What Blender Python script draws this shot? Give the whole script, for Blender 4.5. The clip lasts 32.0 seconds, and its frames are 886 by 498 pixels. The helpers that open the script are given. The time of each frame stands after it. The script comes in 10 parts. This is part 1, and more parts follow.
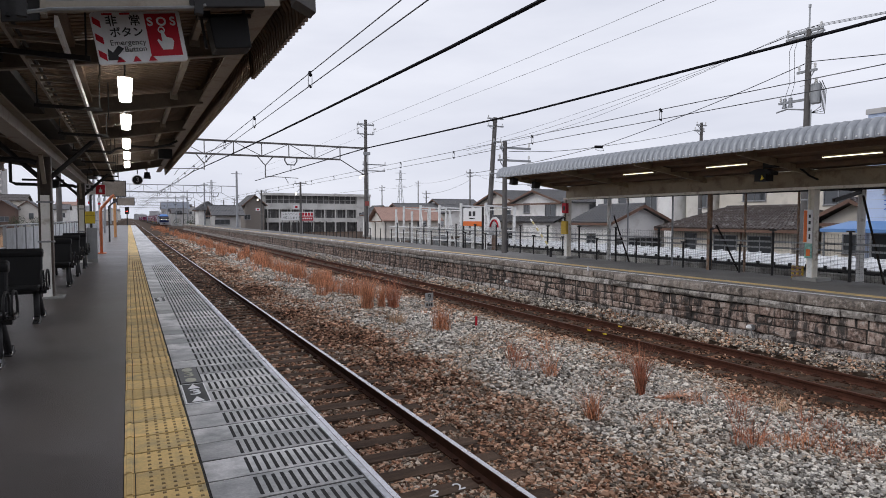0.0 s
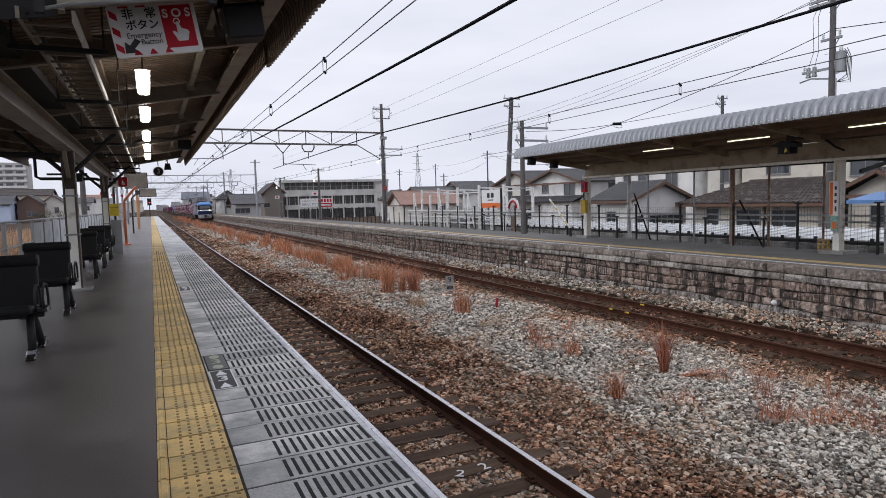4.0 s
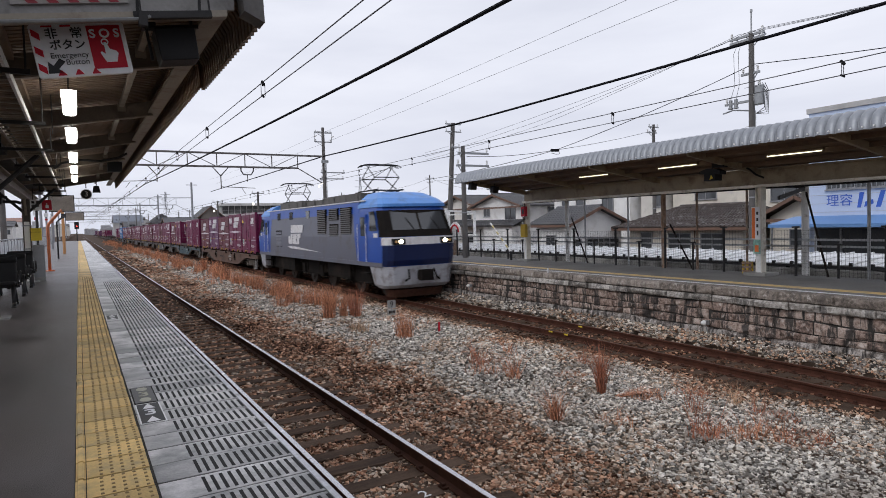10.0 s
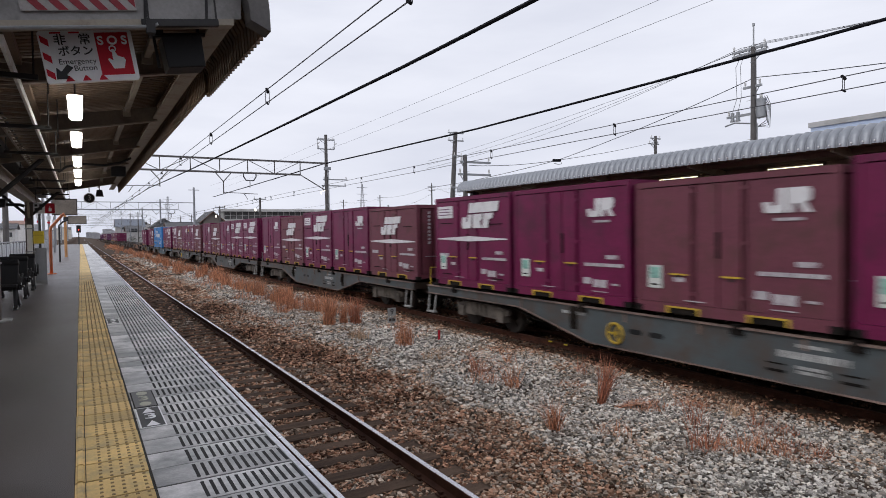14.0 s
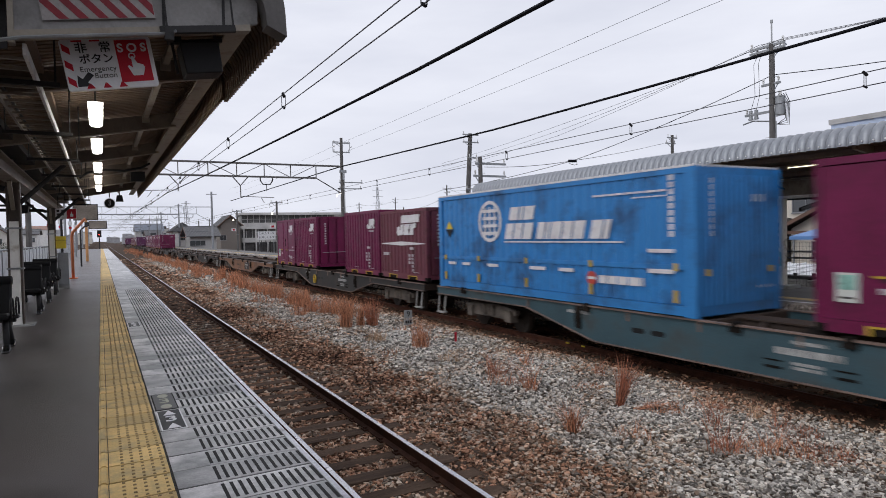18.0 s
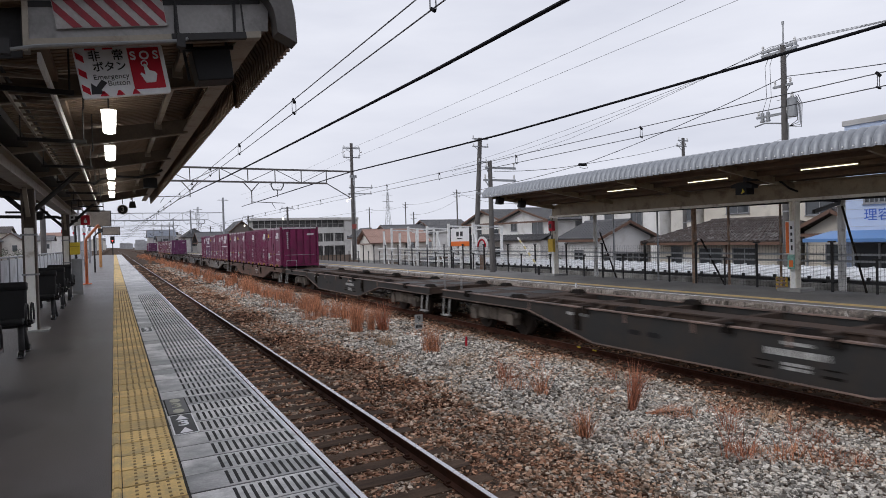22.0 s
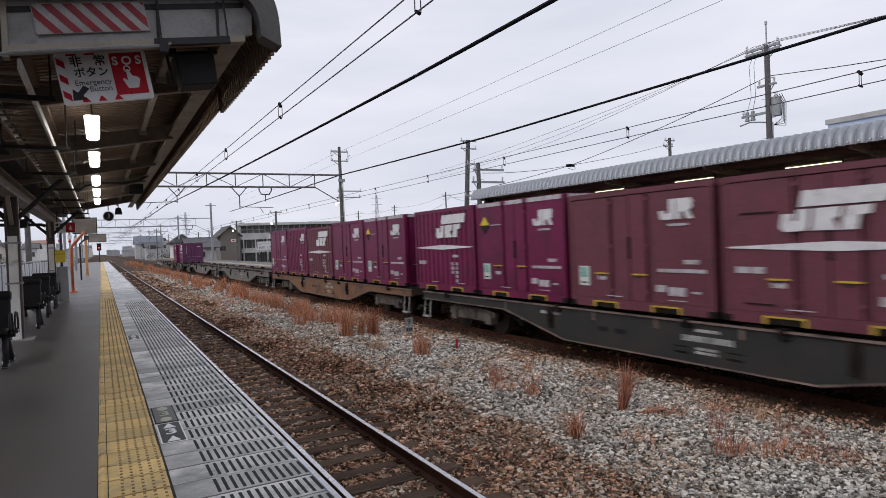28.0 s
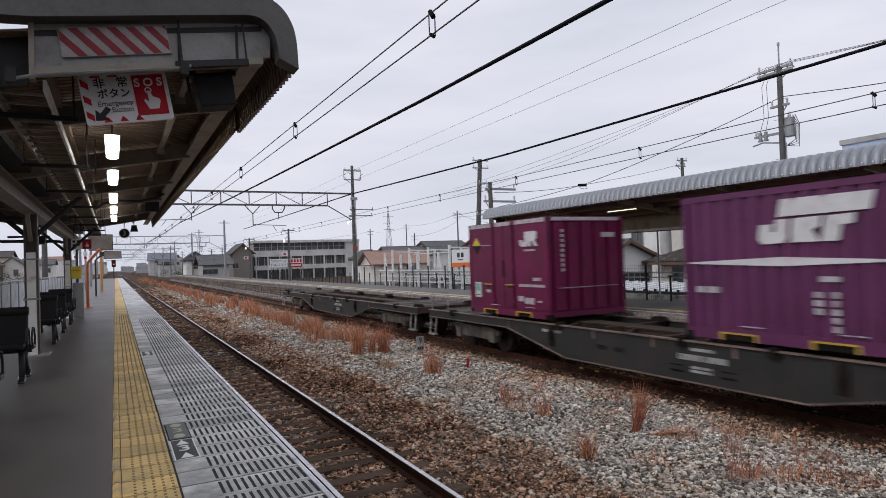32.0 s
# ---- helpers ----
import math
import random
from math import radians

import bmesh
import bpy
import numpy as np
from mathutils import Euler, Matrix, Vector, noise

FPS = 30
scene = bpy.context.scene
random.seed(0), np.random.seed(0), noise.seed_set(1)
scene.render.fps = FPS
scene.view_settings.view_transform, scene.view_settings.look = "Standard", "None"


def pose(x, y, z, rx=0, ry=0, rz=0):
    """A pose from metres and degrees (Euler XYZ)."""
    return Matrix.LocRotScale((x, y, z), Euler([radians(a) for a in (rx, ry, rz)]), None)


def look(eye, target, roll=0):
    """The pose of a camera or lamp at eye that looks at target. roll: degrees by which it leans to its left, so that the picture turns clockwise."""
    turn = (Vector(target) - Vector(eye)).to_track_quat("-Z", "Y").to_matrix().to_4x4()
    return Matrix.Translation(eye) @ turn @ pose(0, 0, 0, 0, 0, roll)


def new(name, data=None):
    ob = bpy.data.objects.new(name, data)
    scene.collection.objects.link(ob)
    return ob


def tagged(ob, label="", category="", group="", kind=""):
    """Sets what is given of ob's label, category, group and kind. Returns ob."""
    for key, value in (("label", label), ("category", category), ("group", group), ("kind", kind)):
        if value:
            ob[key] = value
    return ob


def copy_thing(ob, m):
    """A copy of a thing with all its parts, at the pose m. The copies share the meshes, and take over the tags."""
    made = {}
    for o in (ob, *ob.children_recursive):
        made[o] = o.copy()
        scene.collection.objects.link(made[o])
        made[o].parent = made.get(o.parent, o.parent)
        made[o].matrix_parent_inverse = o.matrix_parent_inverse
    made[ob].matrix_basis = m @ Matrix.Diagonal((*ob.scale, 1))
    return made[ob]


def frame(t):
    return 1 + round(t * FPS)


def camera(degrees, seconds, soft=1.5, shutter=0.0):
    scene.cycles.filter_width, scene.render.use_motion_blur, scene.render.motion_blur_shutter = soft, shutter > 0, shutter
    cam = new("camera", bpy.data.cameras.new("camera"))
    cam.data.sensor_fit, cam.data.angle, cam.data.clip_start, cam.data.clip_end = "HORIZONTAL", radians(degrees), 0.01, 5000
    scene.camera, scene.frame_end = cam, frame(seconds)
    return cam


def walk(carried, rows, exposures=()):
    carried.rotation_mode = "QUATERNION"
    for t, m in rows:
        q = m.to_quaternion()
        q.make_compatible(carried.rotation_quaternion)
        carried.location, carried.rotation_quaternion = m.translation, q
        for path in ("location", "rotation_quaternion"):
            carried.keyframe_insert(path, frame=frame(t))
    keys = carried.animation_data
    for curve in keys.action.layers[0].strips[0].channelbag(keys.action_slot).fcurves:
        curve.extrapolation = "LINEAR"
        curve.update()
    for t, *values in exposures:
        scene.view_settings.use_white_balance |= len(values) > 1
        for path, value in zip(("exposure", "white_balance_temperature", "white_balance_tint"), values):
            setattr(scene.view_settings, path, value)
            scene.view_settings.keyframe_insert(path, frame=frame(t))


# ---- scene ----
# Metres; y runs along the tracks, x across them, z = 0 on the near platform.
SECONDS = 32.0
cam = camera(71.3, SECONDS, 0.9, 0.22)
PATH = [
    (0.0, 0.000, -0.000, 1.364, -2.871, 0.000, -26.961),
    (0.5, 0.001, -0.006, 1.363, -3.181, -0.030, -26.996),
    (1.0, -0.003, -0.007, 1.364, -3.510, 0.292, -26.113),
    (1.5, -0.008, 0.002, 1.362, -3.862, 0.310, -25.475),
    (2.0, -0.005, -0.004, 1.362, -4.117, 0.427, -25.401),
    (2.5, -0.006, -0.005, 1.360, -4.397, 0.556, -25.329),
    (4.5, -0.004, -0.007, 1.366, -4.449, 1.791, -25.313),
    (5.0, -0.003, -0.006, 1.366, -4.637, 1.312, -25.844),
    (5.5, -0.002, -0.009, 1.369, -4.204, 1.318, -26.427),
    (6.0, 0.006, -0.009, 1.367, -4.123, 1.317, -27.079),
    (6.5, 0.013, -0.013, 1.369, -4.048, 1.434, -27.853),
    (7.0, 0.014, -0.015, 1.374, -3.835, 1.469, -27.912),
    (7.5, 0.012, -0.024, 1.373, -3.231, 1.357, -28.524),
    (8.0, 0.018, -0.027, 1.378, -2.638, 1.520, -28.883),
    (8.5, 0.026, -0.042, 1.383, -2.483, 1.587, -29.450),
    (9.0, 0.026, -0.032, 1.381, -2.603, 1.353, -30.298),
    (9.5, 0.026, -0.043, 1.385, -2.143, 1.444, -30.838),
    (10.0, 0.025, -0.033, 1.380, -2.399, 1.581, -30.554),
    (10.5, 0.029, -0.037, 1.379, -2.804, 0.936, -31.108),
    (11.0, 0.039, -0.035, 1.378, -3.059, 0.958, -31.790),
    (11.5, 0.034, -0.039, 1.378, -2.685, 0.850, -32.045),
    (12.0, 0.025, -0.040, 1.380, -2.556, 0.833, -31.737),
    (12.5, 0.018, -0.050, 1.380, -2.345, 0.984, -31.367),
    (13.0, 0.016, -0.054, 1.380, -2.099, 0.902, -30.903),
    (13.5, 0.009, -0.049, 1.385, -1.849, 0.666, -30.507),
    (14.0, 0.010, -0.062, 1.385, -1.630, 0.816, -30.428),
    (14.5, 0.011, -0.055, 1.386, -1.753, 1.004, -30.391),
    (16.5, 0.009, -0.047, 1.384, -1.656, 0.905, -29.750),
    (17.0, 0.012, -0.048, 1.382, -1.754, 1.080, -29.407),
    (17.5, 0.007, -0.050, 1.384, -1.520, 1.402, -29.185),
    (18.0, 0.004, -0.056, 1.387, -1.434, 1.295, -28.995),
    (18.5, 0.005, -0.053, 1.382, -1.266, 1.164, -29.021),
    (19.0, 0.001, -0.053, 1.383, -1.109, 1.250, -28.724),
    (19.5, -0.000, -0.047, 1.386, -0.905, 1.275, -28.392),
    (20.0, 0.005, -0.058, 1.391, -0.944, 1.596, -28.670),
    (20.5, 0.004, -0.058, 1.390, -0.941, 1.614, -28.706),
    (21.0, 0.002, -0.064, 1.389, -0.839, 1.593, -28.401),
    (21.5, 0.002, -0.065, 1.385, -0.768, 1.570, -28.368),
    (22.0, 0.004, -0.057, 1.384, -0.994, 1.577, -28.053),
    (22.5, 0.007, -0.050, 1.384, -1.132, 1.569, -28.264),
    (23.0, 0.011, -0.049, 1.384, -1.023, 1.798, -27.966),
    (23.5, 0.011, -0.050, 1.381, -0.993, 1.921, -28.150),
    (24.0, 0.016, -0.050, 1.385, -0.537, 2.117, -28.369),
    (24.5, 0.012, -0.049, 1.387, -0.479, 1.939, -28.604),
    (25.0, 0.011, -0.054, 1.384, -0.239, 1.881, -28.508),
    (25.5, 0.010, -0.051, 1.383, -0.190, 1.799, -28.421),
    (27.5, 0.018, -0.053, 1.385, -0.757, 2.375, -28.890),
    (28.0, 0.022, -0.053, 1.386, -0.806, 2.363, -29.015),
    (28.5, 0.022, -0.049, 1.382, -0.815, 2.254, -29.051),
    (29.0, 0.021, -0.046, 1.382, -0.853, 2.153, -29.025),
    (29.5, 0.012, -0.049, 1.388, -0.515, 1.982, -28.728),
    (30.0, 0.012, -0.051, 1.383, -0.045, 2.041, -28.797),
    (30.5, 0.009, -0.061, 1.389, 0.154, 1.993, -28.660),
    (31.0, 0.002, -0.067, 1.387, 0.513, 1.933, -28.472),
    (31.5, -0.002, -0.070, 1.392, 0.623, 1.944, -28.423),
    (32.0, -0.004, -0.074, 1.392, 0.963, 2.001, -27.967),
]
walk(cam, [(t, pose(x, y, z, 90 + p, r, w)) for t, x, y, z, p, r, w in PATH],
     [(0, 0.03), (2, 0.07), (6, 0.06), (9, 0.03), (11.5, 0.09), (14, 0.05), (17, 0.03), (21, -0.02), (24, -0.03), (29, -0.02), (30.2, -0.03), (31, -0.08), (32, -0.09)])

# ---- light ----
world = bpy.data.worlds.new("overcast")
scene.world = world
world.use_nodes = True
wn = world.node_tree.nodes
wl = world.node_tree.links
wn.clear()
sky = wn.new("ShaderNodeTexSky")
sky.sky_type, sky.sun_disc = "NISHITA", False
sky.sun_elevation, sky.sun_rotation = radians(40), radians(262)
sky.air_density, sky.dust_density = 1.0, 4.0
pale = wn.new("ShaderNodeHueSaturation")
pale.inputs["Saturation"].default_value = 0.10
coord = wn.new("ShaderNodeTexCoord")
flat = wn.new("ShaderNodeMapping")
flat.inputs["Scale"].default_value = (1.3, 1.0, 5.5)
cloud = wn.new("ShaderNodeTexNoise")
cloud.inputs["Scale"].default_value, cloud.inputs["Detail"].default_value = 2.2, 6
ramp = wn.new("ShaderNodeValToRGB")
ramp.color_ramp.elements[0].position, ramp.color_ramp.elements[0].color = 0.30, (5.7, 5.92, 6.85, 1)
ramp.color_ramp.elements[1].position, ramp.color_ramp.elements[1].color = 0.72, (7.18, 7.35, 8.15, 1)
mix = wn.new("ShaderNodeMix")
mix.data_type = "RGBA"
mix.inputs["Factor"].default_value = 0.9
back = wn.new("ShaderNodeBackground")
back.inputs["Strength"].default_value = 0.127
wout = wn.new("ShaderNodeOutputWorld")
wl.new(sky.outputs[0], pale.inputs["Color"])
wl.new(coord.outputs["Generated"], flat.inputs[0])
wl.new(flat.outputs[0], cloud.inputs["Vector"])
wl.new(cloud.outputs["Fac"], ramp.inputs[0])
wl.new(pale.outputs[0], mix.inputs["A"])
wl.new(ramp.outputs[0], mix.inputs["B"])
wl.new(mix.outputs["Result"], back.inputs["Color"])
wl.new(back.outputs[0], wout.inputs[0])
sun_lamp = bpy.data.lights.new("sun", "SUN")
sun_lamp.energy, sun_lamp.angle, sun_lamp.color = 0.75, radians(30), (1.0, 0.985, 0.97)
sun = new("sun", sun_lamp)
sun.matrix_world = look((-26, -4, 24), (0, 0, 0))
scene.view_settings.exposure = 0.0


# ---- materials ----
def mat(name, color, rough=0.7, metal=0.0, vary=0.15, scale=4.0, fine=40.0, bump=0.1, stain=None, stain_amount=0.0,
        stain_scale=1.2, per_object=0.0, per_island=0.0, stretch=(1, 1, 1), spec=0.5):
    """A procedural surface: base colour with coarse and fine variation, stains of another colour, and relief."""
    m = bpy.data.materials.new(name)
    m.use_nodes = True
    n, l = m.node_tree.nodes, m.node_tree.links
    b = n["Principled BSDF"]
    b.inputs["Metallic"].default_value = metal
    b.inputs["Specular IOR Level"].default_value = spec
    co = n.new("ShaderNodeTexCoord")
    mp = n.new("ShaderNodeMapping")
    mp.inputs["Scale"].default_value = stretch
    l.new(co.outputs["Object"], mp.inputs[0])
    if per_object:
        info = n.new("ShaderNodeObjectInfo")
        sc = n.new("ShaderNodeVectorMath")
        sc.operation = "SCALE"
        sc.inputs[0].default_value = (37.0, 53.0, 71.0)
        l.new(info.outputs["Random"], sc.inputs["Scale"])
        l.new(sc.outputs[0], mp.inputs["Location"])
    big = n.new("ShaderNodeTexNoise")
    big.inputs["Scale"].default_value, big.inputs["Detail"].default_value = scale, 5
    small = n.new("ShaderNodeTexNoise")
    small.inputs["Scale"].default_value, small.inputs["Detail"].default_value = fine, 3
    for t in (big, small):
        l.new(mp.outputs[0], t.inputs["Vector"])
    add = n.new("ShaderNodeMath")
    add.operation = "MULTIPLY_ADD"
    add.inputs[1].default_value = 0.6
    l.new(big.outputs["Fac"], add.inputs[0])
    mul = n.new("ShaderNodeMath")
    mul.operation = "MULTIPLY"
    mul.inputs[1].default_value = 0.4
    l.new(small.outputs["Fac"], mul.inputs[0])
    l.new(mul.outputs[0], add.inputs[2])
    value = add.outputs[0]
    if per_object or per_island:
        rnd = info.outputs["Random"] if per_object else n.new("ShaderNodeNewGeometry").outputs["Random Per Island"]
        amount = per_object or per_island
        shift = n.new("ShaderNodeMath")
        shift.operation = "MULTIPLY_ADD"
        shift.inputs[1].default_value, shift.inputs[2].default_value = amount, -amount / 2
        l.new(rnd, shift.inputs[0])
        both = n.new("ShaderNodeMath")
        l.new(value, both.inputs[0])
        l.new(shift.outputs[0], both.inputs[1])
        value = both.outputs[0]
    cr = n.new("ShaderNodeMapRange")
    cr.inputs["From Min"].default_value, cr.inputs["From Max"].default_value = 0.25, 0.75
    cr.inputs["To Min"].default_value, cr.inputs["To Max"].default_value = 1 - vary * 1.6, 1 + vary * 1.6
    cr.clamp = False
    l.new(value, cr.inputs["Value"])
    tone = n.new("ShaderNodeVectorMath")
    tone.operation = "SCALE"
    tone.inputs[0].default_value = color[:3]
    l.new(cr.outputs[0], tone.inputs["Scale"])
    out = tone.outputs[0]
    if stain:
        st = n.new("ShaderNodeTexNoise")
        st.inputs["Scale"].default_value, st.inputs["Detail"].default_value = stain_scale, 7
        st.inputs["Roughness"].default_value = 0.65
        l.new(mp.outputs[0], st.inputs["Vector"])
        sr = n.new("ShaderNodeMapRange")
        sr.inputs["From Min"].default_value, sr.inputs["From Max"].default_value = 0.62 - stain_amount * 0.35, 0.80 - stain_amount * 0.30
        l.new(st.outputs["Fac"], sr.inputs["Value"])
        mx = n.new("ShaderNodeMix")
        mx.data_type = "RGBA"
        mx.inputs["B"].default_value = (*stain[:3], 1)
        l.new(sr.outputs[0], mx.inputs["Factor"])
        l.new(out, mx.inputs["A"])
        out = mx.outputs["Result"]
    l.new(out, b.inputs["Base Color"])
    rr = n.new("ShaderNodeMapRange")
    rr.inputs["To Min"].default_value, rr.inputs["To Max"].default_value = max(rough - 0.12, 0.03), min(rough + 0.12, 1)
    l.new(big.outputs["Fac"], rr.inputs["Value"])
    l.new(rr.outputs[0], b.inputs["Roughness"])
    if bump:
        bp = n.new("ShaderNodeBump")
        bp.inputs["Strength"].default_value, bp.inputs["Distance"].default_value = bump, 0.02
        l.new(small.outputs["Fac"], bp.inputs["Height"])
        l.new(bp.outputs[0], b.inputs["Normal"])
    return m


def glow(name, color, strength):
    m = bpy.data.materials.new(name)
    m.use_nodes = True
    b = m.node_tree.nodes["Principled BSDF"]
    b.inputs["Base Color"].default_value = (*color, 1)
    b.inputs["Emission Color"].default_value = (*color, 1)
    b.inputs["Emission Strength"].default_value = strength
    return m


def glassy(name, tint, rough=0.05):
    """Dark window glass that mirrors the sky."""
    m = bpy.data.materials.new(name)
    m.use_nodes = True
    b = m.node_tree.nodes["Principled BSDF"]
    b.inputs["Base Color"].default_value = (*tint, 1)
    b.inputs["Roughness"].default_value = rough
    b.inputs["Specular IOR Level"].default_value = 0.8
    return m


ASPHALT = mat("asphalt", (0.066, 0.055, 0.052), 0.37, vary=0.5, scale=0.8, fine=150, bump=0.3, stain=(0.088, 0.078, 0.077), stain_amount=0.4, stain_scale=1.6)
PAVING = mat("pale_asphalt", (0.15, 0.145, 0.14), 0.85, vary=0.25, scale=0.9, fine=60, bump=0.2, stain=(0.10, 0.095, 0.09), stain_amount=0.4, stain_scale=0.8)
CONCRETE = mat("concrete", (0.33, 0.33, 0.32), 0.8, vary=0.2, scale=1.5, fine=60, bump=0.15, stain=(0.16, 0.15, 0.14), stain_amount=0.4)
SLAB = mat("platform_slab", (0.505, 0.49, 0.485), 0.34, vary=0.28, scale=3, fine=60, bump=0.08, stain=(0.19, 0.195, 0.19), stain_amount=0.55, stain_scale=2.2, per_object=0.55)
SLOT = mat("anti_slip_slot", (0.045, 0.044, 0.044), 0.9, vary=0.3, spec=0.1)
YELLOW = mat("yellow_tactile", (0.62, 0.43, 0.170), 0.65, vary=0.2, scale=3, fine=70, bump=0.1, stain=(0.36, 0.28, 0.15), stain_amount=0.4, stain_scale=5, per_object=0.35)
STUD = mat("grimy_tactile_stud", (0.26, 0.18, 0.085), 0.7, vary=0.3, bump=0)
WHITE_LINE = mat("white_edge_paint", (0.62, 0.62, 0.66), 0.6, vary=0.2, stain=(0.3, 0.29, 0.28), stain_amount=0.3, stain_scale=6)
RUST = mat("rusty_rail", (0.062, 0.028, 0.019), 0.8, vary=0.35, scale=6, fine=90, bump=0.2, spec=0.15)
RAILTOP = mat("worn_rail_head", (0.55, 0.54, 0.56), 0.25, 0.9, vary=0.1, bump=0.02)
RAILTOP_RUST = mat("dull_rail_head", (0.10, 0.050, 0.036), 0.6, 0.1, vary=0.3, spec=0.25)
RUST_RED = mat("red_brown_rusty_rail", (0.070, 0.029, 0.019), 0.85, vary=0.35, scale=6, fine=90, bump=0.2, spec=0.12)
TIMBER = mat("old_sleeper", (0.098, 0.066, 0.048), 0.95, vary=0.35, scale=5, fine=60, bump=0.5, stretch=(0.4, 2, 2), per_object=0.3, stain=(0.05, 0.035, 0.028), stain_amount=0.4, spec=0.1)
EARTH = mat("ballast_bed", (0.070, 0.047, 0.034), 0.95, spec=0.1, vary=0.45, scale=3, fine=45, bump=0.8, stain=(0.09, 0.068, 0.052), stain_amount=0.4, stain_scale=2.5)


def stone_material(name, dark, mid, pale, tilt, soot=0.92):
    """Weathered cut stone: each block its own tone, mottled, with pale lime blooms and black soot runs down the wall."""
    m = bpy.data.materials.new(name)
    m.use_nodes = True
    n, l = m.node_tree.nodes, m.node_tree.links
    b = n["Principled BSDF"]
    b.inputs["Roughness"].default_value = 0.85
    pos = n.new("ShaderNodeNewGeometry").outputs["Position"]
    rnd = n.new("ShaderNodeObjectInfo").outputs["Random"]

    def noise(scale, detail, stretch=(1, 1, 1), rough=0.6):
        mp = n.new("ShaderNodeMapping")
        mp.inputs["Scale"].default_value = stretch
        t = n.new("ShaderNodeTexNoise")
        t.inputs["Scale"].default_value, t.inputs["Detail"].default_value, t.inputs["Roughness"].default_value = scale, detail, rough
        l.new(pos, mp.inputs[0])
        l.new(mp.outputs[0], t.inputs["Vector"])
        return t.outputs["Fac"]

    def calc(op, a, c, d=None):
        q = n.new("ShaderNodeMath")
        q.operation = op
        for i, v in enumerate((a, c, d)):
            if v is None:
                continue
            if isinstance(v, (int, float)):
                q.inputs[i].default_value = v
            else:
                l.new(v, q.inputs[i])
        return q.outputs[0]

    def step(v, lo, hi):
        q = n.new("ShaderNodeMapRange")
        q.inputs["From Min"].default_value, q.inputs["From Max"].default_value = lo, hi
        l.new(v, q.inputs["Value"])
        return q.outputs[0]

    def blend(f, a, c):
        q = n.new("ShaderNodeMix")
        q.data_type = "RGBA"
        l.new(f, q.inputs["Factor"])
        l.new(a, q.inputs["A"])
        q.inputs["B"].default_value = (*c, 1)
        return q.outputs["Result"]

    mottle = noise(13.0, 7, rough=0.7)
    level = calc("MULTIPLY_ADD", rnd, 0.50, calc("MULTIPLY_ADD", mottle, 2.3, tilt - 1.39))
    ramp = n.new("ShaderNodeValToRGB")
    e = ramp.color_ramp.elements
    e[0].position, e[0].color = 0.08, (*dark, 1)
    e[1].position, e[1].color = 0.85, (*pale, 1)
    e.new(0.42).color = (*mid, 1)
    l.new(level, ramp.inputs[0])
    bloom = step(noise(6.5, 8, rough=0.8), 0.56, 0.64)
    col = blend(calc("MULTIPLY", bloom, 0.7), ramp.outputs[0], (0.50, 0.475, 0.45))
    runs = step(noise(5.0, 7, (1, 1.0, 0.16), 0.75), 0.49, 0.56)
    col = blend(calc("MULTIPLY", runs, soot), col, (0.030, 0.027, 0.026))
    l.new(col, b.inputs["Base Color"])
    bp = n.new("ShaderNodeBump")
    bp.inputs["Strength"].default_value, bp.inputs["Distance"].default_value = 0.8, 0.03
    l.new(noise(22.0, 5), bp.inputs["Height"])
    l.new(bp.outputs[0], b.inputs["Normal"])
    return m


STONE = stone_material("wall_stone", (0.065, 0.046, 0.038), (0.25, 0.175, 0.142), (0.48, 0.39, 0.335), 0.50)
FOOT_STONE = stone_material("rough_foot_stone", (0.07, 0.056, 0.05), (0.21, 0.18, 0.16), (0.46, 0.42, 0.39), 0.56)
STRING = stone_material("string_course_stone", (0.11, 0.10, 0.09), (0.27, 0.245, 0.22), (0.52, 0.49, 0.455), 0.44, 0.65)
COPING = stone_material("coping_stone", (0.10, 0.085, 0.072), (0.235, 0.195, 0.165), (0.34, 0.30, 0.265), 0.45, 0.4)
MORTAR = mat("dark_joint", (0.034, 0.031, 0.028), 0.95, vary=0.4, scale=4, fine=40, bump=0.5)
BEAM_WEB = mat("dark_brown_beam_web", (0.15, 0.117, 0.09), 0.6, vary=0.2, scale=2, fine=40, bump=0.05, stain=(0.07, 0.05, 0.036), stain_amount=0.35, stain_scale=3)
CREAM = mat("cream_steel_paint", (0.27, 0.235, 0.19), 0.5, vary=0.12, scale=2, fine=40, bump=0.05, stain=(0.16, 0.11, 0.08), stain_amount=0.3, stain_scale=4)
# Cream beam colour warmed to carry the tubes' yellow light.
BEAM = mat("lamp_tinted_beam", (0.33, 0.265, 0.175), 0.5, vary=0.15, scale=2, fine=40, bump=0.05, stain=(0.18, 0.12, 0.08), stain_amount=0.35, stain_scale=3)
CREAM_POST = mat("cream_post_paint", (0.78, 0.74, 0.65), 0.5, vary=0.12, scale=2, fine=40, bump=0.05, stain=(0.26, 0.18, 0.12), stain_amount=0.25, stain_scale=4)
WHITE_STEEL = mat("white_steel_paint", (0.74, 0.74, 0.73), 0.5, vary=0.1, bump=0.05, stain=(0.3, 0.25, 0.2), stain_amount=0.2, stain_scale=5)
DARK_STEEL = mat("dark_steel", (0.026, 0.025, 0.026), 0.6, 0.1, vary=0.25, bump=0.05, spec=0.3)
BLACK = mat("black_vinyl", (0.011, 0.011, 0.012), 0.55, vary=0.2, fine=80, bump=0.08, spec=0.25)
GALV = mat("galvanised_steel", (0.31, 0.32, 0.33), 0.45, 0.6, vary=0.12, scale=6, bump=0.05)
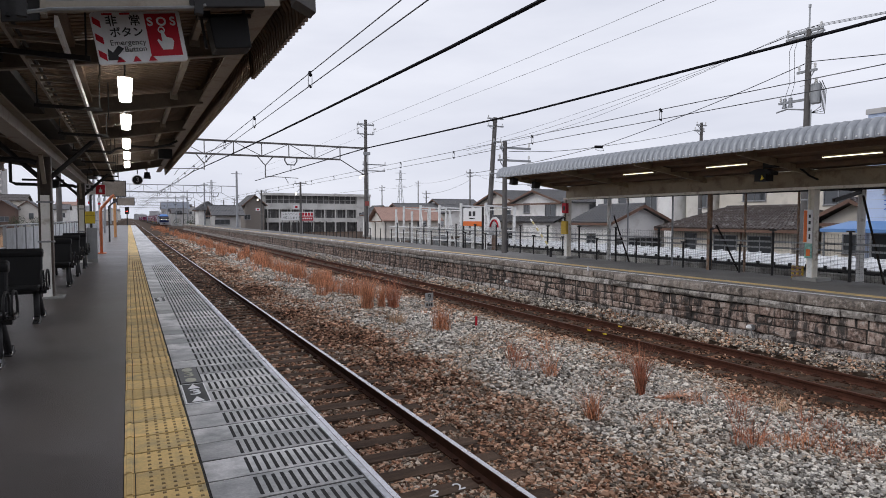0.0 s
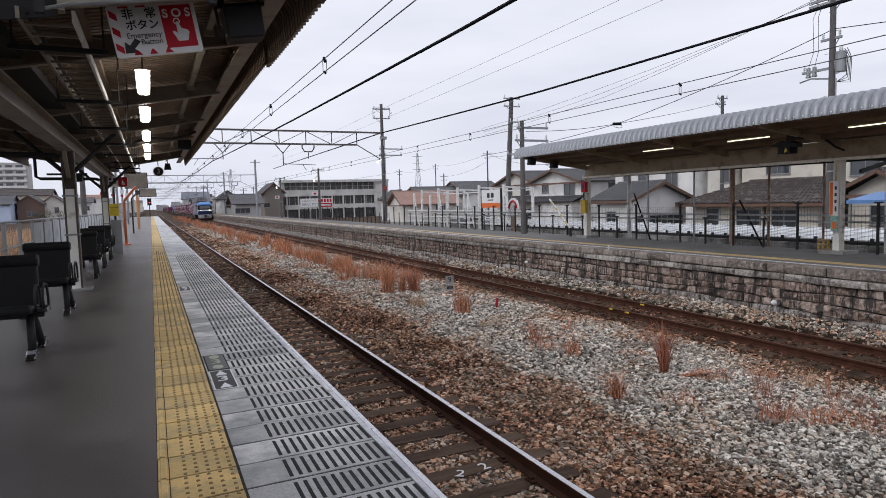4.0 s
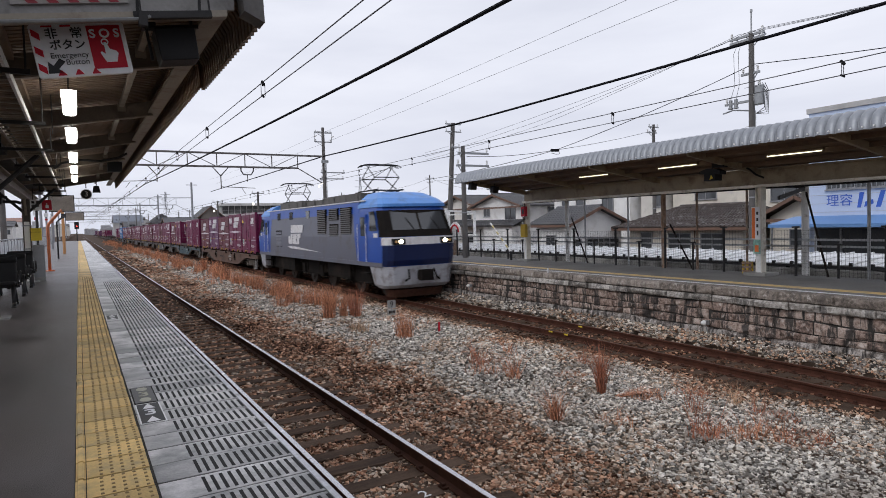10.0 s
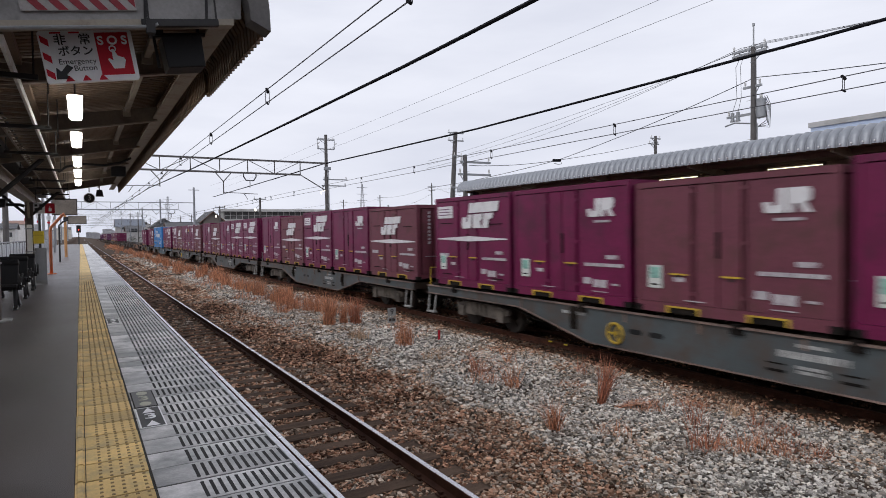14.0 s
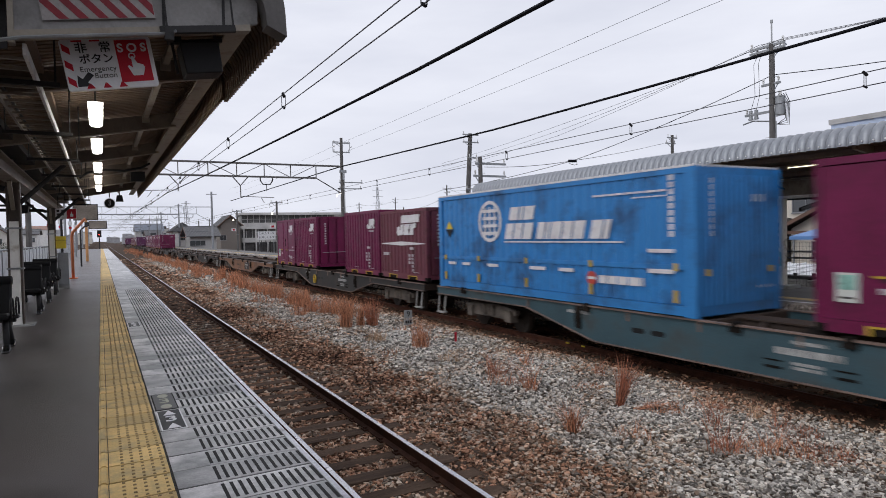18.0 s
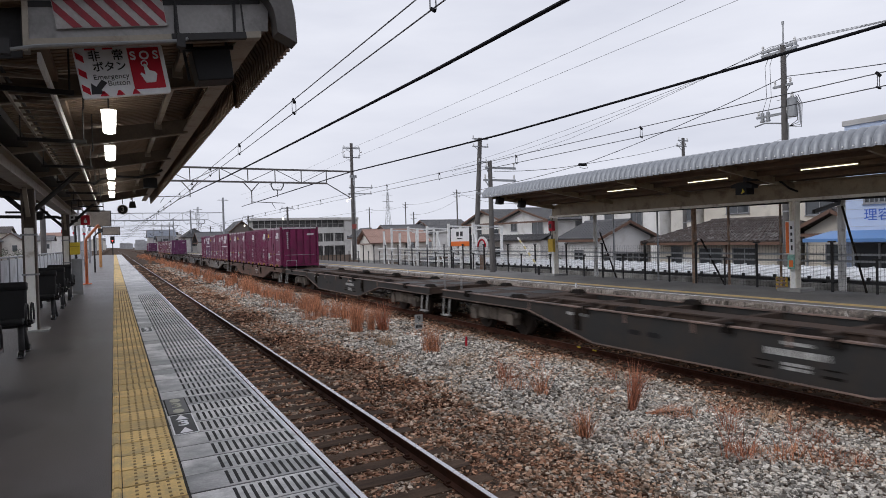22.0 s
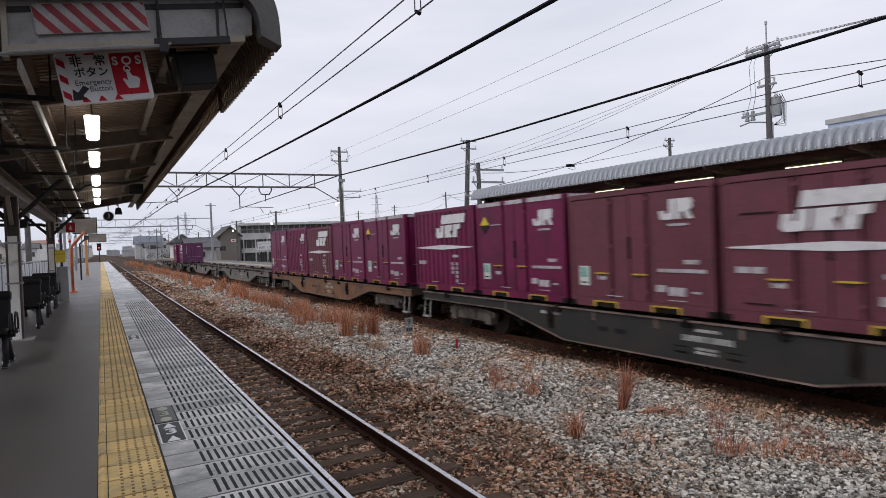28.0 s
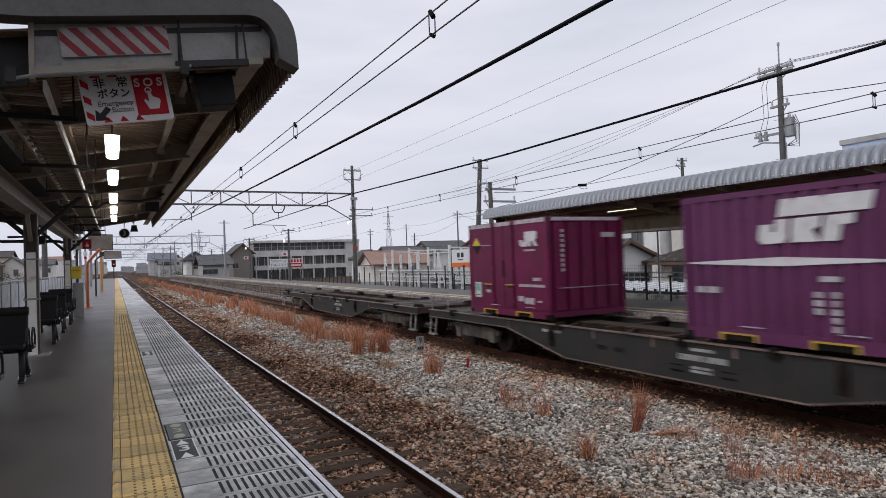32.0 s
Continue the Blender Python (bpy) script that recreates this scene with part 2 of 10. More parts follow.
CORRU = mat("corrugated_roof", (0.27, 0.285, 0.31), 0.42, 0.35, vary=0.10, scale=1.5, fine=30, bump=0.05, stain=(0.20, 0.20, 0.21), stain_amount=0.25, stain_scale=1.5)
SOFFIT = mat("brown_soffit_sheet", (0.185, 0.122, 0.080), 0.6, vary=0.2, scale=1.5, fine=30, bump=0.05, stain=(0.12, 0.082, 0.06), stain_amount=0.4)
POLE = mat("grey_concrete_pole", (0.112, 0.105, 0.102), 0.8, vary=0.2, scale=3, fine=40, bump=0.1, stain=(0.08, 0.073, 0.07), stain_amount=0.35)
WIRE = mat("black_wire", (0.010, 0.010, 0.012), 0.8, vary=0.1, bump=0, spec=0.08)
WIRE_GREY = mat("copper_wire", (0.055, 0.055, 0.06), 0.5, vary=0.1, bump=0)
TUBE = glow("fluorescent_tube", (1.0, 0.97, 0.90), 7.5)
TUBE_DIM = glow("yellowish_fluorescent_tube", (1.0, 0.95, 0.66), 1.7)
GREYRIM = mat("grey_sheet_rim", (0.085, 0.079, 0.077), 0.55, 0.2, vary=0.2, scale=2, bump=0.05, stain=(0.05, 0.045, 0.045), stain_amount=0.35, stain_scale=3)
PANELGREY = mat("pale_gable_sheet", (0.25, 0.24, 0.235), 0.55, vary=0.15, bump=0.05, stain=(0.06, 0.055, 0.052), stain_amount=0.45, stain_scale=1.4)
PLUM = mat("plum_container_paint", (0.142, 0.0085, 0.054), 0.45, vary=0.22, scale=1.5, fine=20, bump=0.05, per_object=0.08, spec=0.32, stain=(0.085, 0.012, 0.038), stain_amount=0.35, stain_scale=1.3)
PLUM_OLD = mat("faded_brown_plum_paint", (0.142, 0.032, 0.052), 0.6, vary=0.25, scale=1.5, fine=20, bump=0.05, per_object=0.08, stain=(0.085, 0.028, 0.030), stain_amount=0.4, stain_scale=1.5)
PLUM_VIOLET = mat("violet_plum_paint", (0.115, 0.020, 0.085), 0.5, vary=0.2, scale=1.5, fine=20, bump=0.05, per_object=0.08, stain=(0.08, 0.02, 0.06), stain_amount=0.3)
DECAL = mat("white_decal", (0.66, 0.65, 0.66), 0.5, vary=0.12, bump=0, stain=(0.45, 0.38, 0.40), stain_amount=0.25, stain_scale=5)


LETTERING = mat("worn_white_lettering", (0.46, 0.43, 0.45), 0.55, vary=0.25, scale=6, bump=0, stain=(0.25, 0.16, 0.19), stain_amount=0.35, stain_scale=8)


# ---- mesh tools ----
class Mesh:
    """Collects vertices and faces of one part."""

    def __init__(self):
        self.v, self.f = [], []

    def add(self, vs, fs):
        k = len(self.v)
        self.v += [tuple(p) for p in vs]
        self.f += [tuple(i + k for i in f) for f in fs]
        return self

    def box(self, x0, y0, z0, x1, y1, z1):
        return self.add([(x0, y0, z0), (x1, y0, z0), (x1, y1, z0), (x0, y1, z0), (x0, y0, z1), (x1, y0, z1), (x1, y1, z1), (x0, y1, z1)],
                        [(0, 3, 2, 1), (4, 5, 6, 7), (0, 1, 5, 4), (1, 2, 6, 5), (2, 3, 7, 6), (3, 0, 4, 7)])

    def bar(self, a, b, w, h, up=(0, 0, 1)):
        """A square bar from a to b, w wide and h high."""
        a, b = Vector(a), Vector(b)
        d = (b - a).normalized()
        s = d.cross(Vector(up))
        if s.length < 1e-4:
            s = d.cross(Vector((1, 0, 0)))
        s.normalize()
        u = s.cross(d)
        q = [(-1, -1), (1, -1), (1, 1), (-1, 1)]
        vs = [p + s * (i * w / 2) + u * (j * h / 2) for p in (a, b) for i, j in q]
        return self.add(vs, [(0, 1, 2, 3), (7, 6, 5, 4), (0, 4, 5, 1), (1, 5, 6, 2), (2, 6, 7, 3), (3, 7, 4, 0)])

    def rod(self, a, b, r, r2=None, n=8, caps=True):
        a, b = Vector(a), Vector(b)
        d = (b - a).normalized()
        s = d.orthogonal().normalized()
        u = d.cross(s)
        r2 = r if r2 is None else r2
        vs = [p + (s * math.cos(6.28318 * i / n) + u * math.sin(6.28318 * i / n)) * rr for p, rr in ((a, r), (b, r2)) for i in range(n)]
        fs = [(i, (i + 1) % n, n + (i + 1) % n, n + i) for i in range(n)]
        if caps:
            fs += [tuple(range(n - 1, -1, -1)), tuple(range(n, 2 * n))]
        return self.add(vs, fs)

    def tube(self, pts, r, n=6):
        """A bent pipe through the points."""
        pts = [Vector(p) for p in pts]
        vs, s = [], None
        for i, p in enumerate(pts):
            d = (pts[min(i + 1, len(pts) - 1)] - pts[max(i - 1, 0)]).normalized()
            s = d.orthogonal().normalized() if s is None else (s - d * s.dot(d)).normalized()
            u = d.cross(s)
            vs += [p + (s * math.cos(6.28318 * k / n) + u * math.sin(6.28318 * k / n)) * r for k in range(n)]
        fs = [(i * n + k, i * n + (k + 1) % n, (i + 1) * n + (k + 1) % n, (i + 1) * n + k) for i in range(len(pts) - 1) for k in range(n)]
        fs += [tuple(range(n - 1, -1, -1)), tuple(range((len(pts) - 1) * n, len(pts) * n))]
        return self.add(vs, fs)

    def prism(self, profile, axis, a, b):
        """A profile drawn out along an axis from a to b. profile: pairs in the other two axes, in order x, y, z."""
        def at(p, c):
            return {"x": (c, p[0], p[1]), "y": (p[0], c, p[1]), "z": (p[0], p[1], c)}[axis]
        n = len(profile)
        vs = [at(p, a) for p in profile] + [at(p, b) for p in profile]
        fs = [(i, (i + 1) % n, n + (i + 1) % n, n + i) for i in range(n)] + [tuple(range(n - 1, -1, -1)), tuple(range(n, 2 * n))]
        return self.add(vs, fs)

    def quad(self, a, b, c, d):
        return self.add([a, b, c, d], [(0, 1, 2, 3)])

    def plate(self, ax, pos, us, thick):
        """A thin plate with the outline us, square to the axis ax at pos."""
        return self.prism(us, ax, pos, pos + thick)

    def data(self, name, material, smooth=False):
        me = bpy.data.meshes.new(name)
        me.from_pydata(self.v, [], self.f)
        me.validate()
        bm = bmesh.new()
        bm.from_mesh(me)
        bmesh.ops.recalc_face_normals(bm, faces=bm.faces)
        bm.to_mesh(me)
        bm.free()
        me.materials.append(material)
        if smooth:
            me.polygons.foreach_set("use_smooth", [True] * len(me.polygons))
        return me


def part(name, mesh, material, parent, label="", smooth=False, bevel=0.0):
    """Links a mesh as one part under a thing or a part."""
    ob = new(name, mesh.data(name, material, smooth) if isinstance(mesh, Mesh) else mesh)
    ob.parent = parent
    if label:
        tagged(ob, label)
    if bevel:
        md = ob.modifiers.new("edge", "BEVEL")
        md.width, md.segments, md.limit_method = bevel, 2, "ANGLE"
    return ob


def thing(name, at, label, category, group="", kind="", turn=0):
    """An empty at the base of a thing, which carries its parts."""
    ob = new(name)
    ob.empty_display_size = 0.1
    ob.matrix_basis = pose(*at, 0, 0, turn)
    return tagged(ob, label, category, group, kind)


def single(name, mesh, material, label, category, group="", kind="", smooth=False, bevel=0.0):
    ob = part(name, mesh, material, None, smooth=smooth, bevel=bevel)
    return tagged(ob, label, category, group, kind)


rng = random.Random(7)


# ---- ground, tracks and platforms ----
T1, T2 = 2.593, 10.43            # track centres
R1, R2 = -1.10, -1.315           # rail tops
EDGE, FAR_EDGE, FAR_Z = 1.118, 11.95, -0.18
FARTHEST = 600.0


def ground_sheet():
    prof = [(-2500, -2.2), (-60, -2.0), (-14, -0.9), (-3.7, -0.3), (-3.38, -0.35), (-3.2, -1.3), (1.0, -1.3), (3.9, -1.275), (5.5, -1.33), (8.0, -1.42), (9.0, -1.47),
            (12.0, -1.47), (15.0, -1.5), (16.0, -1.9), (19, -2.35), (60, -2.4), (400, -2.6), (2500, -3)]
    ys = [-300, -60, -20] + list(range(-10, 60, 2)) + [70, 90, 120, 180, 300, 600, 1500, 3500]
    m = Mesh()
    for y in ys:
        for x, z in prof:
            m.v.append((x, y, z + (0.02 * math.sin(y * 1.7 + x) if 3.8 < x < 9.2 else 0)))
    k = len(prof)
    for j in range(len(ys) - 1):
        for i in range(k - 1):
            m.f.append((j * k + i, j * k + i + 1, (j + 1) * k + i + 1, (j + 1) * k + i))
    single("ground", m, EARTH, "brown and grey ballast and earth along the tracks", "ground", kind="structure", smooth=True)


def rail_profile(c, top):
    """The section of a rail: foot, web and head."""
    return [(c - 0.062, top - 0.153), (c + 0.062, top - 0.153), (c + 0.062, top - 0.14), (c + 0.012, top - 0.115), (c + 0.010, top - 0.045),
            (c + 0.033, top - 0.032), (c + 0.033, top - 0.004), (c - 0.033, top - 0.004), (c - 0.033, top - 0.032), (c - 0.010, top - 0.045),
            (c - 0.012, top - 0.115), (c - 0.062, top - 0.14)]


def track(name, centre, top, head, web, label):
    t = thing(name, (0, 0, 0), label, "railway track", kind="structure")
    for side in (-1, 1):
        c = centre + side * 0.5335
        r = part("rail", Mesh().prism(rail_profile(c, top), "y", -40, FARTHEST), web, t)
        part("rail_head", Mesh().box(c - 0.028, -40, top - 0.004, c + 0.028, FARTHEST, top), head, r)
    base = Mesh().prism([(-1.0, -0.10), (1.0, -0.10), (1.0, -0.015), (0.985, 0), (-0.985, 0), (-1.0, -0.015)], "y", -0.11, 0.11).data("sleeper", TIMBER)
    clip = Mesh().box(-0.10, -0.06, 0, 0.10, 0.06, 0.022).box(-0.09, -0.02, 0.02, -0.05, 0.02, 0.05).box(0.05, -0.02, 0.02, 0.09, 0.02, 0.05).data("rail_clip", RUST)
    k = 0
    y = 5.21 - 0.507 * 22
    while y < 60:
        s = new("sleeper", base)
        s.parent = t
        s.matrix_basis = pose(centre + rng.uniform(-0.02, 0.02), y + rng.uniform(-0.02, 0.02), top - 0.155 + rng.uniform(-0.006, 0.004), 0, 0, rng.uniform(-0.8, 0.8))
        if y < 26:
            for side in (-1, 1):
                q = new("rail_clip", clip)
                q.parent = s
                q.matrix_basis = pose(side * 0.5335, 0, 0.001)
        y += 0.507
        k += 1
    far = Mesh()
    while y < 260:
        far.box(centre - 1, y - 0.11, top - 0.25, centre + 1, y + 0.11, top - 0.158)
        y += 0.507
    tagged(part("far_sleepers", far, TIMBER, t), kind="stuff")
    return t


ground_sheet()
track("track_near", T1, R1, RAILTOP, RUST, "ballasted railway track with worn bright rails and old sleepers")
track("track_far", T2, R2, RAILTOP_RUST, RUST_RED, "ballasted railway track with rusty brown rails")


def ballast():
    """Loose crushed stones over the bed, browner beside the near track."""
    r = np.random.RandomState(5)
    spans = [(1.25, 9.0, 2.5, 8.0, 1150), (1.25, 9.2, 8.0, 14.0, 560), (1.3, 9.3, 14.0, 24.0, 320), (1.3, 9.4, 24.0, 45.0, 105),
             (9.0, 11.9, 3.0, 12.0, 560), (9.0, 11.9, 12.0, 24.0, 240), (9.2, 11.9, 24.0, 45.0, 30),
             (1.3, 9.4, 45.0, 100.0, 13), (1.3, 3.8, 3.0, 9.0, 1100), (1.3, 3.8, 9.0, 16.0, 500), (1.25, 11.9, -5.0, 2.5, 90)]
    pts = []
    for x0, x1, y0, y1, density in spans:
        n = int((x1 - x0) * (y1 - y0) * density)
        pts.append(np.stack([r.uniform(x0, x1, n), r.uniform(y0, y1, n), np.full(n, 0.0)], 1))
    p = np.concatenate(pts)
    x = p[:, 0]
    z = np.interp(x, [1.0, 3.9, 5.5, 8.0, 9.0, 12.0], [-1.30, -1.275, -1.33, -1.42, -1.47, -1.47])
    sleepers = (np.abs(x - T1) < 1.02) | (np.abs(x - T2) < 1.02)
    z = z + np.where(sleepers, 0.0, 0.012) + r.uniform(-0.022, 0.018, len(x))
    wall = np.clip((x - 11.05) / 0.85, 0, 1) * 0.26
    p[:, 2] = z + wall
    gap = ~sleepers | (np.abs(((p[:, 1] - 5.21) / 0.507 + 0.5) % 1 - 0.5) > 0.19)
    p = p[gap]
    n = len(p)
    size = (0.009 + 0.018 * r.uniform(0, 1, n) ** 1.5) * np.interp(p[:, 1], [6.5, 9.5, 13, 15], [1.0, 1.35, 1.35, 1.65]) * np.where(p[:, 1] > 24, 1.25, 1.0) * np.where(p[:, 1] > 45, 1.7, 1.0) * np.where(p[:, 1] < 2.5, 1.6, 1.0)
    cube = np.array([(-1, -1, -1), (1, -1, -1), (1, 1, -1), (-1, 1, -1), (-1, -1, 1), (1, -1, 1), (1, 1, 1), (-1, 1, 1)], float)
    v = cube[None] * (1 + r.uniform(-0.75, 0.30, (n, 8, 3)))
    v *= (size[:, None] * np.stack([r.uniform(0.8, 1.5, n), r.uniform(0.7, 1.2, n), r.uniform(0.5, 0.85, n)], 1))[:, None]
    a, b = r.uniform(0, 6.28, n), r.uniform(-0.6, 0.6, n)
    ca, sa, cb, sb = np.cos(a)[:, None], np.sin(a)[:, None], np.cos(b)[:, None], np.sin(b)[:, None]
    y1 = v[..., 1] * cb - v[..., 2] * sb
    z1 = v[..., 1] * sb + v[..., 2] * cb
    v = np.stack([v[..., 0] * ca - y1 * sa, v[..., 0] * sa + y1 * ca, z1], -1) + p[:, None]
    f = np.array([(0, 3, 2, 1), (4, 5, 6, 7), (0, 1, 5, 4), (1, 2, 6, 5), (2, 3, 7, 6), (3, 0, 4, 7)])
    faces = (np.arange(n)[:, None, None] * 8 + f[None]).reshape(-1)
    me = bpy.data.meshes.new("ballast_stones")
    me.vertices.add(n * 8)
    me.vertices.foreach_set("co", v.reshape(-1).astype(np.float32))
    me.loops.add(len(faces))
    me.loops.foreach_set("vertex_index", faces.astype(np.int32))
    me.polygons.add(n * 6)
    me.polygons.foreach_set("loop_start", np.arange(0, n * 24, 4, dtype=np.int32))
    me.polygons.foreach_set("loop_total", np.full(n * 6, 4, np.int32))
    me.update(calc_edges=True)
    me.polygons.foreach_set("use_smooth", np.zeros(n * 6, bool))
    me.materials.append(ballast_material())
    ob = new("ballast_stones", me)
    tagged(ob, "loose crushed stone ballast, rust-brown beside the rails and pale grey between", "ballast", kind="stuff")


def ballast_material():
    """Rust-brown stones near the tracks, pale grey ones in the middle strip; each stone has its own tone."""
    m = bpy.data.materials.new("crushed_stone")
    m.use_nodes = True
    n, l = m.node_tree.nodes, m.node_tree.links
    b = n["Principled BSDF"]
    b.inputs["Roughness"].default_value = 0.95
    b.inputs["Specular IOR Level"].default_value = 0.15
    co = n.new("ShaderNodeTexCoord")
    patch = n.new("ShaderNodeTexNoise")
    patch.inputs["Scale"].default_value, patch.inputs["Detail"].default_value = 0.55, 4
    l.new(co.outputs["Object"], patch.inputs["Vector"])
    sep = n.new("ShaderNodeSeparateXYZ")
    l.new(co.outputs["Object"], sep.inputs[0])
    strip = n.new("ShaderNodeFloatCurve")
    c = strip.mapping.curves[0]
    # Far-track stones go darkest, which also paints in shade under the train.
    for i, (px, py) in enumerate([(0.0, 0.24), (0.30, 0.28), (0.39, 0.34), (0.435, 0.66), (0.50, 0.75), (0.62, 0.78), (0.70, 0.66), (0.765, 0.40), (0.80, 0.0), (0.918, 0.05), (0.94, 0.52), (1.0, 0.60)]):
        if i < 2:
            c.points[0 if i == 0 else 1].location = (px, py)
        else:
            c.points.new(px, py)
    strip.mapping.update()
    sx = n.new("ShaderNodeMath")
    sx.operation = "MULTIPLY"
    sx.inputs[1].default_value = 1 / 12.0
    l.new(sep.outputs["X"], sx.inputs[0])
    l.new(sx.outputs[0], strip.inputs["Value"])
    geo = n.new("ShaderNodeNewGeometry")
    a1 = n.new("ShaderNodeMath")
    a1.operation = "MULTIPLY_ADD"
    a1.inputs[1].default_value, a1.inputs[2].default_value = 1.3, -0.65
    l.new(patch.outputs["Fac"], a1.inputs[0])
    a2 = n.new("ShaderNodeMath")
    l.new(a1.outputs[0], a2.inputs[0])
    l.new(strip.outputs[0], a2.inputs[1])
    a3 = n.new("ShaderNodeMath")
    a3.operation = "MULTIPLY_ADD"
    a3.inputs[1].default_value = 0.5
    l.new(geo.outputs["Random Per Island"], a3.inputs[0])
    sub = n.new("ShaderNodeMath")
    sub.operation = "SUBTRACT"
    sub.inputs[1].default_value = 0.25
    l.new(a2.outputs[0], sub.inputs[0])
    l.new(sub.outputs[0], a3.inputs[2])
    ramp = n.new("ShaderNodeValToRGB")
    e = ramp.color_ramp.elements
    e[0].position, e[0].color = 0.18, (0.26, 0.130, 0.080, 1)
    e[1].position, e[1].color = 0.80, (0.53, 0.495, 0.445, 1)
    for pos, col in ((0.03, (0.085, 0.048, 0.032, 1)), (0.36, (0.46, 0.275, 0.18, 1)), (0.52, (0.44, 0.35, 0.27, 1))):
        k = e.new(pos)
        k.color = col
    l.new(a3.outputs[0], ramp.inputs[0])
    tone = n.new("ShaderNodeMapRange")
    tone.inputs["To Min"].default_value, tone.inputs["To Max"].default_value = 0.16, 1.62
    odd = n.new("ShaderNodeMath")
    odd.operation = "FRACT"
    mul = n.new("ShaderNodeMath")
    mul.operation = "MULTIPLY"
    mul.inputs[1].default_value = 17.31
    l.new(geo.outputs["Random Per Island"], mul.inputs[0])
    l.new(mul.outputs[0], odd.inputs[0])
    l.new(odd.outputs[0], tone.inputs["Value"])
    sc = n.new("ShaderNodeVectorMath")
    sc.operation = "SCALE"
    l.new(ramp.outputs[0], sc.inputs[0])
    l.new(tone.outputs[0], sc.inputs["Scale"])
    grain = n.new("ShaderNodeTexNoise")
    grain.inputs["Scale"].default_value = 55
    l.new(co.outputs["Object"], grain.inputs["Vector"])
    gr = n.new("ShaderNodeMapRange")
    gr.inputs["To Min"].default_value, gr.inputs["To Max"].default_value = 0.7, 1.3
    l.new(grain.outputs["Fac"], gr.inputs["Value"])
    sc2 = n.new("ShaderNodeVectorMath")
    sc2.operation = "SCALE"
    l.new(sc.outputs[0], sc2.inputs[0])
    l.new(gr.outputs[0], sc2.inputs["Scale"])
    # dark soil showing through in patches
    soil = n.new("ShaderNodeTexNoise")
    soil.inputs["Scale"].default_value, soil.inputs["Detail"].default_value = 1.1, 6
    l.new(co.outputs["Object"], soil.inputs["Vector"])
    sr = n.new("ShaderNodeMapRange")
    sr.inputs["From Min"].default_value, sr.inputs["From Max"].default_value = 0.55, 0.66
    sr.inputs["To Min"].default_value, sr.inputs["To Max"].default_value = 0.0, 0.5
    l.new(soil.outputs["Fac"], sr.inputs["Value"])
    mx = n.new("ShaderNodeMix")
    mx.data_type = "RGBA"
    l.new(sr.outputs[0], mx.inputs["Factor"])
    l.new(sc2.outputs[0], mx.inputs["A"])
    mx.inputs["B"].default_value = (0.13, 0.085, 0.06, 1)
    l.new(mx.outputs["Result"], b.inputs["Base Color"])
    return m


ballast()


def near_platform():
    p = thing("platform_near", (0, 0, 0), "grey asphalt platform with a yellow tactile strip and slotted edge slabs", "platform", kind="structure")
    part("asphalt", Mesh().box(-3.4, -6, -1.3, -0.056, 130, 0.0), ASPHALT, p, "dark grey asphalt paving")
    part("bed", Mesh().box(-0.056, -6, -1.3, EDGE - 0.01, 130, -0.004), MORTAR, p)
    part("edge_line", Mesh().box(EDGE - 0.032, -6, -0.034, EDGE, 130, 0.004), WHITE_LINE, p, "white painted platform edge")
    # yellow tile: a raised bar along the inner side and five rows of studs
    tile = Mesh().box(-0.052, 0.008, -0.034, -0.002, 0.292, 0.002).box(0.003, 0.008, -0.034, 0.322, 0.292, 0.002).box(-0.052, 0.008, -0.034, 0.322, 0.292, -0.010)
    tile.prism([(-0.044, 0.002), (-0.010, 0.002), (-0.016, 0.009), (-0.038, 0.009)], "y", 0.012, 0.288)
    studs = Mesh()
    for i in range(5):
        for j in range(5):
            cx, cy = 0.075 + i * 0.055, 0.03 + j * 0.06
            studs.add([(cx - 0.009, cy - 0.009, 0.002), (cx + 0.009, cy - 0.009, 0.002), (cx + 0.009, cy + 0.009, 0.002), (cx - 0.009, cy + 0.009, 0.002),
                      (cx - 0.006, cy - 0.006, 0.007), (cx + 0.006, cy - 0.006, 0.007), (cx + 0.006, cy + 0.006, 0.007), (cx - 0.006, cy + 0.006, 0.007)],
                     [(4, 5, 6, 7), (0, 1, 5, 4), (1, 2, 6, 5), (2, 3, 7, 6), (3, 0, 4, 7)])
    tile_mesh = tile.data("tactile_tile", YELLOW)
    stud_mesh = studs.data("studs", STUD)
    slab_mesh = Mesh().box(0.338, 0.007, -0.034, EDGE - 0.036, 0.293, 0.0).data("edge_slab", SLAB)
    slots = Mesh()
    for i in range(12):
        cx = 0.562 + i * 0.0463
        slots.box(cx - 0.0095, 0.035, -0.004, cx + 0.0095, 0.262, 0.0012)
    slot_mesh = slots.data("slot_row", SLOT)
    y0 = 3.634 - 0.3 * 25
    for k in range(207):
        y = y0 + 0.3 * k
        t = new("tactile_tile", tile_mesh)
        t.parent = p
        t.matrix_basis = pose(rng.uniform(-0.002, 0.002), y, rng.uniform(-0.0015, 0.001))
        s = new("edge_slab", slab_mesh)
        s.parent = p
        s.matrix_basis = pose(0, y, rng.uniform(-0.002, 0.001))
        if y < 22:
            q = tagged(new("studs", stud_mesh), kind="stuff")
            q.parent = t
        if y < 19.3:
            q = tagged(new("slot_row", slot_mesh), kind="stuff")
            q.parent = s
            q.matrix_basis = pose(0, 0, 0.0)
    yf = y0 + 0.3 * 207
    part("far_tactile", Mesh().box(-0.056, yf, -0.034, 0.328, 130, 0.002), YELLOW, p)
    part("far_slabs", Mesh().box(0.334, yf, -0.034, EDGE - 0.034, 130, 0.0), SLAB, p)


near_platform()


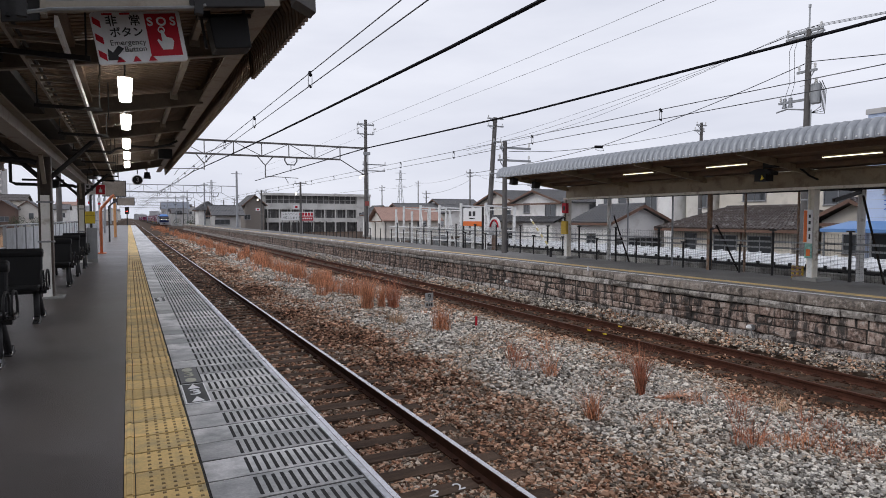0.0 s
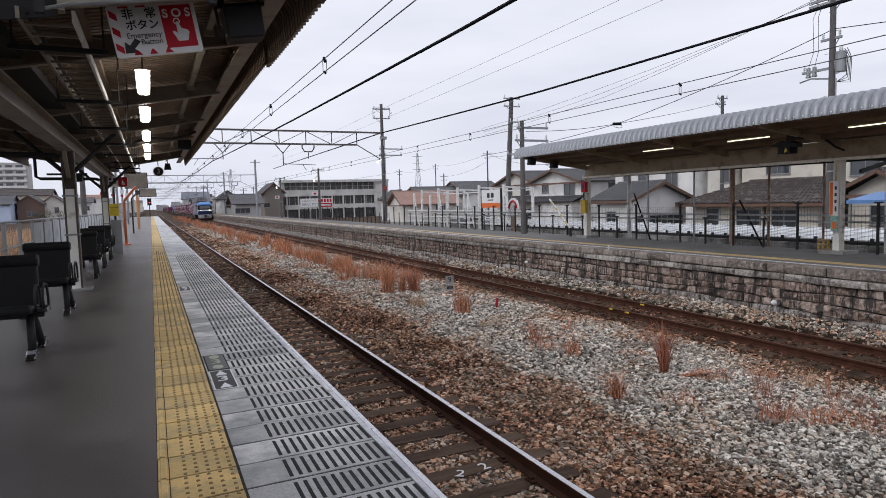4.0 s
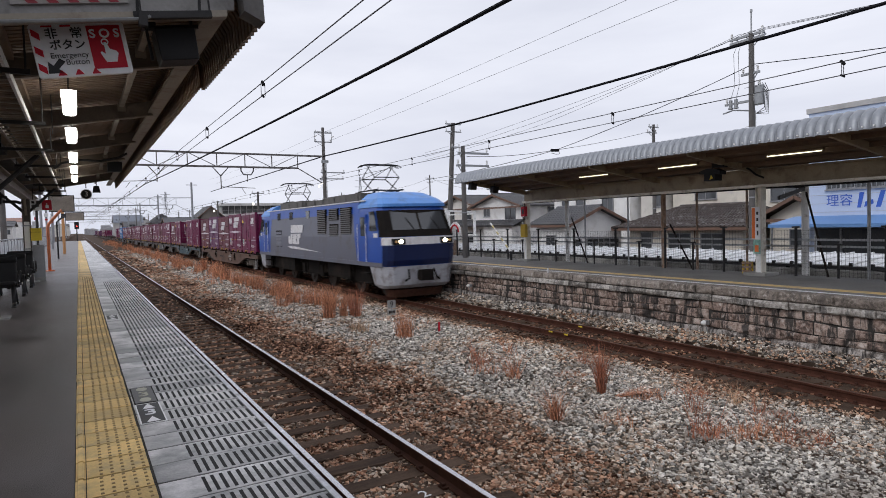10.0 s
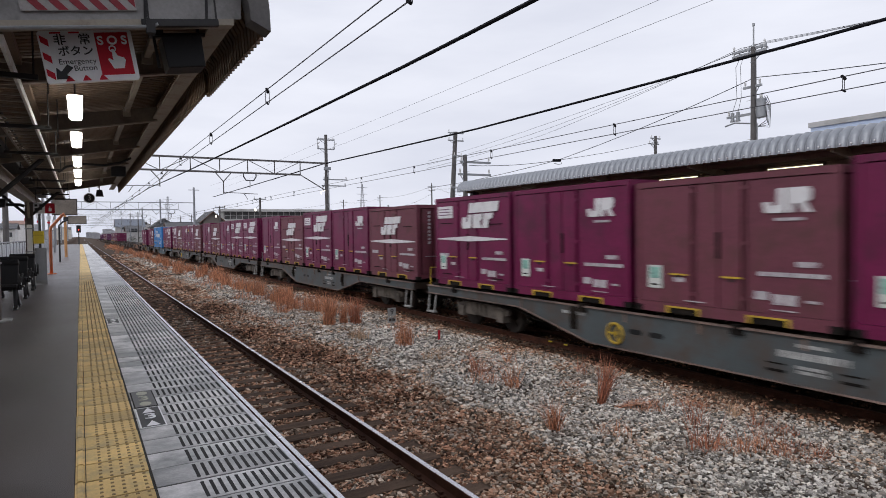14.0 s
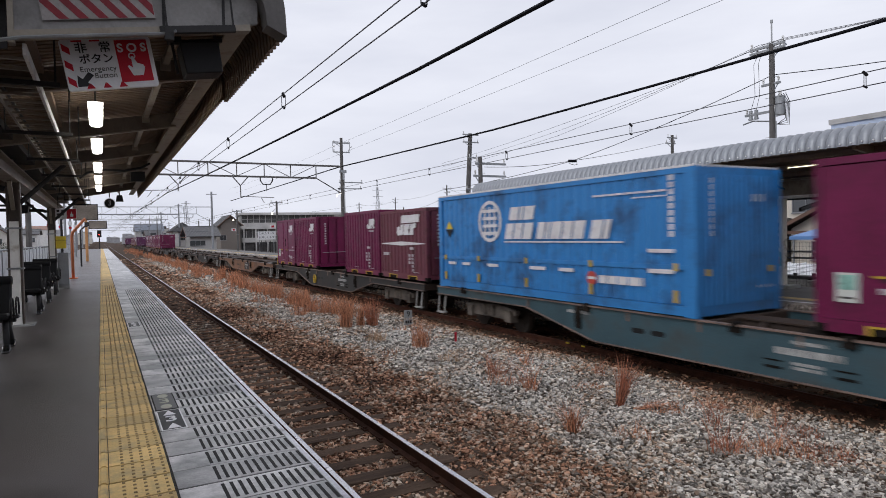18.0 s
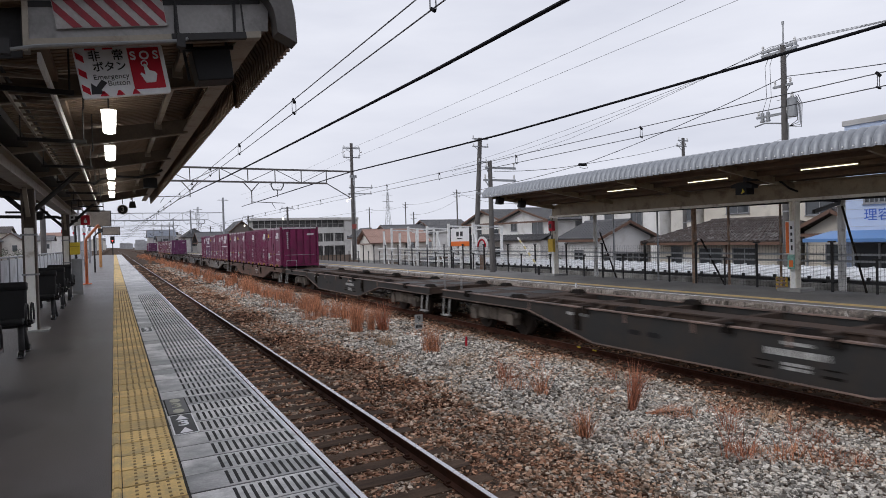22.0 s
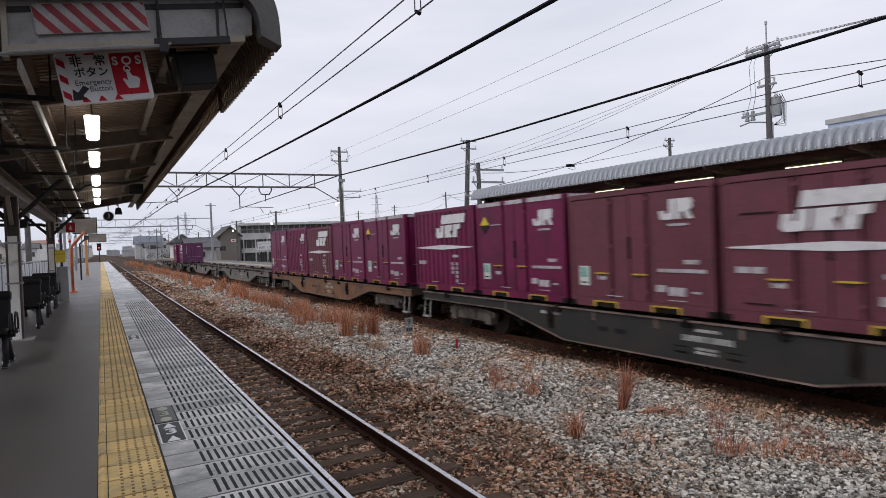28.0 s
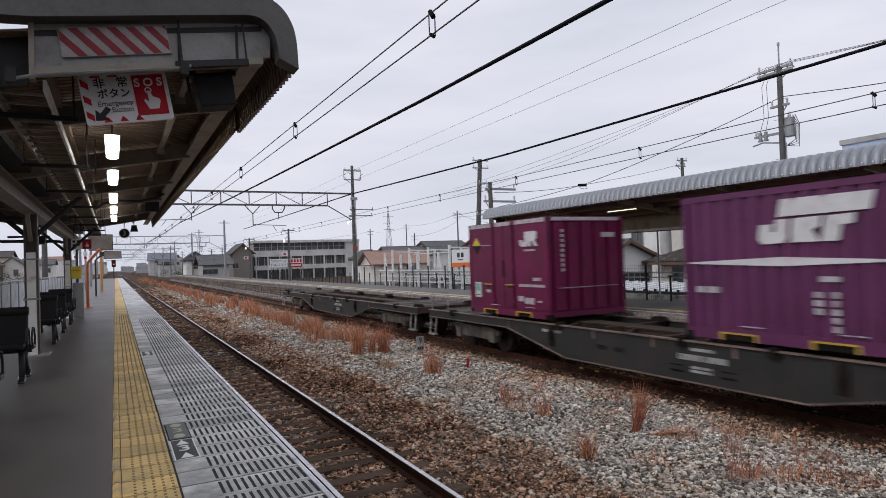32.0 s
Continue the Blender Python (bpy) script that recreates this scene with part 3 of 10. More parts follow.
def far_platform():
    p = thing("platform_far", (0, 0, 0), "old raised platform with a weathered stone block wall", "platform", kind="structure")
    x = FAR_EDGE
    part("paving", Mesh().box(x + 0.45, -12, -1.6, 15.7, 166, FAR_Z), PAVING, p, "grey asphalt paving")
    part("kerb_paving", Mesh().box(x + 0.36, -12, -1.5, x + 0.45, 166, FAR_Z - 0.003), CONCRETE, p)
    part("wall_core", Mesh().box(x + 0.12, -12, -1.6, x + 0.36, 166, FAR_Z - 0.02), MORTAR, p)
    part("white_line", Mesh().box(x + 0.46, -12, FAR_Z, x + 0.56, 166, FAR_Z + 0.004), WHITE_LINE, p)
    ty = Mesh()
    y = -6.0
    while y < 60:
        ty.box(x + 0.92, y + 0.004, FAR_Z - 0.01, x + 1.22, y + 0.296, FAR_Z + 0.006)
        y += 0.3
    ty.box(x + 0.92, y, FAR_Z - 0.01, x + 1.22, 160, FAR_Z + 0.006)
    part("tactile_strip", ty, YELLOW, p, "worn yellow tactile strip")
    stone_wall(p)


def stone_wall(p):
    """Courses of cut stone under a coping, with rough blocks at the foot. The near stretch is built stone by stone."""
    x = FAR_EDGE
    r = random.Random(11)
    courses = [("coping_stone", COPING, -0.18, -0.362, 0.72, 0.080, 0.36), ("string_course_slab", STRING, -0.370, -0.515, 0.95, 0.115, 0.3),
               ("wall_stone", STONE, -0.525, -0.72, 0.37, 0.045, 0.2), ("wall_stone", STONE, -0.73, -0.92, 0.36, 0.05, 0.2),
               ("wall_stone", STONE, -0.93, -1.10, 0.40, 0.055, 0.2), ("foot_stone", FOOT_STONE, -1.11, -1.32, 0.50, 0.075, 0.25),
               ("foot_stone", FOOT_STONE, -1.33, -1.55, 0.56, 0.10, 0.25)]

    def block(y0, y1, zt, zb, out, depth, rough):
        c = min(0.02, (zt - zb) * 0.15)
        j = lambda s: r.uniform(-s, s)
        x0 = x + 0.14 - out + j(0.012)
        bow = lambda z, yy: z + (0.022 * math.sin(yy * 0.83 + z * 7) + 0.018 * math.sin(yy * 2.3 + z * 11)) * (1 if -1.4 < z < -0.52 else 0)
        zt0, zt1, zb0, zb1 = bow(zt, y0), bow(zt, y1), bow(zb, y0), bow(zb, y1)
        front = [(x0 + j(rough), y0 + c + j(0.012), zb0 + c + j(0.012)), (x0 + j(rough), y1 - c + j(0.012), zb1 + c + j(0.012)),
                 (x0 + j(rough), y1 - c + j(0.012), zt1 - c + j(0.010)), (x0 + j(rough), y0 + c + j(0.012), zt0 - c + j(0.010))]
        ring = [(x0 + 0.03, y0, zb0), (x0 + 0.03, y1, zb1), (x0 + 0.03, y1, zt1), (x0 + 0.03, y0, zt0)]
        back = [(x0 + depth, y0, zb0), (x0 + depth, y1, zb1), (x0 + depth, y1, zt1), (x0 + depth, y0, zt0)]
        mid = (x0 - rough * 0.8, (y0 + y1) / 2 + j(0.05), (zt + zb) / 2 + j(0.03))
        fs = [(0, 1, 12), (1, 2, 12), (2, 3, 12), (3, 0, 12)]
        for a in (0, 4):
            fs += [(a + i, a + (i + 1) % 4, a + 4 + (i + 1) % 4, a + 4 + i) for i in range(4)]
        return front + ring + back + [mid], fs

    far = {}
    n = 0
    for name, material, zt, zb, length, out, depth in courses:
        y = -3.0 + r.uniform(0, 0.3)
        rough = 0.040 if zb < -1.0 else 0.022
        while y < 165.5:
            step = length * r.uniform(0.5, 1.55) * (1 if y < 40 else 2.2)
            if name == "wall_stone" and r.random() < 0.12:
                step *= 0.6
            vs, fs = block(y + 0.005, y + step - 0.005, zt + r.uniform(-0.006, 0.006) * (name != "coping_stone"), zb + r.uniform(-0.006, 0.006), out + r.uniform(-0.02, 0.02), depth, rough)
            if 4.5 < y < 17.2 and n < 300:
                m = Mesh().add([(a, b - y, c) for a, b, c in vs], fs)
                o = part(name, m, material, p)
                o.matrix_basis = pose(0, y, 0)
                n += 1
            else:
                far.setdefault(name, (Mesh(), material))[0].add(vs, fs)
            y += step
    for name, (m, material) in far.items():
        tagged(part("far_" + name + "s", m, material, p), kind="stuff")


far_platform()


# ---- canopies ----
def pan_sheet(profile, y0, y1, pitch=0.112, rib=0.034, depth=0.045):
    """A folded roof sheet: flat pans with narrow hollow ribs that run across the track along the section (x, z)."""
    m = Mesh()
    k = len(profile)
    nx = []
    for i in range(k):
        a, b = profile[max(i - 1, 0)], profile[min(i + 1, k - 1)]
        d = math.hypot(b[0] - a[0], b[1] - a[1])
        nx.append((-(b[1] - a[1]) / d, (b[0] - a[0]) / d))
    rows = []
    y = y0
    while y < y1:
        rows += [(y, 0.0), (y + pitch - rib - 0.006, 0.0), (y + pitch - rib, depth), (y + pitch - 0.006, depth)]
        y += pitch
    for y, h in rows:
        m.v += [(x + ux * h, y, z + uz * h) for (x, z), (ux, uz) in zip(profile, nx)]
    for j in range(len(rows) - 1):
        m.f += [(j * k + i, j * k + i + 1, (j + 1) * k + i + 1, (j + 1) * k + i) for i in range(k - 1)]
    return m


NC0, NC1 = 5.05, 26.5            # the near canopy begins and ends
NEAR_POSTS = (12.45, 21.5)


def roof_z(x):
    """Underside of the near canopy's V-shaped roof."""
    return 2.95 + 0.175 * abs(x + 1.25)


def cut_corners(p):
    """Rounds a line of points by cutting each corner."""
    q = [p[0]]
    for (ax, az), (bx, bz) in zip(p, p[1:]):
        q += [(ax * 0.75 + bx * 0.25, az * 0.75 + bz * 0.25), (ax * 0.25 + bx * 0.75, az * 0.25 + bz * 0.75)]
    return q + [p[-1]]


def near_canopy():
    c = thing("canopy_near", (0, 0, 0), "V-shaped steel platform canopy with brown corrugated sheet and cream beams", "canopy", kind="structure")
    prof = [(-3.85, 3.02), (-3.87, 3.24), (-3.78, 3.38), (-3.6, roof_z(-3.6)), (-1.25, 2.95), (1.0, roof_z(1.0) + 0.03), (1.18, 3.41), (1.29, 3.36), (1.36, 3.24), (1.375, 3.02)]
    part("roof_sheet", pan_sheet([(x - 0.03 * (x > 1.1), z) for x, z in prof], NC0, NC0 + 2.6), SOFFIT, c, "brown-painted corrugated roof sheet")
    part("roof_sheet", pan_sheet([(x - 0.075 * (x > 1.1), z + 0.02 * (x > 1.1)) for x, z in prof], NC0 + 2.45, NC1), SOFFIT, c, "brown-painted corrugated roof sheet")
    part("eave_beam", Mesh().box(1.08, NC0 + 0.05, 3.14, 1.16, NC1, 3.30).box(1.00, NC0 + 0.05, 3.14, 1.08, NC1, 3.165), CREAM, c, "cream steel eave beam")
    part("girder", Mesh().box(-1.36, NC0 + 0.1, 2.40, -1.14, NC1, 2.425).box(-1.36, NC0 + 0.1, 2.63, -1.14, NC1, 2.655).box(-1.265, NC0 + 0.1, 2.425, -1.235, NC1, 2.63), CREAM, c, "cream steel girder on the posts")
    part("valley_gutter", Mesh().box(-1.5, NC0, 2.80, -1.0, NC1, 2.90), DARK_STEEL, c)
    for x in (-3.2, -2.2, -0.45, 0.65):
        z = roof_z(x)
        part("purlin", Mesh().box(x - 0.03, NC0 + 0.05, z - 0.085, x + 0.03, NC1, z - 0.014), CREAM if x == 0.65 else SOFFIT, c)
    for y in [7.0 + 3.2 * i for i in range(6)]:
        for xe in (1.06, -3.6):
            a, b = (-1.25, 2.70, 2.925), (xe, 3.12, roof_z(xe) - 0.03)
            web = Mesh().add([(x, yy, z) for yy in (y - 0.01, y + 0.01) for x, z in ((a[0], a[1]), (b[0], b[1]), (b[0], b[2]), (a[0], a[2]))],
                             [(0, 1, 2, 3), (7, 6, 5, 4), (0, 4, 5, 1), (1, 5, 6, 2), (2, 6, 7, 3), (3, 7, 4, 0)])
            beam = part("cross_beam", web, BEAM_WEB, c, "dark brown cross beam")
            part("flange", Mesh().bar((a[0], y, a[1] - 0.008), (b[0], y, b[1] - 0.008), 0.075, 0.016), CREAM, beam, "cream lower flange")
        part("purlin_cleat", Mesh().box(0.60, y - 0.06, roof_z(0.65) - 0.14, 0.70, y + 0.06, roof_z(0.65) - 0.03), CREAM, c)
    for i in range(6):
        y = NC0 + 1.2 + i * 3.4
        part("wind_brace", Mesh().rod((-1.1, y, 2.90), (0.95, y + 2.0, 3.27), 0.007, n=5), CREAM, c)
    # end gable: white panels inside a rounded rim, rising with the roof
    up = lambda x, d: 3.33 + 0.165 * (abs(x + 1.25) - 2.3) + d
    outer = [(-3.95, 3.0), (-3.95, 3.25), (-3.8, 3.48), (-3.6, up(-3.6, 0.24)), (-1.25, up(-1.25, 0.26)), (0.9, up(0.9, 0.24)), (1.07, 3.56), (1.22, 3.50), (1.31, 3.38), (1.35, 3.24), (1.36, 2.99)]
    inner = [(-3.8, 3.0), (-3.8, 3.2), (-3.7, 3.34), (-3.55, up(-3.55, 0.04)), (-1.25, up(-1.25, 0.06)), (0.88, up(0.88, 0.06)), (1.02, 3.38), (1.11, 3.34), (1.17, 3.26), (1.195, 3.18), (1.205, 3.06)]
    for _ in range(2):
        outer, inner = cut_corners(outer), cut_corners(inner)
    rim = Mesh()
    for i in range(len(outer) - 1):
        rim.prism([outer[i], outer[i + 1], inner[i + 1], inner[i]], "y", NC0 - 0.16, NC0 + 0.02)
    part("end_rim", rim, GREYRIM, c, "rounded grey metal rim at the canopy's end")
    part("end_panel", Mesh().prism([(-0.47, 2.83), (1.16, 3.10), (1.17, up(1.17, 0.03)), (-0.47, up(-0.47, 0.06))], "y", NC0 - 0.02, NC0 + 0.01), PANELGREY, c, "pale grey sheet gable panel")
    part("end_beam", Mesh().prism([(-0.47, 2.775), (1.10, 3.035), (1.10, 3.085), (-0.47, 2.825)], "y", NC0 - 0.045, NC0 + 0.05), CREAM, c, "cream edge beam under the gable panel")
    part("end_plate", Mesh().prism([(-3.7, 3.02), (-1.25, 2.62), (-0.52, 2.74), (-0.52, up(-0.52, 0.05)), (-1.25, up(-1.25, 0.05)), (-3.7, up(-3.7, 0.0))], "y", NC0 + 0.12, NC0 + 0.15), DARK_STEEL, c, "dark end plate over the valley")
    part("panel_edge", Mesh().box(-0.50, NC0 - 0.04, 2.74, -0.465, NC0 + 0.05, up(-0.47, 0.10)), CREAM, c)
    part("panel_groove", Mesh().prism([(-0.47, up(-0.47, -0.03)), (1.10, up(1.10, -0.03)), (1.10, up(1.10, 0.01)), (-0.47, up(-0.47, 0.01))], "y", NC0 - 0.027, NC0 - 0.021), DARK_STEEL, c)
    for x in (0.47, 0.90):
        part("panel_joint", Mesh().box(x - 0.010, NC0 - 0.030, 2.86 + 0.165 * (x + 0.3), x + 0.010, NC0 - 0.021, up(x, 0.02)), DARK_STEEL, c)
    part("conduit", Mesh().tube([(-0.62, NC0 - 0.07, 2.72), (-0.42, NC0 - 0.07, 2.775), (0.50, NC0 - 0.07, 2.925), (0.55, NC0 - 0.07, 2.95)], 0.013, 6), GALV, c, "thin grey conduit under the gable panel")
    for x in (-0.60, 0.50):
        part("conduit_clip", Mesh().box(x - 0.03, NC0 - 0.09, 2.70 + 0.16 * (x + 0.6), x + 0.03, NC0 - 0.03, 2.80 + 0.16 * (x + 0.6)), DARK_STEEL, c)
    part("bracket_beam", Mesh().bar((0.44, NC0 - 0.05, 2.945), (0.98, NC0 - 0.05, 3.03), 0.05, 0.05), DARK_STEEL, c, "dark bracket under the gable panel")
    for x in (0.46, 0.94):
        part("bracket_arm", Mesh().bar((x, NC0 - 0.06, 3.34), (x + 0.03, NC0 - 0.06, 2.93 + 0.16 * (x - 0.44)), 0.012, 0.012), DARK_STEEL, c)
    for y in NEAR_POSTS:
        post(c, -1.25, y)


PANEL_WHITE = mat("white_post_paint", (0.82, 0.81, 0.78), 0.45, vary=0.06, bump=0.03, stain=(0.45, 0.40, 0.34), stain_amount=0.12, stain_scale=5)
POST_BROWN = mat("dark_brown_post_paint", (0.085, 0.066, 0.055), 0.5, vary=0.2, scale=3, bump=0.05)


def post(parent, x, y):
    """A cream steel post of two channels with a white painted lower part, straps and a drain pipe."""
    q = part("post", Mesh().box(x - 0.10, y - 0.09, 0, x - 0.07, y + 0.09, 2.40).box(x + 0.07, y - 0.09, 0, x + 0.10, y + 0.09, 2.40)
             .box(x - 0.07, y - 0.015, 0, x + 0.07, y + 0.015, 2.40), POST_BROWN, parent, "grey steel post with a white lower panel")
    part("post_panel", Mesh().box(x - 0.066, y - 0.10, 0.02, x + 0.066, y - 0.018, 1.75), PANEL_WHITE, q)
    part("drain_pipe", Mesh().rod((x - 0.03, y + 0.16, 0.02), (x - 0.03, y + 0.16, 2.8), 0.035, n=10), GALV, q, "grey drain pipe")
    part("strap", Mesh().box(x - 0.12, y - 0.11, 1.62, x + 0.12, y + 0.05, 1.65).box(x - 0.12, y - 0.11, 0.95, x + 0.12, y + 0.05, 0.98), GALV, q)
    part("base_plate", Mesh().box(x - 0.2, y - 0.2, 0, x + 0.24, y + 0.2, 0.03), CONCRETE, q)
    for s in (-1, 1):
        part("knee_brace", Mesh().rod((x + s * 0.08, y, 2.05), (x + s * 0.75, y, 2.72), 0.04, n=8), DARK_STEEL, q)
        part("knee_brace", Mesh().bar((x, y + s * 0.08, 1.95), (x, y + s * 0.5, 2.40), 0.06, 0.05), CREAM, q)
    part("side_pipe", Mesh().tube([(x - 0.1, y - 0.14, 2.28), (x - 0.2, y - 0.14, 2.32), (x - 1.6, y - 0.14, 2.34), (x - 1.72, y - 0.14, 2.40), (x - 1.72, y - 0.14, 2.95)], 0.045, 8), DARK_STEEL, q, "dark drain pipe")


near_canopy()


def unseen_shade_roof():
    """Added unseen walls and roof behind the camera; they close and shade the platform."""
    s = thing("wall_south", (0, 0, 0), "unseen plain wall and roof added to shade the platform's near end", "building", kind="structure")
    part("back_wall", Mesh().box(-6.0, -4.2, -1.3, 1.05, -4.0, 3.3), CONCRETE, s)
    part("flat_roof", Mesh().box(-6.0, -4.2, 3.3, 1.25, 3.3, 3.5), CONCRETE, s)


unseen_shade_roof()

FC0, FC1 = -16.0, 19.4
FAR_POSTS = (19.0, 9.45, -0.2)


def far_canopy():
    c = thing("canopy_far", (0, 0, 0), "platform canopy with a rounded silver corrugated eave and brown soffit", "canopy", kind="structure")
    # curved silver eave sheet in overlapping ribs
    pr = [(13.6, 3.02), (12.9, 3.14), (12.55, 3.20), (12.3, 3.18), (12.16, 3.10), (12.08, 2.97), (12.06, 2.82)]
    y = FC1
    rib = Mesh()
    steps = [(0.0, 0.0), (0.015, 0.020), (0.045, 0.038), (0.083, 0.044), (0.12, 0.038), (0.15, 0.020), (0.166, 0.0), (0.172, -0.014), (0.184, -0.014), (0.19, 0.0)]
    for dy, lift in steps:
        for i, (x, z) in enumerate(pr):
            a, b = pr[max(i - 1, 0)], pr[min(i + 1, len(pr) - 1)]
            d = math.hypot(b[0] - a[0], b[1] - a[1])
            rib.v.append((x + (b[1] - a[1]) / d * lift, -dy, z - (b[0] - a[0]) / d * lift))
    n = len(pr)
    for s in range(len(steps) - 1):
        for i in range(n - 1):
            rib.f.append((s * n + i, s * n + i + 1, (s + 1) * n + i + 1, (s + 1) * n + i))
    mesh = rib.data("roof_sheet", CORRU, True)
    bolt = Mesh().rod((12.02, 0.0, 2.87), (11.995, 0.0, 2.875), 0.016, n=6).data("bolt", WHITE_STEEL)
    while y > FC0:
        o = new("roof_sheet", mesh)
        o.parent = c
        o.matrix_basis = pose(0, y, 0)
        q = new("bolt", bolt)
        q.parent = o
        q.matrix_basis = pose(0, -0.083, 0)
        y -= 0.19
    part("roof", Mesh().prism([(13.55, 3.03), (15.05, 2.78), (18.2, 3.05), (18.2, 3.01), (15.05, 2.73), (13.55, 2.98)], "y", FC0, FC1), CORRU, c)
    part("end_cap", Mesh().prism([(12.07, 2.82), (12.10, 2.97), (12.18, 3.09), (12.32, 3.17), (12.55, 3.19), (13.6, 3.0), (13.6, 2.93), (12.55, 3.02), (12.3, 2.98), (12.2, 2.82)], "y", FC1 - 0.03, FC1 + 0.03), WHITE_STEEL, c)
    part("soffit", Mesh().prism([(12.10, 2.84), (12.5, 2.95), (15.05, 2.60), (15.05, 2.56), (12.5, 2.91), (12.12, 2.82)], "y", FC0, FC1 - 0.05)
         .prism([(15.05, 2.60), (18.2, 2.98), (18.2, 2.95), (15.05, 2.56)], "y", FC0, FC1 - 0.05), SOFFIT, c, "brown-painted soffit sheet")
    for x, z in ((12.9, 2.83), (13.6, 2.72), (14.3, 2.62)):
        part("purlin", Mesh().box(x - 0.03, FC0, z - 0.07, x + 0.03, FC1 - 0.1, z + 0.03), SOFFIT, c)
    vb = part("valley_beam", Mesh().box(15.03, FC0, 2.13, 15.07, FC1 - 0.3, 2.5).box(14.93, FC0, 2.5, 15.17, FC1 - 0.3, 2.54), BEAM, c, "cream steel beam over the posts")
    # The paler paint stands in for lamplight along the lower flange.
    part("flange", Mesh().box(14.90, FC0, 2.065, 15.20, FC1 - 0.3, 2.13), CREAM_POST, vb, "pale lower flange with lamp light put into its colour")
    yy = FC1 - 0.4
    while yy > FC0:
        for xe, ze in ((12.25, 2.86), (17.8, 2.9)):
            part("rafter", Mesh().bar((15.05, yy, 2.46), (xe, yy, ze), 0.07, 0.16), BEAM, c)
        yy -= 3.18
    for y in FAR_POSTS:
        q = part("post", Mesh().box(14.95, y - 0.08, FAR_Z, 15.15, y - 0.06, 2.1).box(14.95, y + 0.06, FAR_Z, 15.15, y + 0.08, 2.1).box(15.035, y - 0.06, FAR_Z, 15.065, y + 0.06, 2.1), CREAM_POST, c, "cream and white steel post")
        part("post_panel", Mesh().box(14.945, y - 0.058, FAR_Z + 0.02, 15.03, y + 0.058, 1.0), WHITE_STEEL, q)
        part("base", Mesh().box(14.75, y - 0.3, FAR_Z, 15.35, y + 0.3, FAR_Z + 0.08), CONCRETE, q)
        part("drain_pipe", Mesh().rod((15.12, y + 0.14, FAR_Z), (15.12, y + 0.14, 2.1), 0.04, n=8), DARK_STEEL, q)


far_canopy()


# ---- the freight train ----
SPEED = 20.3                     # metres a second, towards the camera and past it
LOCO_FRONT, FIRST_WAGON, PITCH = 222.0, 240.6, 20.4
moving = []                      # things that ride along, with their place at the clip's start


def rides(ob, x, y, z, turn=0):
    moving.append((ob, x, y, z, turn))
    ob.matrix_basis = pose(x, y, z, 0, 0, turn)
    return ob


BOX_L, BOX_W, BOX_H = 3.70, 2.45, 2.50
FLOOR = R2 + 1.16                # underside of the containers


LOCO_BLUE = mat("locomotive_blue", (0.014, 0.073, 0.36), 0.35, vary=0.1, scale=1.5, bump=0.02, stain=(0.03, 0.06, 0.15), stain_amount=0.15)
LOCO_SKY = mat("locomotive_roof_blue", (0.085, 0.25, 0.62), 0.4, vary=0.1, bump=0.02, stain=(0.07, 0.13, 0.25), stain_amount=0.2)
LOCO_NAVY = mat("locomotive_navy", (0.006, 0.016, 0.075), 0.35, vary=0.1, bump=0.02)
LOCO_GREY = mat("locomotive_grey", (0.125, 0.13, 0.165), 0.45, vary=0.12, scale=1.2, bump=0.02, stain=(0.11, 0.105, 0.11), stain_amount=0.3)
LOCO_PALE = mat("locomotive_skirt_grey", (0.40, 0.41, 0.45), 0.5, vary=0.12, bump=0.03, stain=(0.15, 0.12, 0.10), stain_amount=0.35, stain_scale=3)
UNDER = mat("grimy_underframe", (0.014, 0.012, 0.011), 0.9, vary=0.35, scale=3, bump=0.2, stain=(0.032, 0.024, 0.019), stain_amount=0.35, spec=0.08)
BOGIE = mat("grimy_bogie", (0.125, 0.105, 0.088), 0.8, vary=0.35, scale=3, bump=0.2, stain=(0.04, 0.03, 0.025), stain_amount=0.4)
STEP_PAINT = mat("worn_step_paint", (0.30, 0.29, 0.28), 0.7, vary=0.3, bump=0.1)
WHEEL = mat("grimy_wheel_steel", (0.040, 0.031, 0.026), 0.7, 0.2, vary=0.3, bump=0.1)
GLASS = glassy("dark_window_glass", (0.02, 0.025, 0.03))
SCREEN = glassy("cab_windscreen", (0.05, 0.053, 0.058), 0.06)
HEADLIGHT = glow("lit_headlight", (1.0, 0.86, 0.55), 9.0)
HAZ_YELLOW = mat("yellow_sticker", (0.65, 0.48, 0.03), 0.5, vary=0.1, bump=0)
MARK_YELLOW = mat("yellow_fitting_paint", (0.50, 0.33, 0.03), 0.6, vary=0.25, bump=0.05)
SIGN_PALE = mat("pale_card", (0.58, 0.60, 0.56), 0.5, vary=0.15, bump=0)
GREENISH = mat("green_and_white_card", (0.22, 0.42, 0.36), 0.5, vary=0.5, scale=9, bump=0)
ROOFGEAR = mat("grimy_roof_gear", (0.105, 0.098, 0.092), 0.75, vary=0.3, bump=0.15)
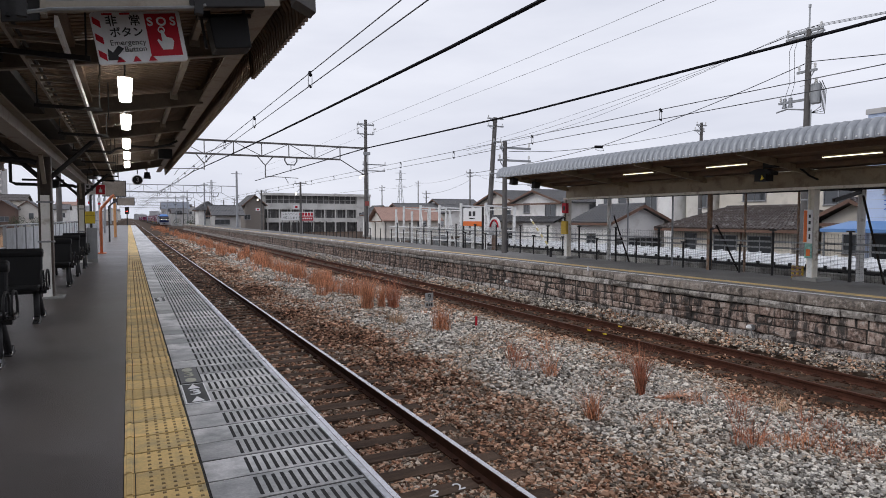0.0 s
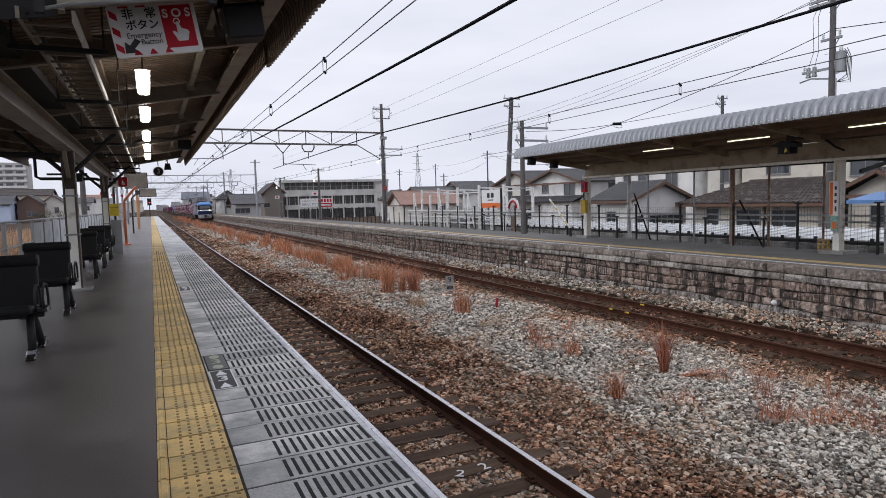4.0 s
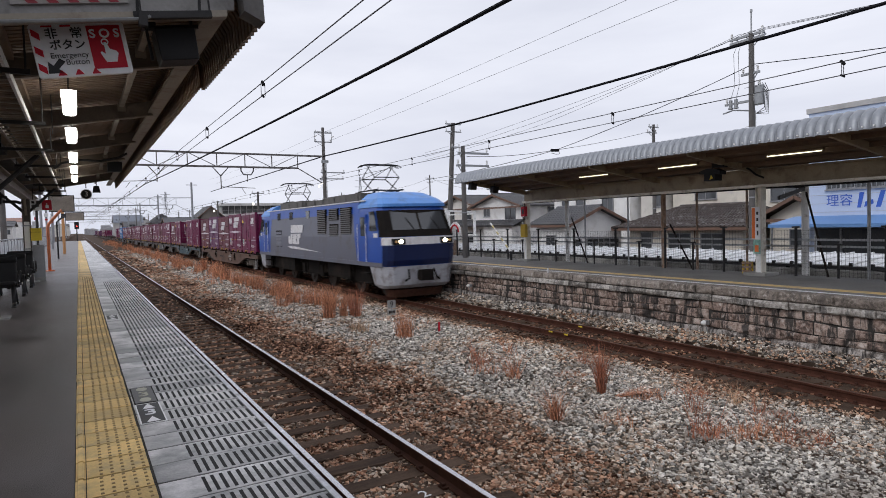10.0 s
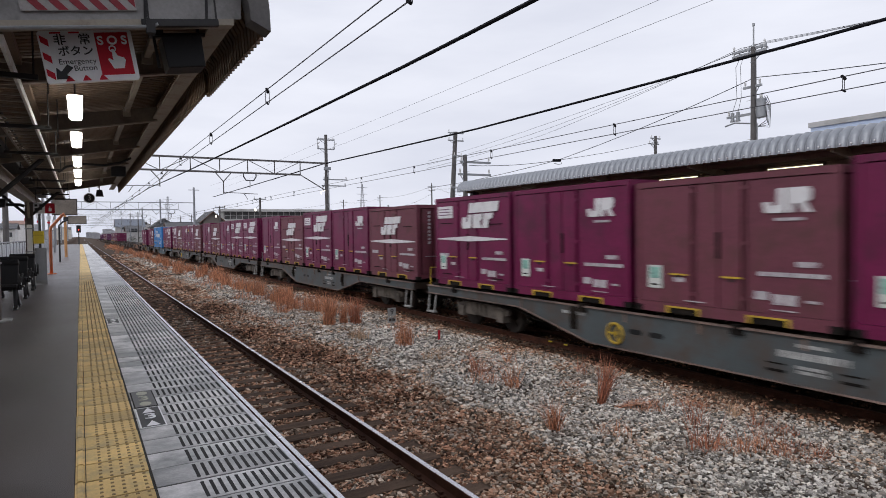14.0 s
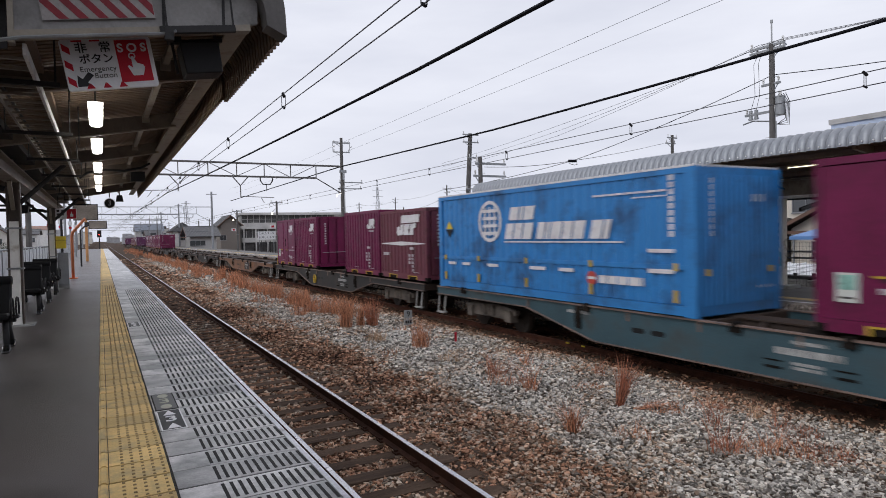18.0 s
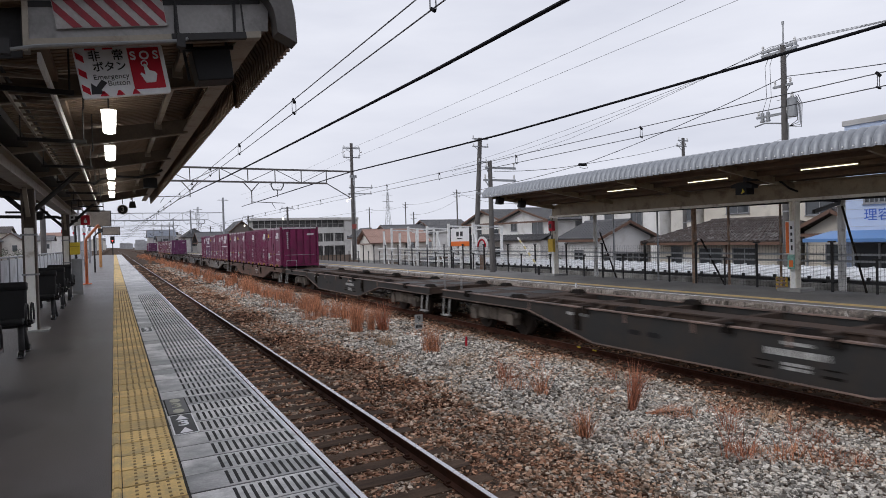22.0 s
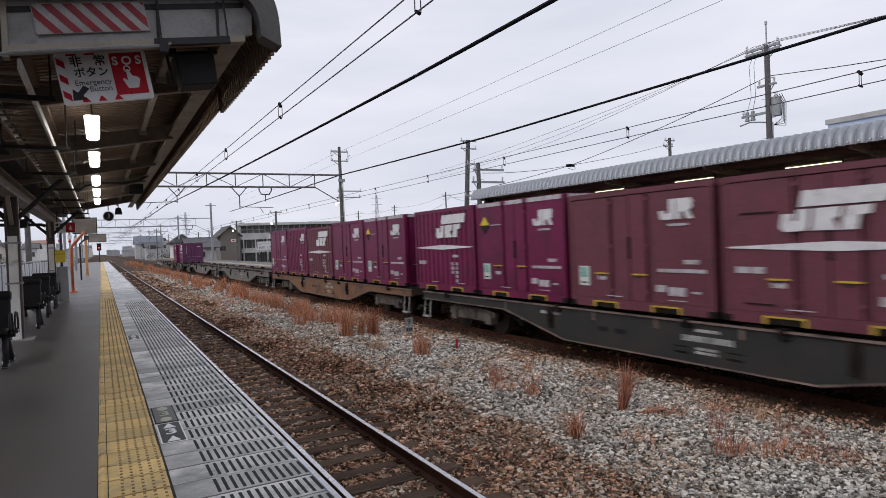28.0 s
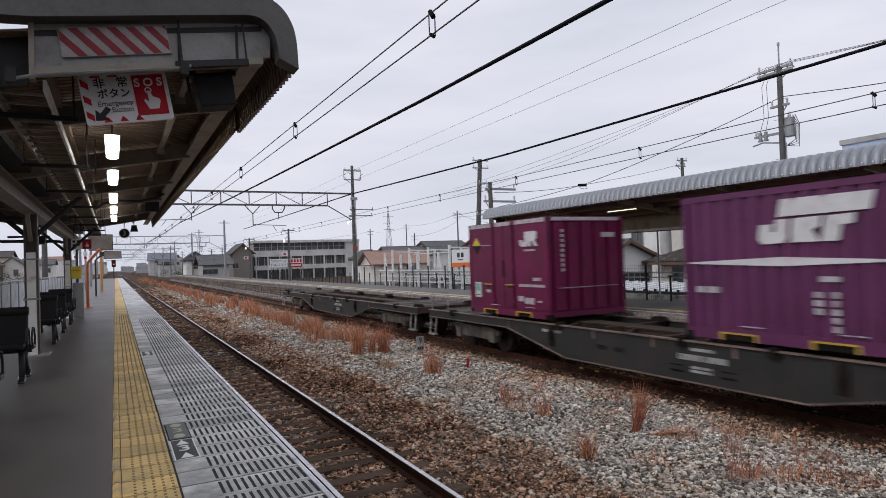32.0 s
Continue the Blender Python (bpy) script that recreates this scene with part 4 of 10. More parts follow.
PAINTS = {
    "brown": mat("wagon_brown_paint", (0.112, 0.055, 0.034), 0.6, vary=0.25, scale=1.2, bump=0.06, stain=(0.05, 0.035, 0.028), stain_amount=0.4),
    "orange": mat("wagon_ochre_paint", (0.235, 0.105, 0.046), 0.6, vary=0.3, scale=1.2, bump=0.06, stain=(0.085, 0.048, 0.032), stain_amount=0.5),
    "teal": mat("wagon_teal_paint", (0.040, 0.085, 0.106), 0.55, vary=0.3, scale=1.2, bump=0.06, stain=(0.05, 0.06, 0.06), stain_amount=0.35),
    "slate": mat("wagon_slate_paint", (0.070, 0.083, 0.088), 0.55, vary=0.2, scale=1.2, bump=0.06, stain=(0.075, 0.055, 0.045), stain_amount=0.5, stain_scale=1.6),
    "dark": mat("wagon_dark_grey_paint", (0.020, 0.020, 0.020), 0.65, vary=0.25, scale=1.2, bump=0.06, stain=(0.034, 0.026, 0.021), stain_amount=0.5, stain_scale=1.6),
    "pale": mat("wagon_pale_grey_paint", (0.155, 0.152, 0.145), 0.6, vary=0.2, scale=1.2, bump=0.06, stain=(0.15, 0.115, 0.09), stain_amount=0.55, stain_scale=1.6),
}
EDGE_WORN = mat("worn_sill_edge", (0.20, 0.135, 0.11), 0.7, vary=0.35, scale=2, bump=0.1, stain=(0.08, 0.065, 0.06), stain_amount=0.5, stain_scale=1.5)
WORN_LETTER = mat("worn_pale_lettering", (0.38, 0.38, 0.37), 0.6, vary=0.4, scale=5, bump=0, stain=(0.1, 0.1, 0.1), stain_amount=0.4, stain_scale=6)
DECKRUST = mat("rusty_wagon_deck", (0.072, 0.050, 0.040), 0.85, spec=0.15, vary=0.3, scale=1.5, bump=0.2, stain=(0.055, 0.045, 0.04), stain_amount=0.45)


def bars(m, x, y0, y1, z0, z1, rows, thick=0.006, gaps=0.0, seed=1):
    """Unreadable lettering: rows of short plain bars on the side at x."""
    r = random.Random(seed)
    h = (z1 - z0) / (rows * 1.5)
    for i in range(rows):
        z = z1 - (i + 0.2) * 1.5 * h
        y = y1
        while y > y0:
            w = min(r.uniform(0.10, 0.30), y - y0)
            m.box(x - thick, y - w, z - h, x, y, z)
            y -= w + 0.04 + gaps
    return m


def two_block_mark(m, x, y, z, s, thick=0.008):
    """A white mark of a plain hooked block and a notched block; y is its front end, s its height."""
    for poly in (((1.04, 1.0), (1.34, 1.0), (1.36, 0.32), (1.60, 0.29), (1.66, 0.45), (1.98, 0.45), (1.90, 0.05), (1.78, 0.0), (1.16, 0.0), (1.05, 0.14)),
                 ((0.96, 1.0), (0.12, 1.0), (-0.02, 0.84), (0.02, 0.50), (0.22, 0.40), (-0.04, 0.0), (0.30, 0.0), (0.50, 0.36), (0.68, 0.36), (0.68, 0.0), (0.96, 0.0))):
        m.prism([(y + u * s, z + v * s) for u, v in poly], "x", x - thick, x)
    return m


def wide_mark(m, x, y, z, s, thick=0.008):
    """A wide slanted white mark of plain blocks, split by a thin level gap; y is its front end."""
    for poly in (((-0.14, 0.62), (1.86, 0.60), (1.76, 1.0), (1.52, 1.0), (1.50, 0.94), (1.44, 1.0), (0.84, 1.0), (0.80, 0.93), (0.74, 1.0), (-0.24, 1.0)),
                 ((1.90, 0.54), (1.60, 0.54), (1.64, 0.12), (1.74, 0.0), (2.24, -0.02), (2.36, 0.10), (2.30, 0.44), (2.00, 0.44), (2.04, 0.26), (1.92, 0.26)),
                 ((1.50, 0.54), (0.86, 0.56), (0.90, 0.34), (1.06, 0.26), (0.92, 0.0), (1.56, 0.0)),
                 ((0.76, 0.55), (0.16, 0.57), (0.20, 0.36), (0.44, 0.34), (0.50, 0.0), (0.88, 0.0))):
        m.prism([(y + u * s, z + v * s) for u, v in poly], "x", x - thick, x)
    return m


def ribs(m, x, y0, y1, z0, z1, n, depth, face=1):
    """A side sheet with upright trapezoid ribs standing out of the plane x by depth."""
    p = (y1 - y0) / n
    pts = []
    for i in range(n):
        a = y0 + i * p
        pts += [(a, 0), (a + 0.2 * p, 0), (a + 0.32 * p, 1), (a + 0.75 * p, 1), (a + 0.87 * p, 0)]
    pts.append((y1, 0))
    vs = [(x - face * depth * d, y, z) for z in (z0, z1) for y, d in pts]
    k = len(pts)
    return m.add(vs, [(i, i + 1, k + i + 1, k + i) for i in range(k - 1)])


LABELS = {
    "A": "plum freight container with white top marks and a hazard diamond",
    "B": "plum freight container with a wide white mark and wing line",
    "C": "ribbed plum freight container with a small white mark",
    "D": "plum freight container with plain doors and a small white mark",
    "E": "ribbed plum freight container with a wide white mark",
}


def container(kind, paint):
    """A twelve-foot freight container; y = 0 is its leading end, the side towards the platform is at -x."""
    c = thing("freight_container", (0, 0, 0), LABELS[kind], "container", "containers on the train")
    low = 0.10 if paint is PLUM_OLD else 0.0      # the old type is lower
    w, L, h = BOX_W / 2, BOX_L, BOX_H - low
    ribbed = kind in "CE"
    core = Mesh().box(-w + 0.075, 0.075, 0.13, w - 0.06, L - 0.075, h - 0.02)
    if ribbed:
        ribs(core, -w + 0.050, 0.1, L - 0.1, 0.18, h - 0.1, 12, 0.044)
        ribs(core, w - 0.05, 0.1, L - 0.1, 0.18, h - 0.1, 12, 0.044, -1)
    body = part("body", core, paint, c)
    if not ribbed:
        for y0, y1 in ((0.10, 1.40), (1.53, 1.93), (1.96, 2.36), (2.49, L - 0.10)):
            part("side_panel", Mesh().prism([(y0, 0.19), (y1, 0.19), (y1, h - 0.12), (y0, h - 0.12)], "x", -w + 0.012, -w + 0.08), paint, body)
        for y in (1.465, 2.425):
            rod = Mesh().rod((-w + 0.012, y, 0.14), (-w + 0.012, y, h - 0.12), 0.017, n=6)
            for z in (0.35, 1.25, 2.15):
                rod.box(-w + 0.0, y - 0.045, z, -w + 0.075, y + 0.045, z + 0.06)
            part("lock_rod", rod, paint, body)
        for y in (1.50, 2.55):
            hd = part("door_handle", Mesh().box(-w - 0.022, y, 0.80 - low, -w + 0.012, y + 0.36, 0.828 - low), MARK_YELLOW, body)
            part("handle_catch", Mesh().box(-w - 0.016, y + 0.16, 0.74 - low, -w + 0.012, y + 0.22, 0.80 - low), DARK_STEEL, hd)
        part("centre_catch", Mesh().box(-w - 0.004, 1.91, 1.02, -w + 0.014, 1.98, 1.46), UNDER, body)
        for y0, y1, z in ((2.75, 3.35, 1.76), (0.35, 0.95, 1.70), (2.80, 3.30, 0.30), (0.30, 0.80, 0.28)):
            if kind == "B":
                part("rubbing_strip", Mesh().box(-w - 0.012, y0, z, -w + 0.012, y1, z + 0.022), UNDER, body)
    f = Mesh()
    for y in (0, L - 0.1):
        for sx in (-1, 1):
            f.box(min(sx * w, sx * (w - 0.1)), y, 0, max(sx * w, sx * (w - 0.1)), y + 0.1, h)
    for sx in (-1, 1):
        a, b = sorted((sx * w, sx * (w - 0.07)))
        f.box(a, 0.1, h - 0.1, b, L - 0.1, h)
        f.box(a, 0.1, 0.115, b, L - 0.1, 0.185)
        for y0, y1 in ((0.1, 0.72), (1.42, 2.30), (3.00, L - 0.1)):
            f.box(a, y0, 0.0, b, y1, 0.115)
    for y in (0, L - 0.07):
        f.box(-w + 0.1, y, h - 0.1, w - 0.1, y + 0.07, h).box(-w + 0.1, y, 0.04, w - 0.1, y + 0.07, 0.17)
    part("frame", f, paint, c)
    for y in (0.0, L - 0.15):
        for z in (0.0, h - 0.11):
            part("corner_casting", Mesh().box(-w - 0.004, y - 0.003, z - 0.002, -w + 0.15, y + 0.153, z + 0.112), UNDER if z == 0 else paint, c)
    for i in range(5):
        a = -w + 0.16 + i * 0.435
        part("end_panel", Mesh().box(a + 0.05, 0.012, 0.2, a + 0.36, 0.08, h - 0.13), paint, body)
    part("roof", Mesh().box(-w + 0.02, 0.02, h - 0.02, w - 0.02, L - 0.02, h + 0.004), paint, c)
    for y in (0.72, 2.30):
        g = part("fork_pocket", Mesh().box(-w - 0.006, y, 0.105, -w + 0.06, y + 0.70, 0.135).box(-w - 0.006, y, 0.0, -w + 0.06, y + 0.05, 0.105).box(-w - 0.006, y + 0.65, 0.0, -w + 0.06, y + 0.70, 0.105), MARK_YELLOW, c, "yellow-edged fork pocket")
        # A near-black block stands in for the shade inside the pocket.
        part("pocket_hollow", Mesh().box(-w + 0.02, y + 0.05, 0.004, w - 0.1, y + 0.65, 0.105), UNDER, g)
    d = Mesh()

    def plate(y0, y1, z0, z1):
        d.box(-w - 0.006, y0, z0, -w + 0.013, y1, z1)

    if kind == "A":
        for y0, y1 in ((0.08, 1.36), (1.56, 2.30), (2.52, L - 0.08)):
            d.box(-w - 0.006, y0, h - 0.115, -w, y1, h - 0.012)
        d.box(-w + 0.15, -0.006, h - 0.10, w - 0.15, 0, h - 0.012)
        part("hazard_mark", Mesh().prism([(3.30, 1.90), (3.09, 1.90), (3.30, 2.12), (3.51, 1.90)], "x", -w - 0.008, -w + 0.012), HAZ_YELLOW, c, "yellow upper half of a hazard diamond")
        part("hazard_mark", Mesh().prism([(3.30, 1.89), (3.51, 1.89), (3.30, 1.67), (3.09, 1.89)], "x", -w - 0.008, -w + 0.012), BLACK, c, "black lower half of a hazard diamond")
        plate(2.55, 3.05, 1.88, 1.905)
    if kind in "BE":
        part("company_mark", wide_mark(Mesh(), -w, *((1.25, 1.46, 0.60) if low and kind == "B" else (0.60, 1.62 - low, 0.68)), 0.02), DECAL, c, "wide slanted white mark")
        part("wing_line", Mesh().prism([(0.14, 1.31 - low), (1.85, 1.255 - low), (3.58, 1.31 - low), (3.58, 1.335 - low), (1.85, 1.40 - low), (0.14, 1.335 - low)], "x", -w - 0.010, -w + 0.012), DECAL, c, "white wing line")
        if kind == "B" and not low:
            part("data_panel", Mesh().box(-w - 0.008, 2.72, 1.92, -w + 0.012, 3.54, 2.26), DECAL, c, "white data panel")
            for i in range(3):
                part("data_line", Mesh().box(-w - 0.0095, 2.78 + 0.05 * i, 2.00 + i * 0.08, -w - 0.0075, 3.48, 2.025 + i * 0.08), PLUM_VIOLET, c)
        bars(d, -w + 0.006, 2.95, 3.45, 0.78, 0.94, 1, 0.014, seed=ord(kind) + 2)
    else:
        part("company_mark", two_block_mark(Mesh(), -w, 0.40, 1.80 - low * 0.5, 0.375, 0.02), DECAL, c, "small white mark")
        bars(d, -w + 0.006, 0.52, 0.95, 1.67 - low * 0.5, 1.74 - low * 0.5, 1, 0.014, -0.025, seed=3)
    if ribbed:
        for i in range(5):
            plate(0.98, 1.08, 0.28 + i * 0.125, 0.37 + i * 0.125)
            if i > 1:
                plate(1.22, 1.34, 0.28 + i * 0.125, 0.37 + i * 0.125)
        plate(0.95, 1.25, 1.02, 1.10)
    else:
        bars(d, -w + 0.006, 0.18, 1.22, 0.76, 0.86, 1, 0.014, -0.02, seed=ord(kind))
        plate(0.30, 0.62, 0.93, 1.01)
        plate(0.62, 0.98, 0.34, 0.50)
        plate(0.30, 0.48, 0.40, 0.44)
        plate(1.06, 1.28, 0.40, 0.53)
        plate(2.62, 2.84, 0.58, 0.66)
    plate(0.62, 1.0, 0.245, 0.262)
    plate(2.2, 2.6, 0.245, 0.262)
    # upright lettering and a small mark on the leading end
    for i in range(9):
        d.box(-w + 0.42, -0.008, 1.15 + i * 0.12, -w + 0.50, 0.012, 1.225 + i * 0.12)
    d.box(w - 0.72, -0.008, 1.98, w - 0.30, 0.012, 2.10)
    tagged(part("lettering", d, LETTERING, c, "white lettering and marks"), kind="stuff")
    if not ribbed and not (low and kind == "B"):
        card = part("card_holder", Mesh().box(-w - 0.012, 3.10, 0.44, -w + 0.012, 3.40, 0.86), SIGN_PALE, c, "pale destination card")
        part("card_print", Mesh().box(-w - 0.0135, 3.13, 0.62, -w - 0.0115, 3.37, 0.83), GREENISH, card, "green and blue print")
        part("card_print", Mesh().box(-w - 0.0135, 3.16, 0.49, -w - 0.0115, 3.34, 0.52), UNDER, card)
    part("end_rail", Mesh().tube([(-w + 0.3, 0.0, 0.75), (-w + 0.3, -0.06, 0.75), (w - 0.3, -0.06, 0.75), (w - 0.3, 0.0, 0.75)], 0.014, 5), GALV, c)
    return c


def blue_container():
    """A long blue container with ribbed sides and a drop-side along the foot."""
    DULL_RED_PAINT = mat("dull_red_mark", (0.45, 0.06, 0.04), 0.5, vary=0.1)
    BLUE = mat("blue_container_paint", (0.028, 0.205, 0.52), 0.45, vary=0.12, scale=1.2, bump=0.03, stain=(0.02, 0.07, 0.17), stain_amount=0.4, stain_scale=1.2)
    c = thing("long_container", (0, 0, 0), "long bright blue freight container with white marks", "container", "containers on the train")
    w, L, h = 1.23, 9.41, 2.74
    core = Mesh().box(-w + 0.05, 0.05, 0.1, w - 0.05, L - 0.05, h - 0.03)
    ribs(core, -w + 0.045, 0.25, L - 0.25, 0.95, h - 0.12, 30, 0.03)
    ribs(core, -w + 0.045, 0.25, L - 0.25, 0.22, 0.86, 30, 0.03)
    part("body", core, BLUE, c)
    f = Mesh()
    for y in (0, L - 0.2):
        for sx in (-1, 1):
            a, b = sorted((sx * w, sx * (w - 0.14)))
            f.box(a, y, 0, b, y + 0.2, h)
    for sx in (-1, 1):
        a, b = sorted((sx * w, sx * (w - 0.06)))
        f.box(a, 0.2, h - 0.12, b, L - 0.2, h).box(a, 0.2, 0.86, b, L - 0.2, 0.95).box(a, 0.2, 0.02, b, L - 0.2, 0.2)
    f.box(-w + 0.14, 0, 0.02, w - 0.14, 0.06, h)
    part("frame", f, BLUE, c)
    part("roof_edge", Mesh().box(-w - 0.004, 0.0, h - 0.02, w, L, h + 0.02), DECAL, c, "pale roof edge")
    d = Mesh()
    x = -w - 0.001
    ring = [(6.55 + 0.56 * math.cos(a * 0.3927), 1.92 + 0.56 * math.sin(a * 0.3927)) for a in range(16)]
    ring2 = [(6.55 + 0.47 * math.cos(a * 0.3927), 1.92 + 0.47 * math.sin(a * 0.3927)) for a in range(16)]
    for i in range(16):
        j = (i + 1) % 16
        d.prism([ring[i], ring[j], ring2[j], ring2[i]], "x", x - 0.008, x)
    for i in range(4):
        d.box(x - 0.008, 6.20, 1.56 + i * 0.2, x, 6.90, 1.64 + i * 0.2)
    for y in (6.32, 6.55, 6.78):
        d.box(x - 0.008, y - 0.03, 1.52, x, y + 0.03, 2.30)

    def slanted(y, wide, z0, z1):
        lean = (z1 - z0) * 0.28
        d.prism([(y, z0), (y - wide, z0), (y - wide - lean, z1), (y - lean, z1)], "x", x - 0.008, x)
        return y - wide

    y = 5.65
    for wide in (0.36, 0.12, 0.40):
        y = slanted(y, wide, 1.92, 2.25) - 0.06
    y = 5.85
    for wide in (0.31, 0.33, 0.36, 0, 0.27, 0.12, 0.37, 0.31, 0.35, 0, 0.33, 0.17):
        y = slanted(y, wide, 1.44, 1.84) - 0.055 if wide else y - 0.16
    d.box(x - 0.008, 1.69, 1.355, x, 5.87, 1.385)
    bars(d, x, 0.58, 2.55, 2.31, 2.37, 1, seed=3)
    bars(d, x, 0.58, 1.45, 2.22, 2.26, 1, seed=4)
    bars(d, x, 1.17, 2.40, 0.47, 0.72, 1, seed=5)
    for y, wide in ((0.43, 0.62), (3.2, 0.5), (4.2, 0.6), (6.2, 0.5), (7.6, 0.42), (8.4, 0.42)):
        d.box(x - 0.008, y, 1.17 if y < 0.5 else 0.70, x, y + wide, 1.24 if y < 0.5 else 0.78)
    d.box(x - 0.008, 0.43, 0.78, x, 1.05, 0.86)
    for i in range(9):
        d.box(x - 0.008, 0.44, 1.47 + i * 0.13, x, 0.54, 1.57 + i * 0.13)
        d.box(-w + 0.4, -0.008, 1.47 + i * 0.12, -w + 0.52, 0.0, 1.56 + i * 0.12)
    d.box(w - 0.9, -0.008, 2.10, w - 0.4, 0.0, 2.24)
    d.box(w - 0.75, -0.008, 0.45, w - 0.2, 0.0, 0.50)
    part("red_disc", Mesh().rod((x - 0.009, 2.62, 0.60), (x, 2.62, 0.60), 0.15, n=16), DULL_RED_PAINT, c, "red and white round mark")
    d.box(x - 0.011, 2.50, 0.57, x - 0.009, 2.74, 0.63)
    er = Mesh()
    for i in range(14):
        ex = -w + 0.2 + i * 0.148
        er.prism([(ex, 0.0), (ex + 0.1, 0.0), (ex + 0.075, -0.028), (ex + 0.025, -0.028)], "z", 0.2, h - 0.15)
    part("end_ribs", er, BLUE, c)
    for sx in (-1, 1):
        ea, eb = sorted((sx * w, sx * (w - 0.11)))
        part("end_post", Mesh().box(ea, -0.045, 0.0, eb, 0.0, h - 0.02), BLUE, c)
        part("end_lock", Mesh().box(sx * (w - 0.32) - 0.05, -0.06, 0.75, sx * (w - 0.32) + 0.05, -0.028, 0.87), MARK_YELLOW, c, "ochre lock plate")
    part("lettering", d, DECAL, c, "white marks and plain lettering bars")
    o = Mesh()
    for y in (0.35, 2.6, 4.9, 7.1, 8.95):
        o.box(-w - 0.03, y, 0.25, -w, y + 0.08, 0.48).box(-w - 0.03, y, 0.84, -w, y + 0.08, 0.98)
    part("drop_side_latch", o, MARK_YELLOW, c, "orange latches")
    part("hazard_mark", Mesh().prism([(8.75, 1.75), (8.95, 1.75), (8.75, 1.98), (8.55, 1.75)], "x", x - 0.008, x), HAZ_YELLOW, c)
    part("hazard_mark", Mesh().prism([(8.75, 1.73), (8.95, 1.73), (8.75, 1.50), (8.55, 1.73)], "x", x - 0.008, x), BLACK, c)
    return c


def tank_container():
    BEIGE = mat("beige_tank_cladding", (0.36, 0.275, 0.195), 0.45, 0.2, vary=0.25, scale=2, bump=0.04, stain=(0.13, 0.09, 0.065), stain_amount=0.45, stain_scale=1.8)
    UNDER_GREY = mat("dark_saddle_grey", (0.045, 0.042, 0.042), 0.7, vary=0.3, bump=0.1)
    BROWN = mat("brown_tank_end", (0.048, 0.024, 0.018), 0.5, vary=0.25, scale=2, bump=0.05)
    c = thing("tank_container", (0, 0, 0), "beige cylindrical tank container on a brown steel frame", "tank container", "containers on the train")
    r, z = 0.80, 1.22
    t = Mesh()
    n = 28
    prof = [(0.30, 0.0), (0.32, 0.35), (0.38, 0.62), (0.48, 0.74), (0.60, r), (3.15, r), (3.27, 0.74), (3.37, 0.62), (3.43, 0.35), (3.45, 0.0)]
    for y, rr in prof:
        for i in range(n):
            t.v.append((rr * math.cos(6.28318 * i / n), y, z + rr * math.sin(6.28318 * i / n)))
    for j in range(len(prof) - 1):
        for i in range(n):
            t.f.append((j * n + i, j * n + (i + 1) % n, (j + 1) * n + (i + 1) % n, (j + 1) * n + i))
    shell = part("tank_shell", t, BROWN, c, "brown steel tank ends", smooth=True)
    jk = Mesh()
    for y in (0.62, 3.12):
        for i in range(n):
            jk.v.append(((r + 0.03) * math.cos(6.28318 * i / n), y, z + (r + 0.03) * math.sin(6.28318 * i / n)))
    jk.f += [(i, (i + 1) % n, n + (i + 1) % n, n + i) for i in range(n) if not 14 < i < 27]
    part("cladding", jk, BEIGE, shell, "beige cladding over the tank", smooth=True)
    soot = Mesh()
    for i in range(4, 14):
        for y in (1.40 + 0.10 * math.sin(i * 2.3) + 0.02 * max(0, i - 7), 2.30 + 0.10 * math.sin(i * 1.7) - 0.03 * max(0, i - 7)):
            soot.v.append(((r + 0.034) * math.cos(6.28318 * i / n), y, z + (r + 0.034) * math.sin(6.28318 * i / n)))
    soot.f += [(2 * i, 2 * i + 1, 2 * i + 3, 2 * i + 2) for i in range(9)]
    part("spill_stain", soot, mat("black_spill", (0.035, 0.030, 0.028), 0.6, vary=0.4, scale=4, bump=0.05), c, "black spill below the manhole", smooth=True)
    for sx in (-0.75, 0.55):
        for sy in (0.75, 2.8):
            part("saddle", Mesh().box(sx, sy, 0.22, sx + 0.2, sy + 0.2, 0.84), UNDER_GREY, c, "dark grey steel saddle")
    part("base_frame", Mesh().box(-1.2, 0, 0.06, -1.05, BOX_L, 0.27).box(1.05, 0, 0.06, 1.2, BOX_L, 0.27).box(-1.05, 0, 0, 1.05, 0.16, 0.2).box(-1.05, BOX_L - 0.16, 0, 1.05, BOX_L, 0.2)
         .box(-1.05, 0.78, 0.04, 1.05, 0.95, 0.22).box(-1.05, 2.8, 0.04, 1.05, 2.98, 0.22), BROWN, c)
    letters = Mesh()
    for i, wide in enumerate((0.16, 0.13, 0.10, 0.15, 0.12)):
        y = 2.35 - i * 0.21
        letters.prism([(y, 1.36), (y - wide, 1.36), (y - wide - 0.08, 1.57), (y - 0.08, 1.57)], "x", -0.85, -0.72)
    letters.box(-0.835, 1.55, 1.05, -0.78, 2.15, 1.11)
    part("oval_mark", Mesh().prism([(1.87 + 0.72 * math.cos(a * 0.3927), 1.46 + 0.19 * math.sin(a * 0.3927)) for a in range(16)], "x", -0.845, -0.70), mat("dark_blue_mark", (0.045, 0.055, 0.14), 0.5, vary=0.2), c, "dark blue oval mark")
    part("lettering", letters, WORN_LETTER, c)
    part("manhole", Mesh().rod((0, 1.8, z + r), (0, 1.8, z + r + 0.14), 0.28, n=14).rod((0, 1.8, z + r + 0.14), (0, 1.8, z + r + 0.2), 0.22, n=14), GALV, c)
    part("walkway", Mesh().box(-0.35, 0.7, z + r + 0.02, -0.05, 3.0, z + r + 0.05), GALV, c)
    return c


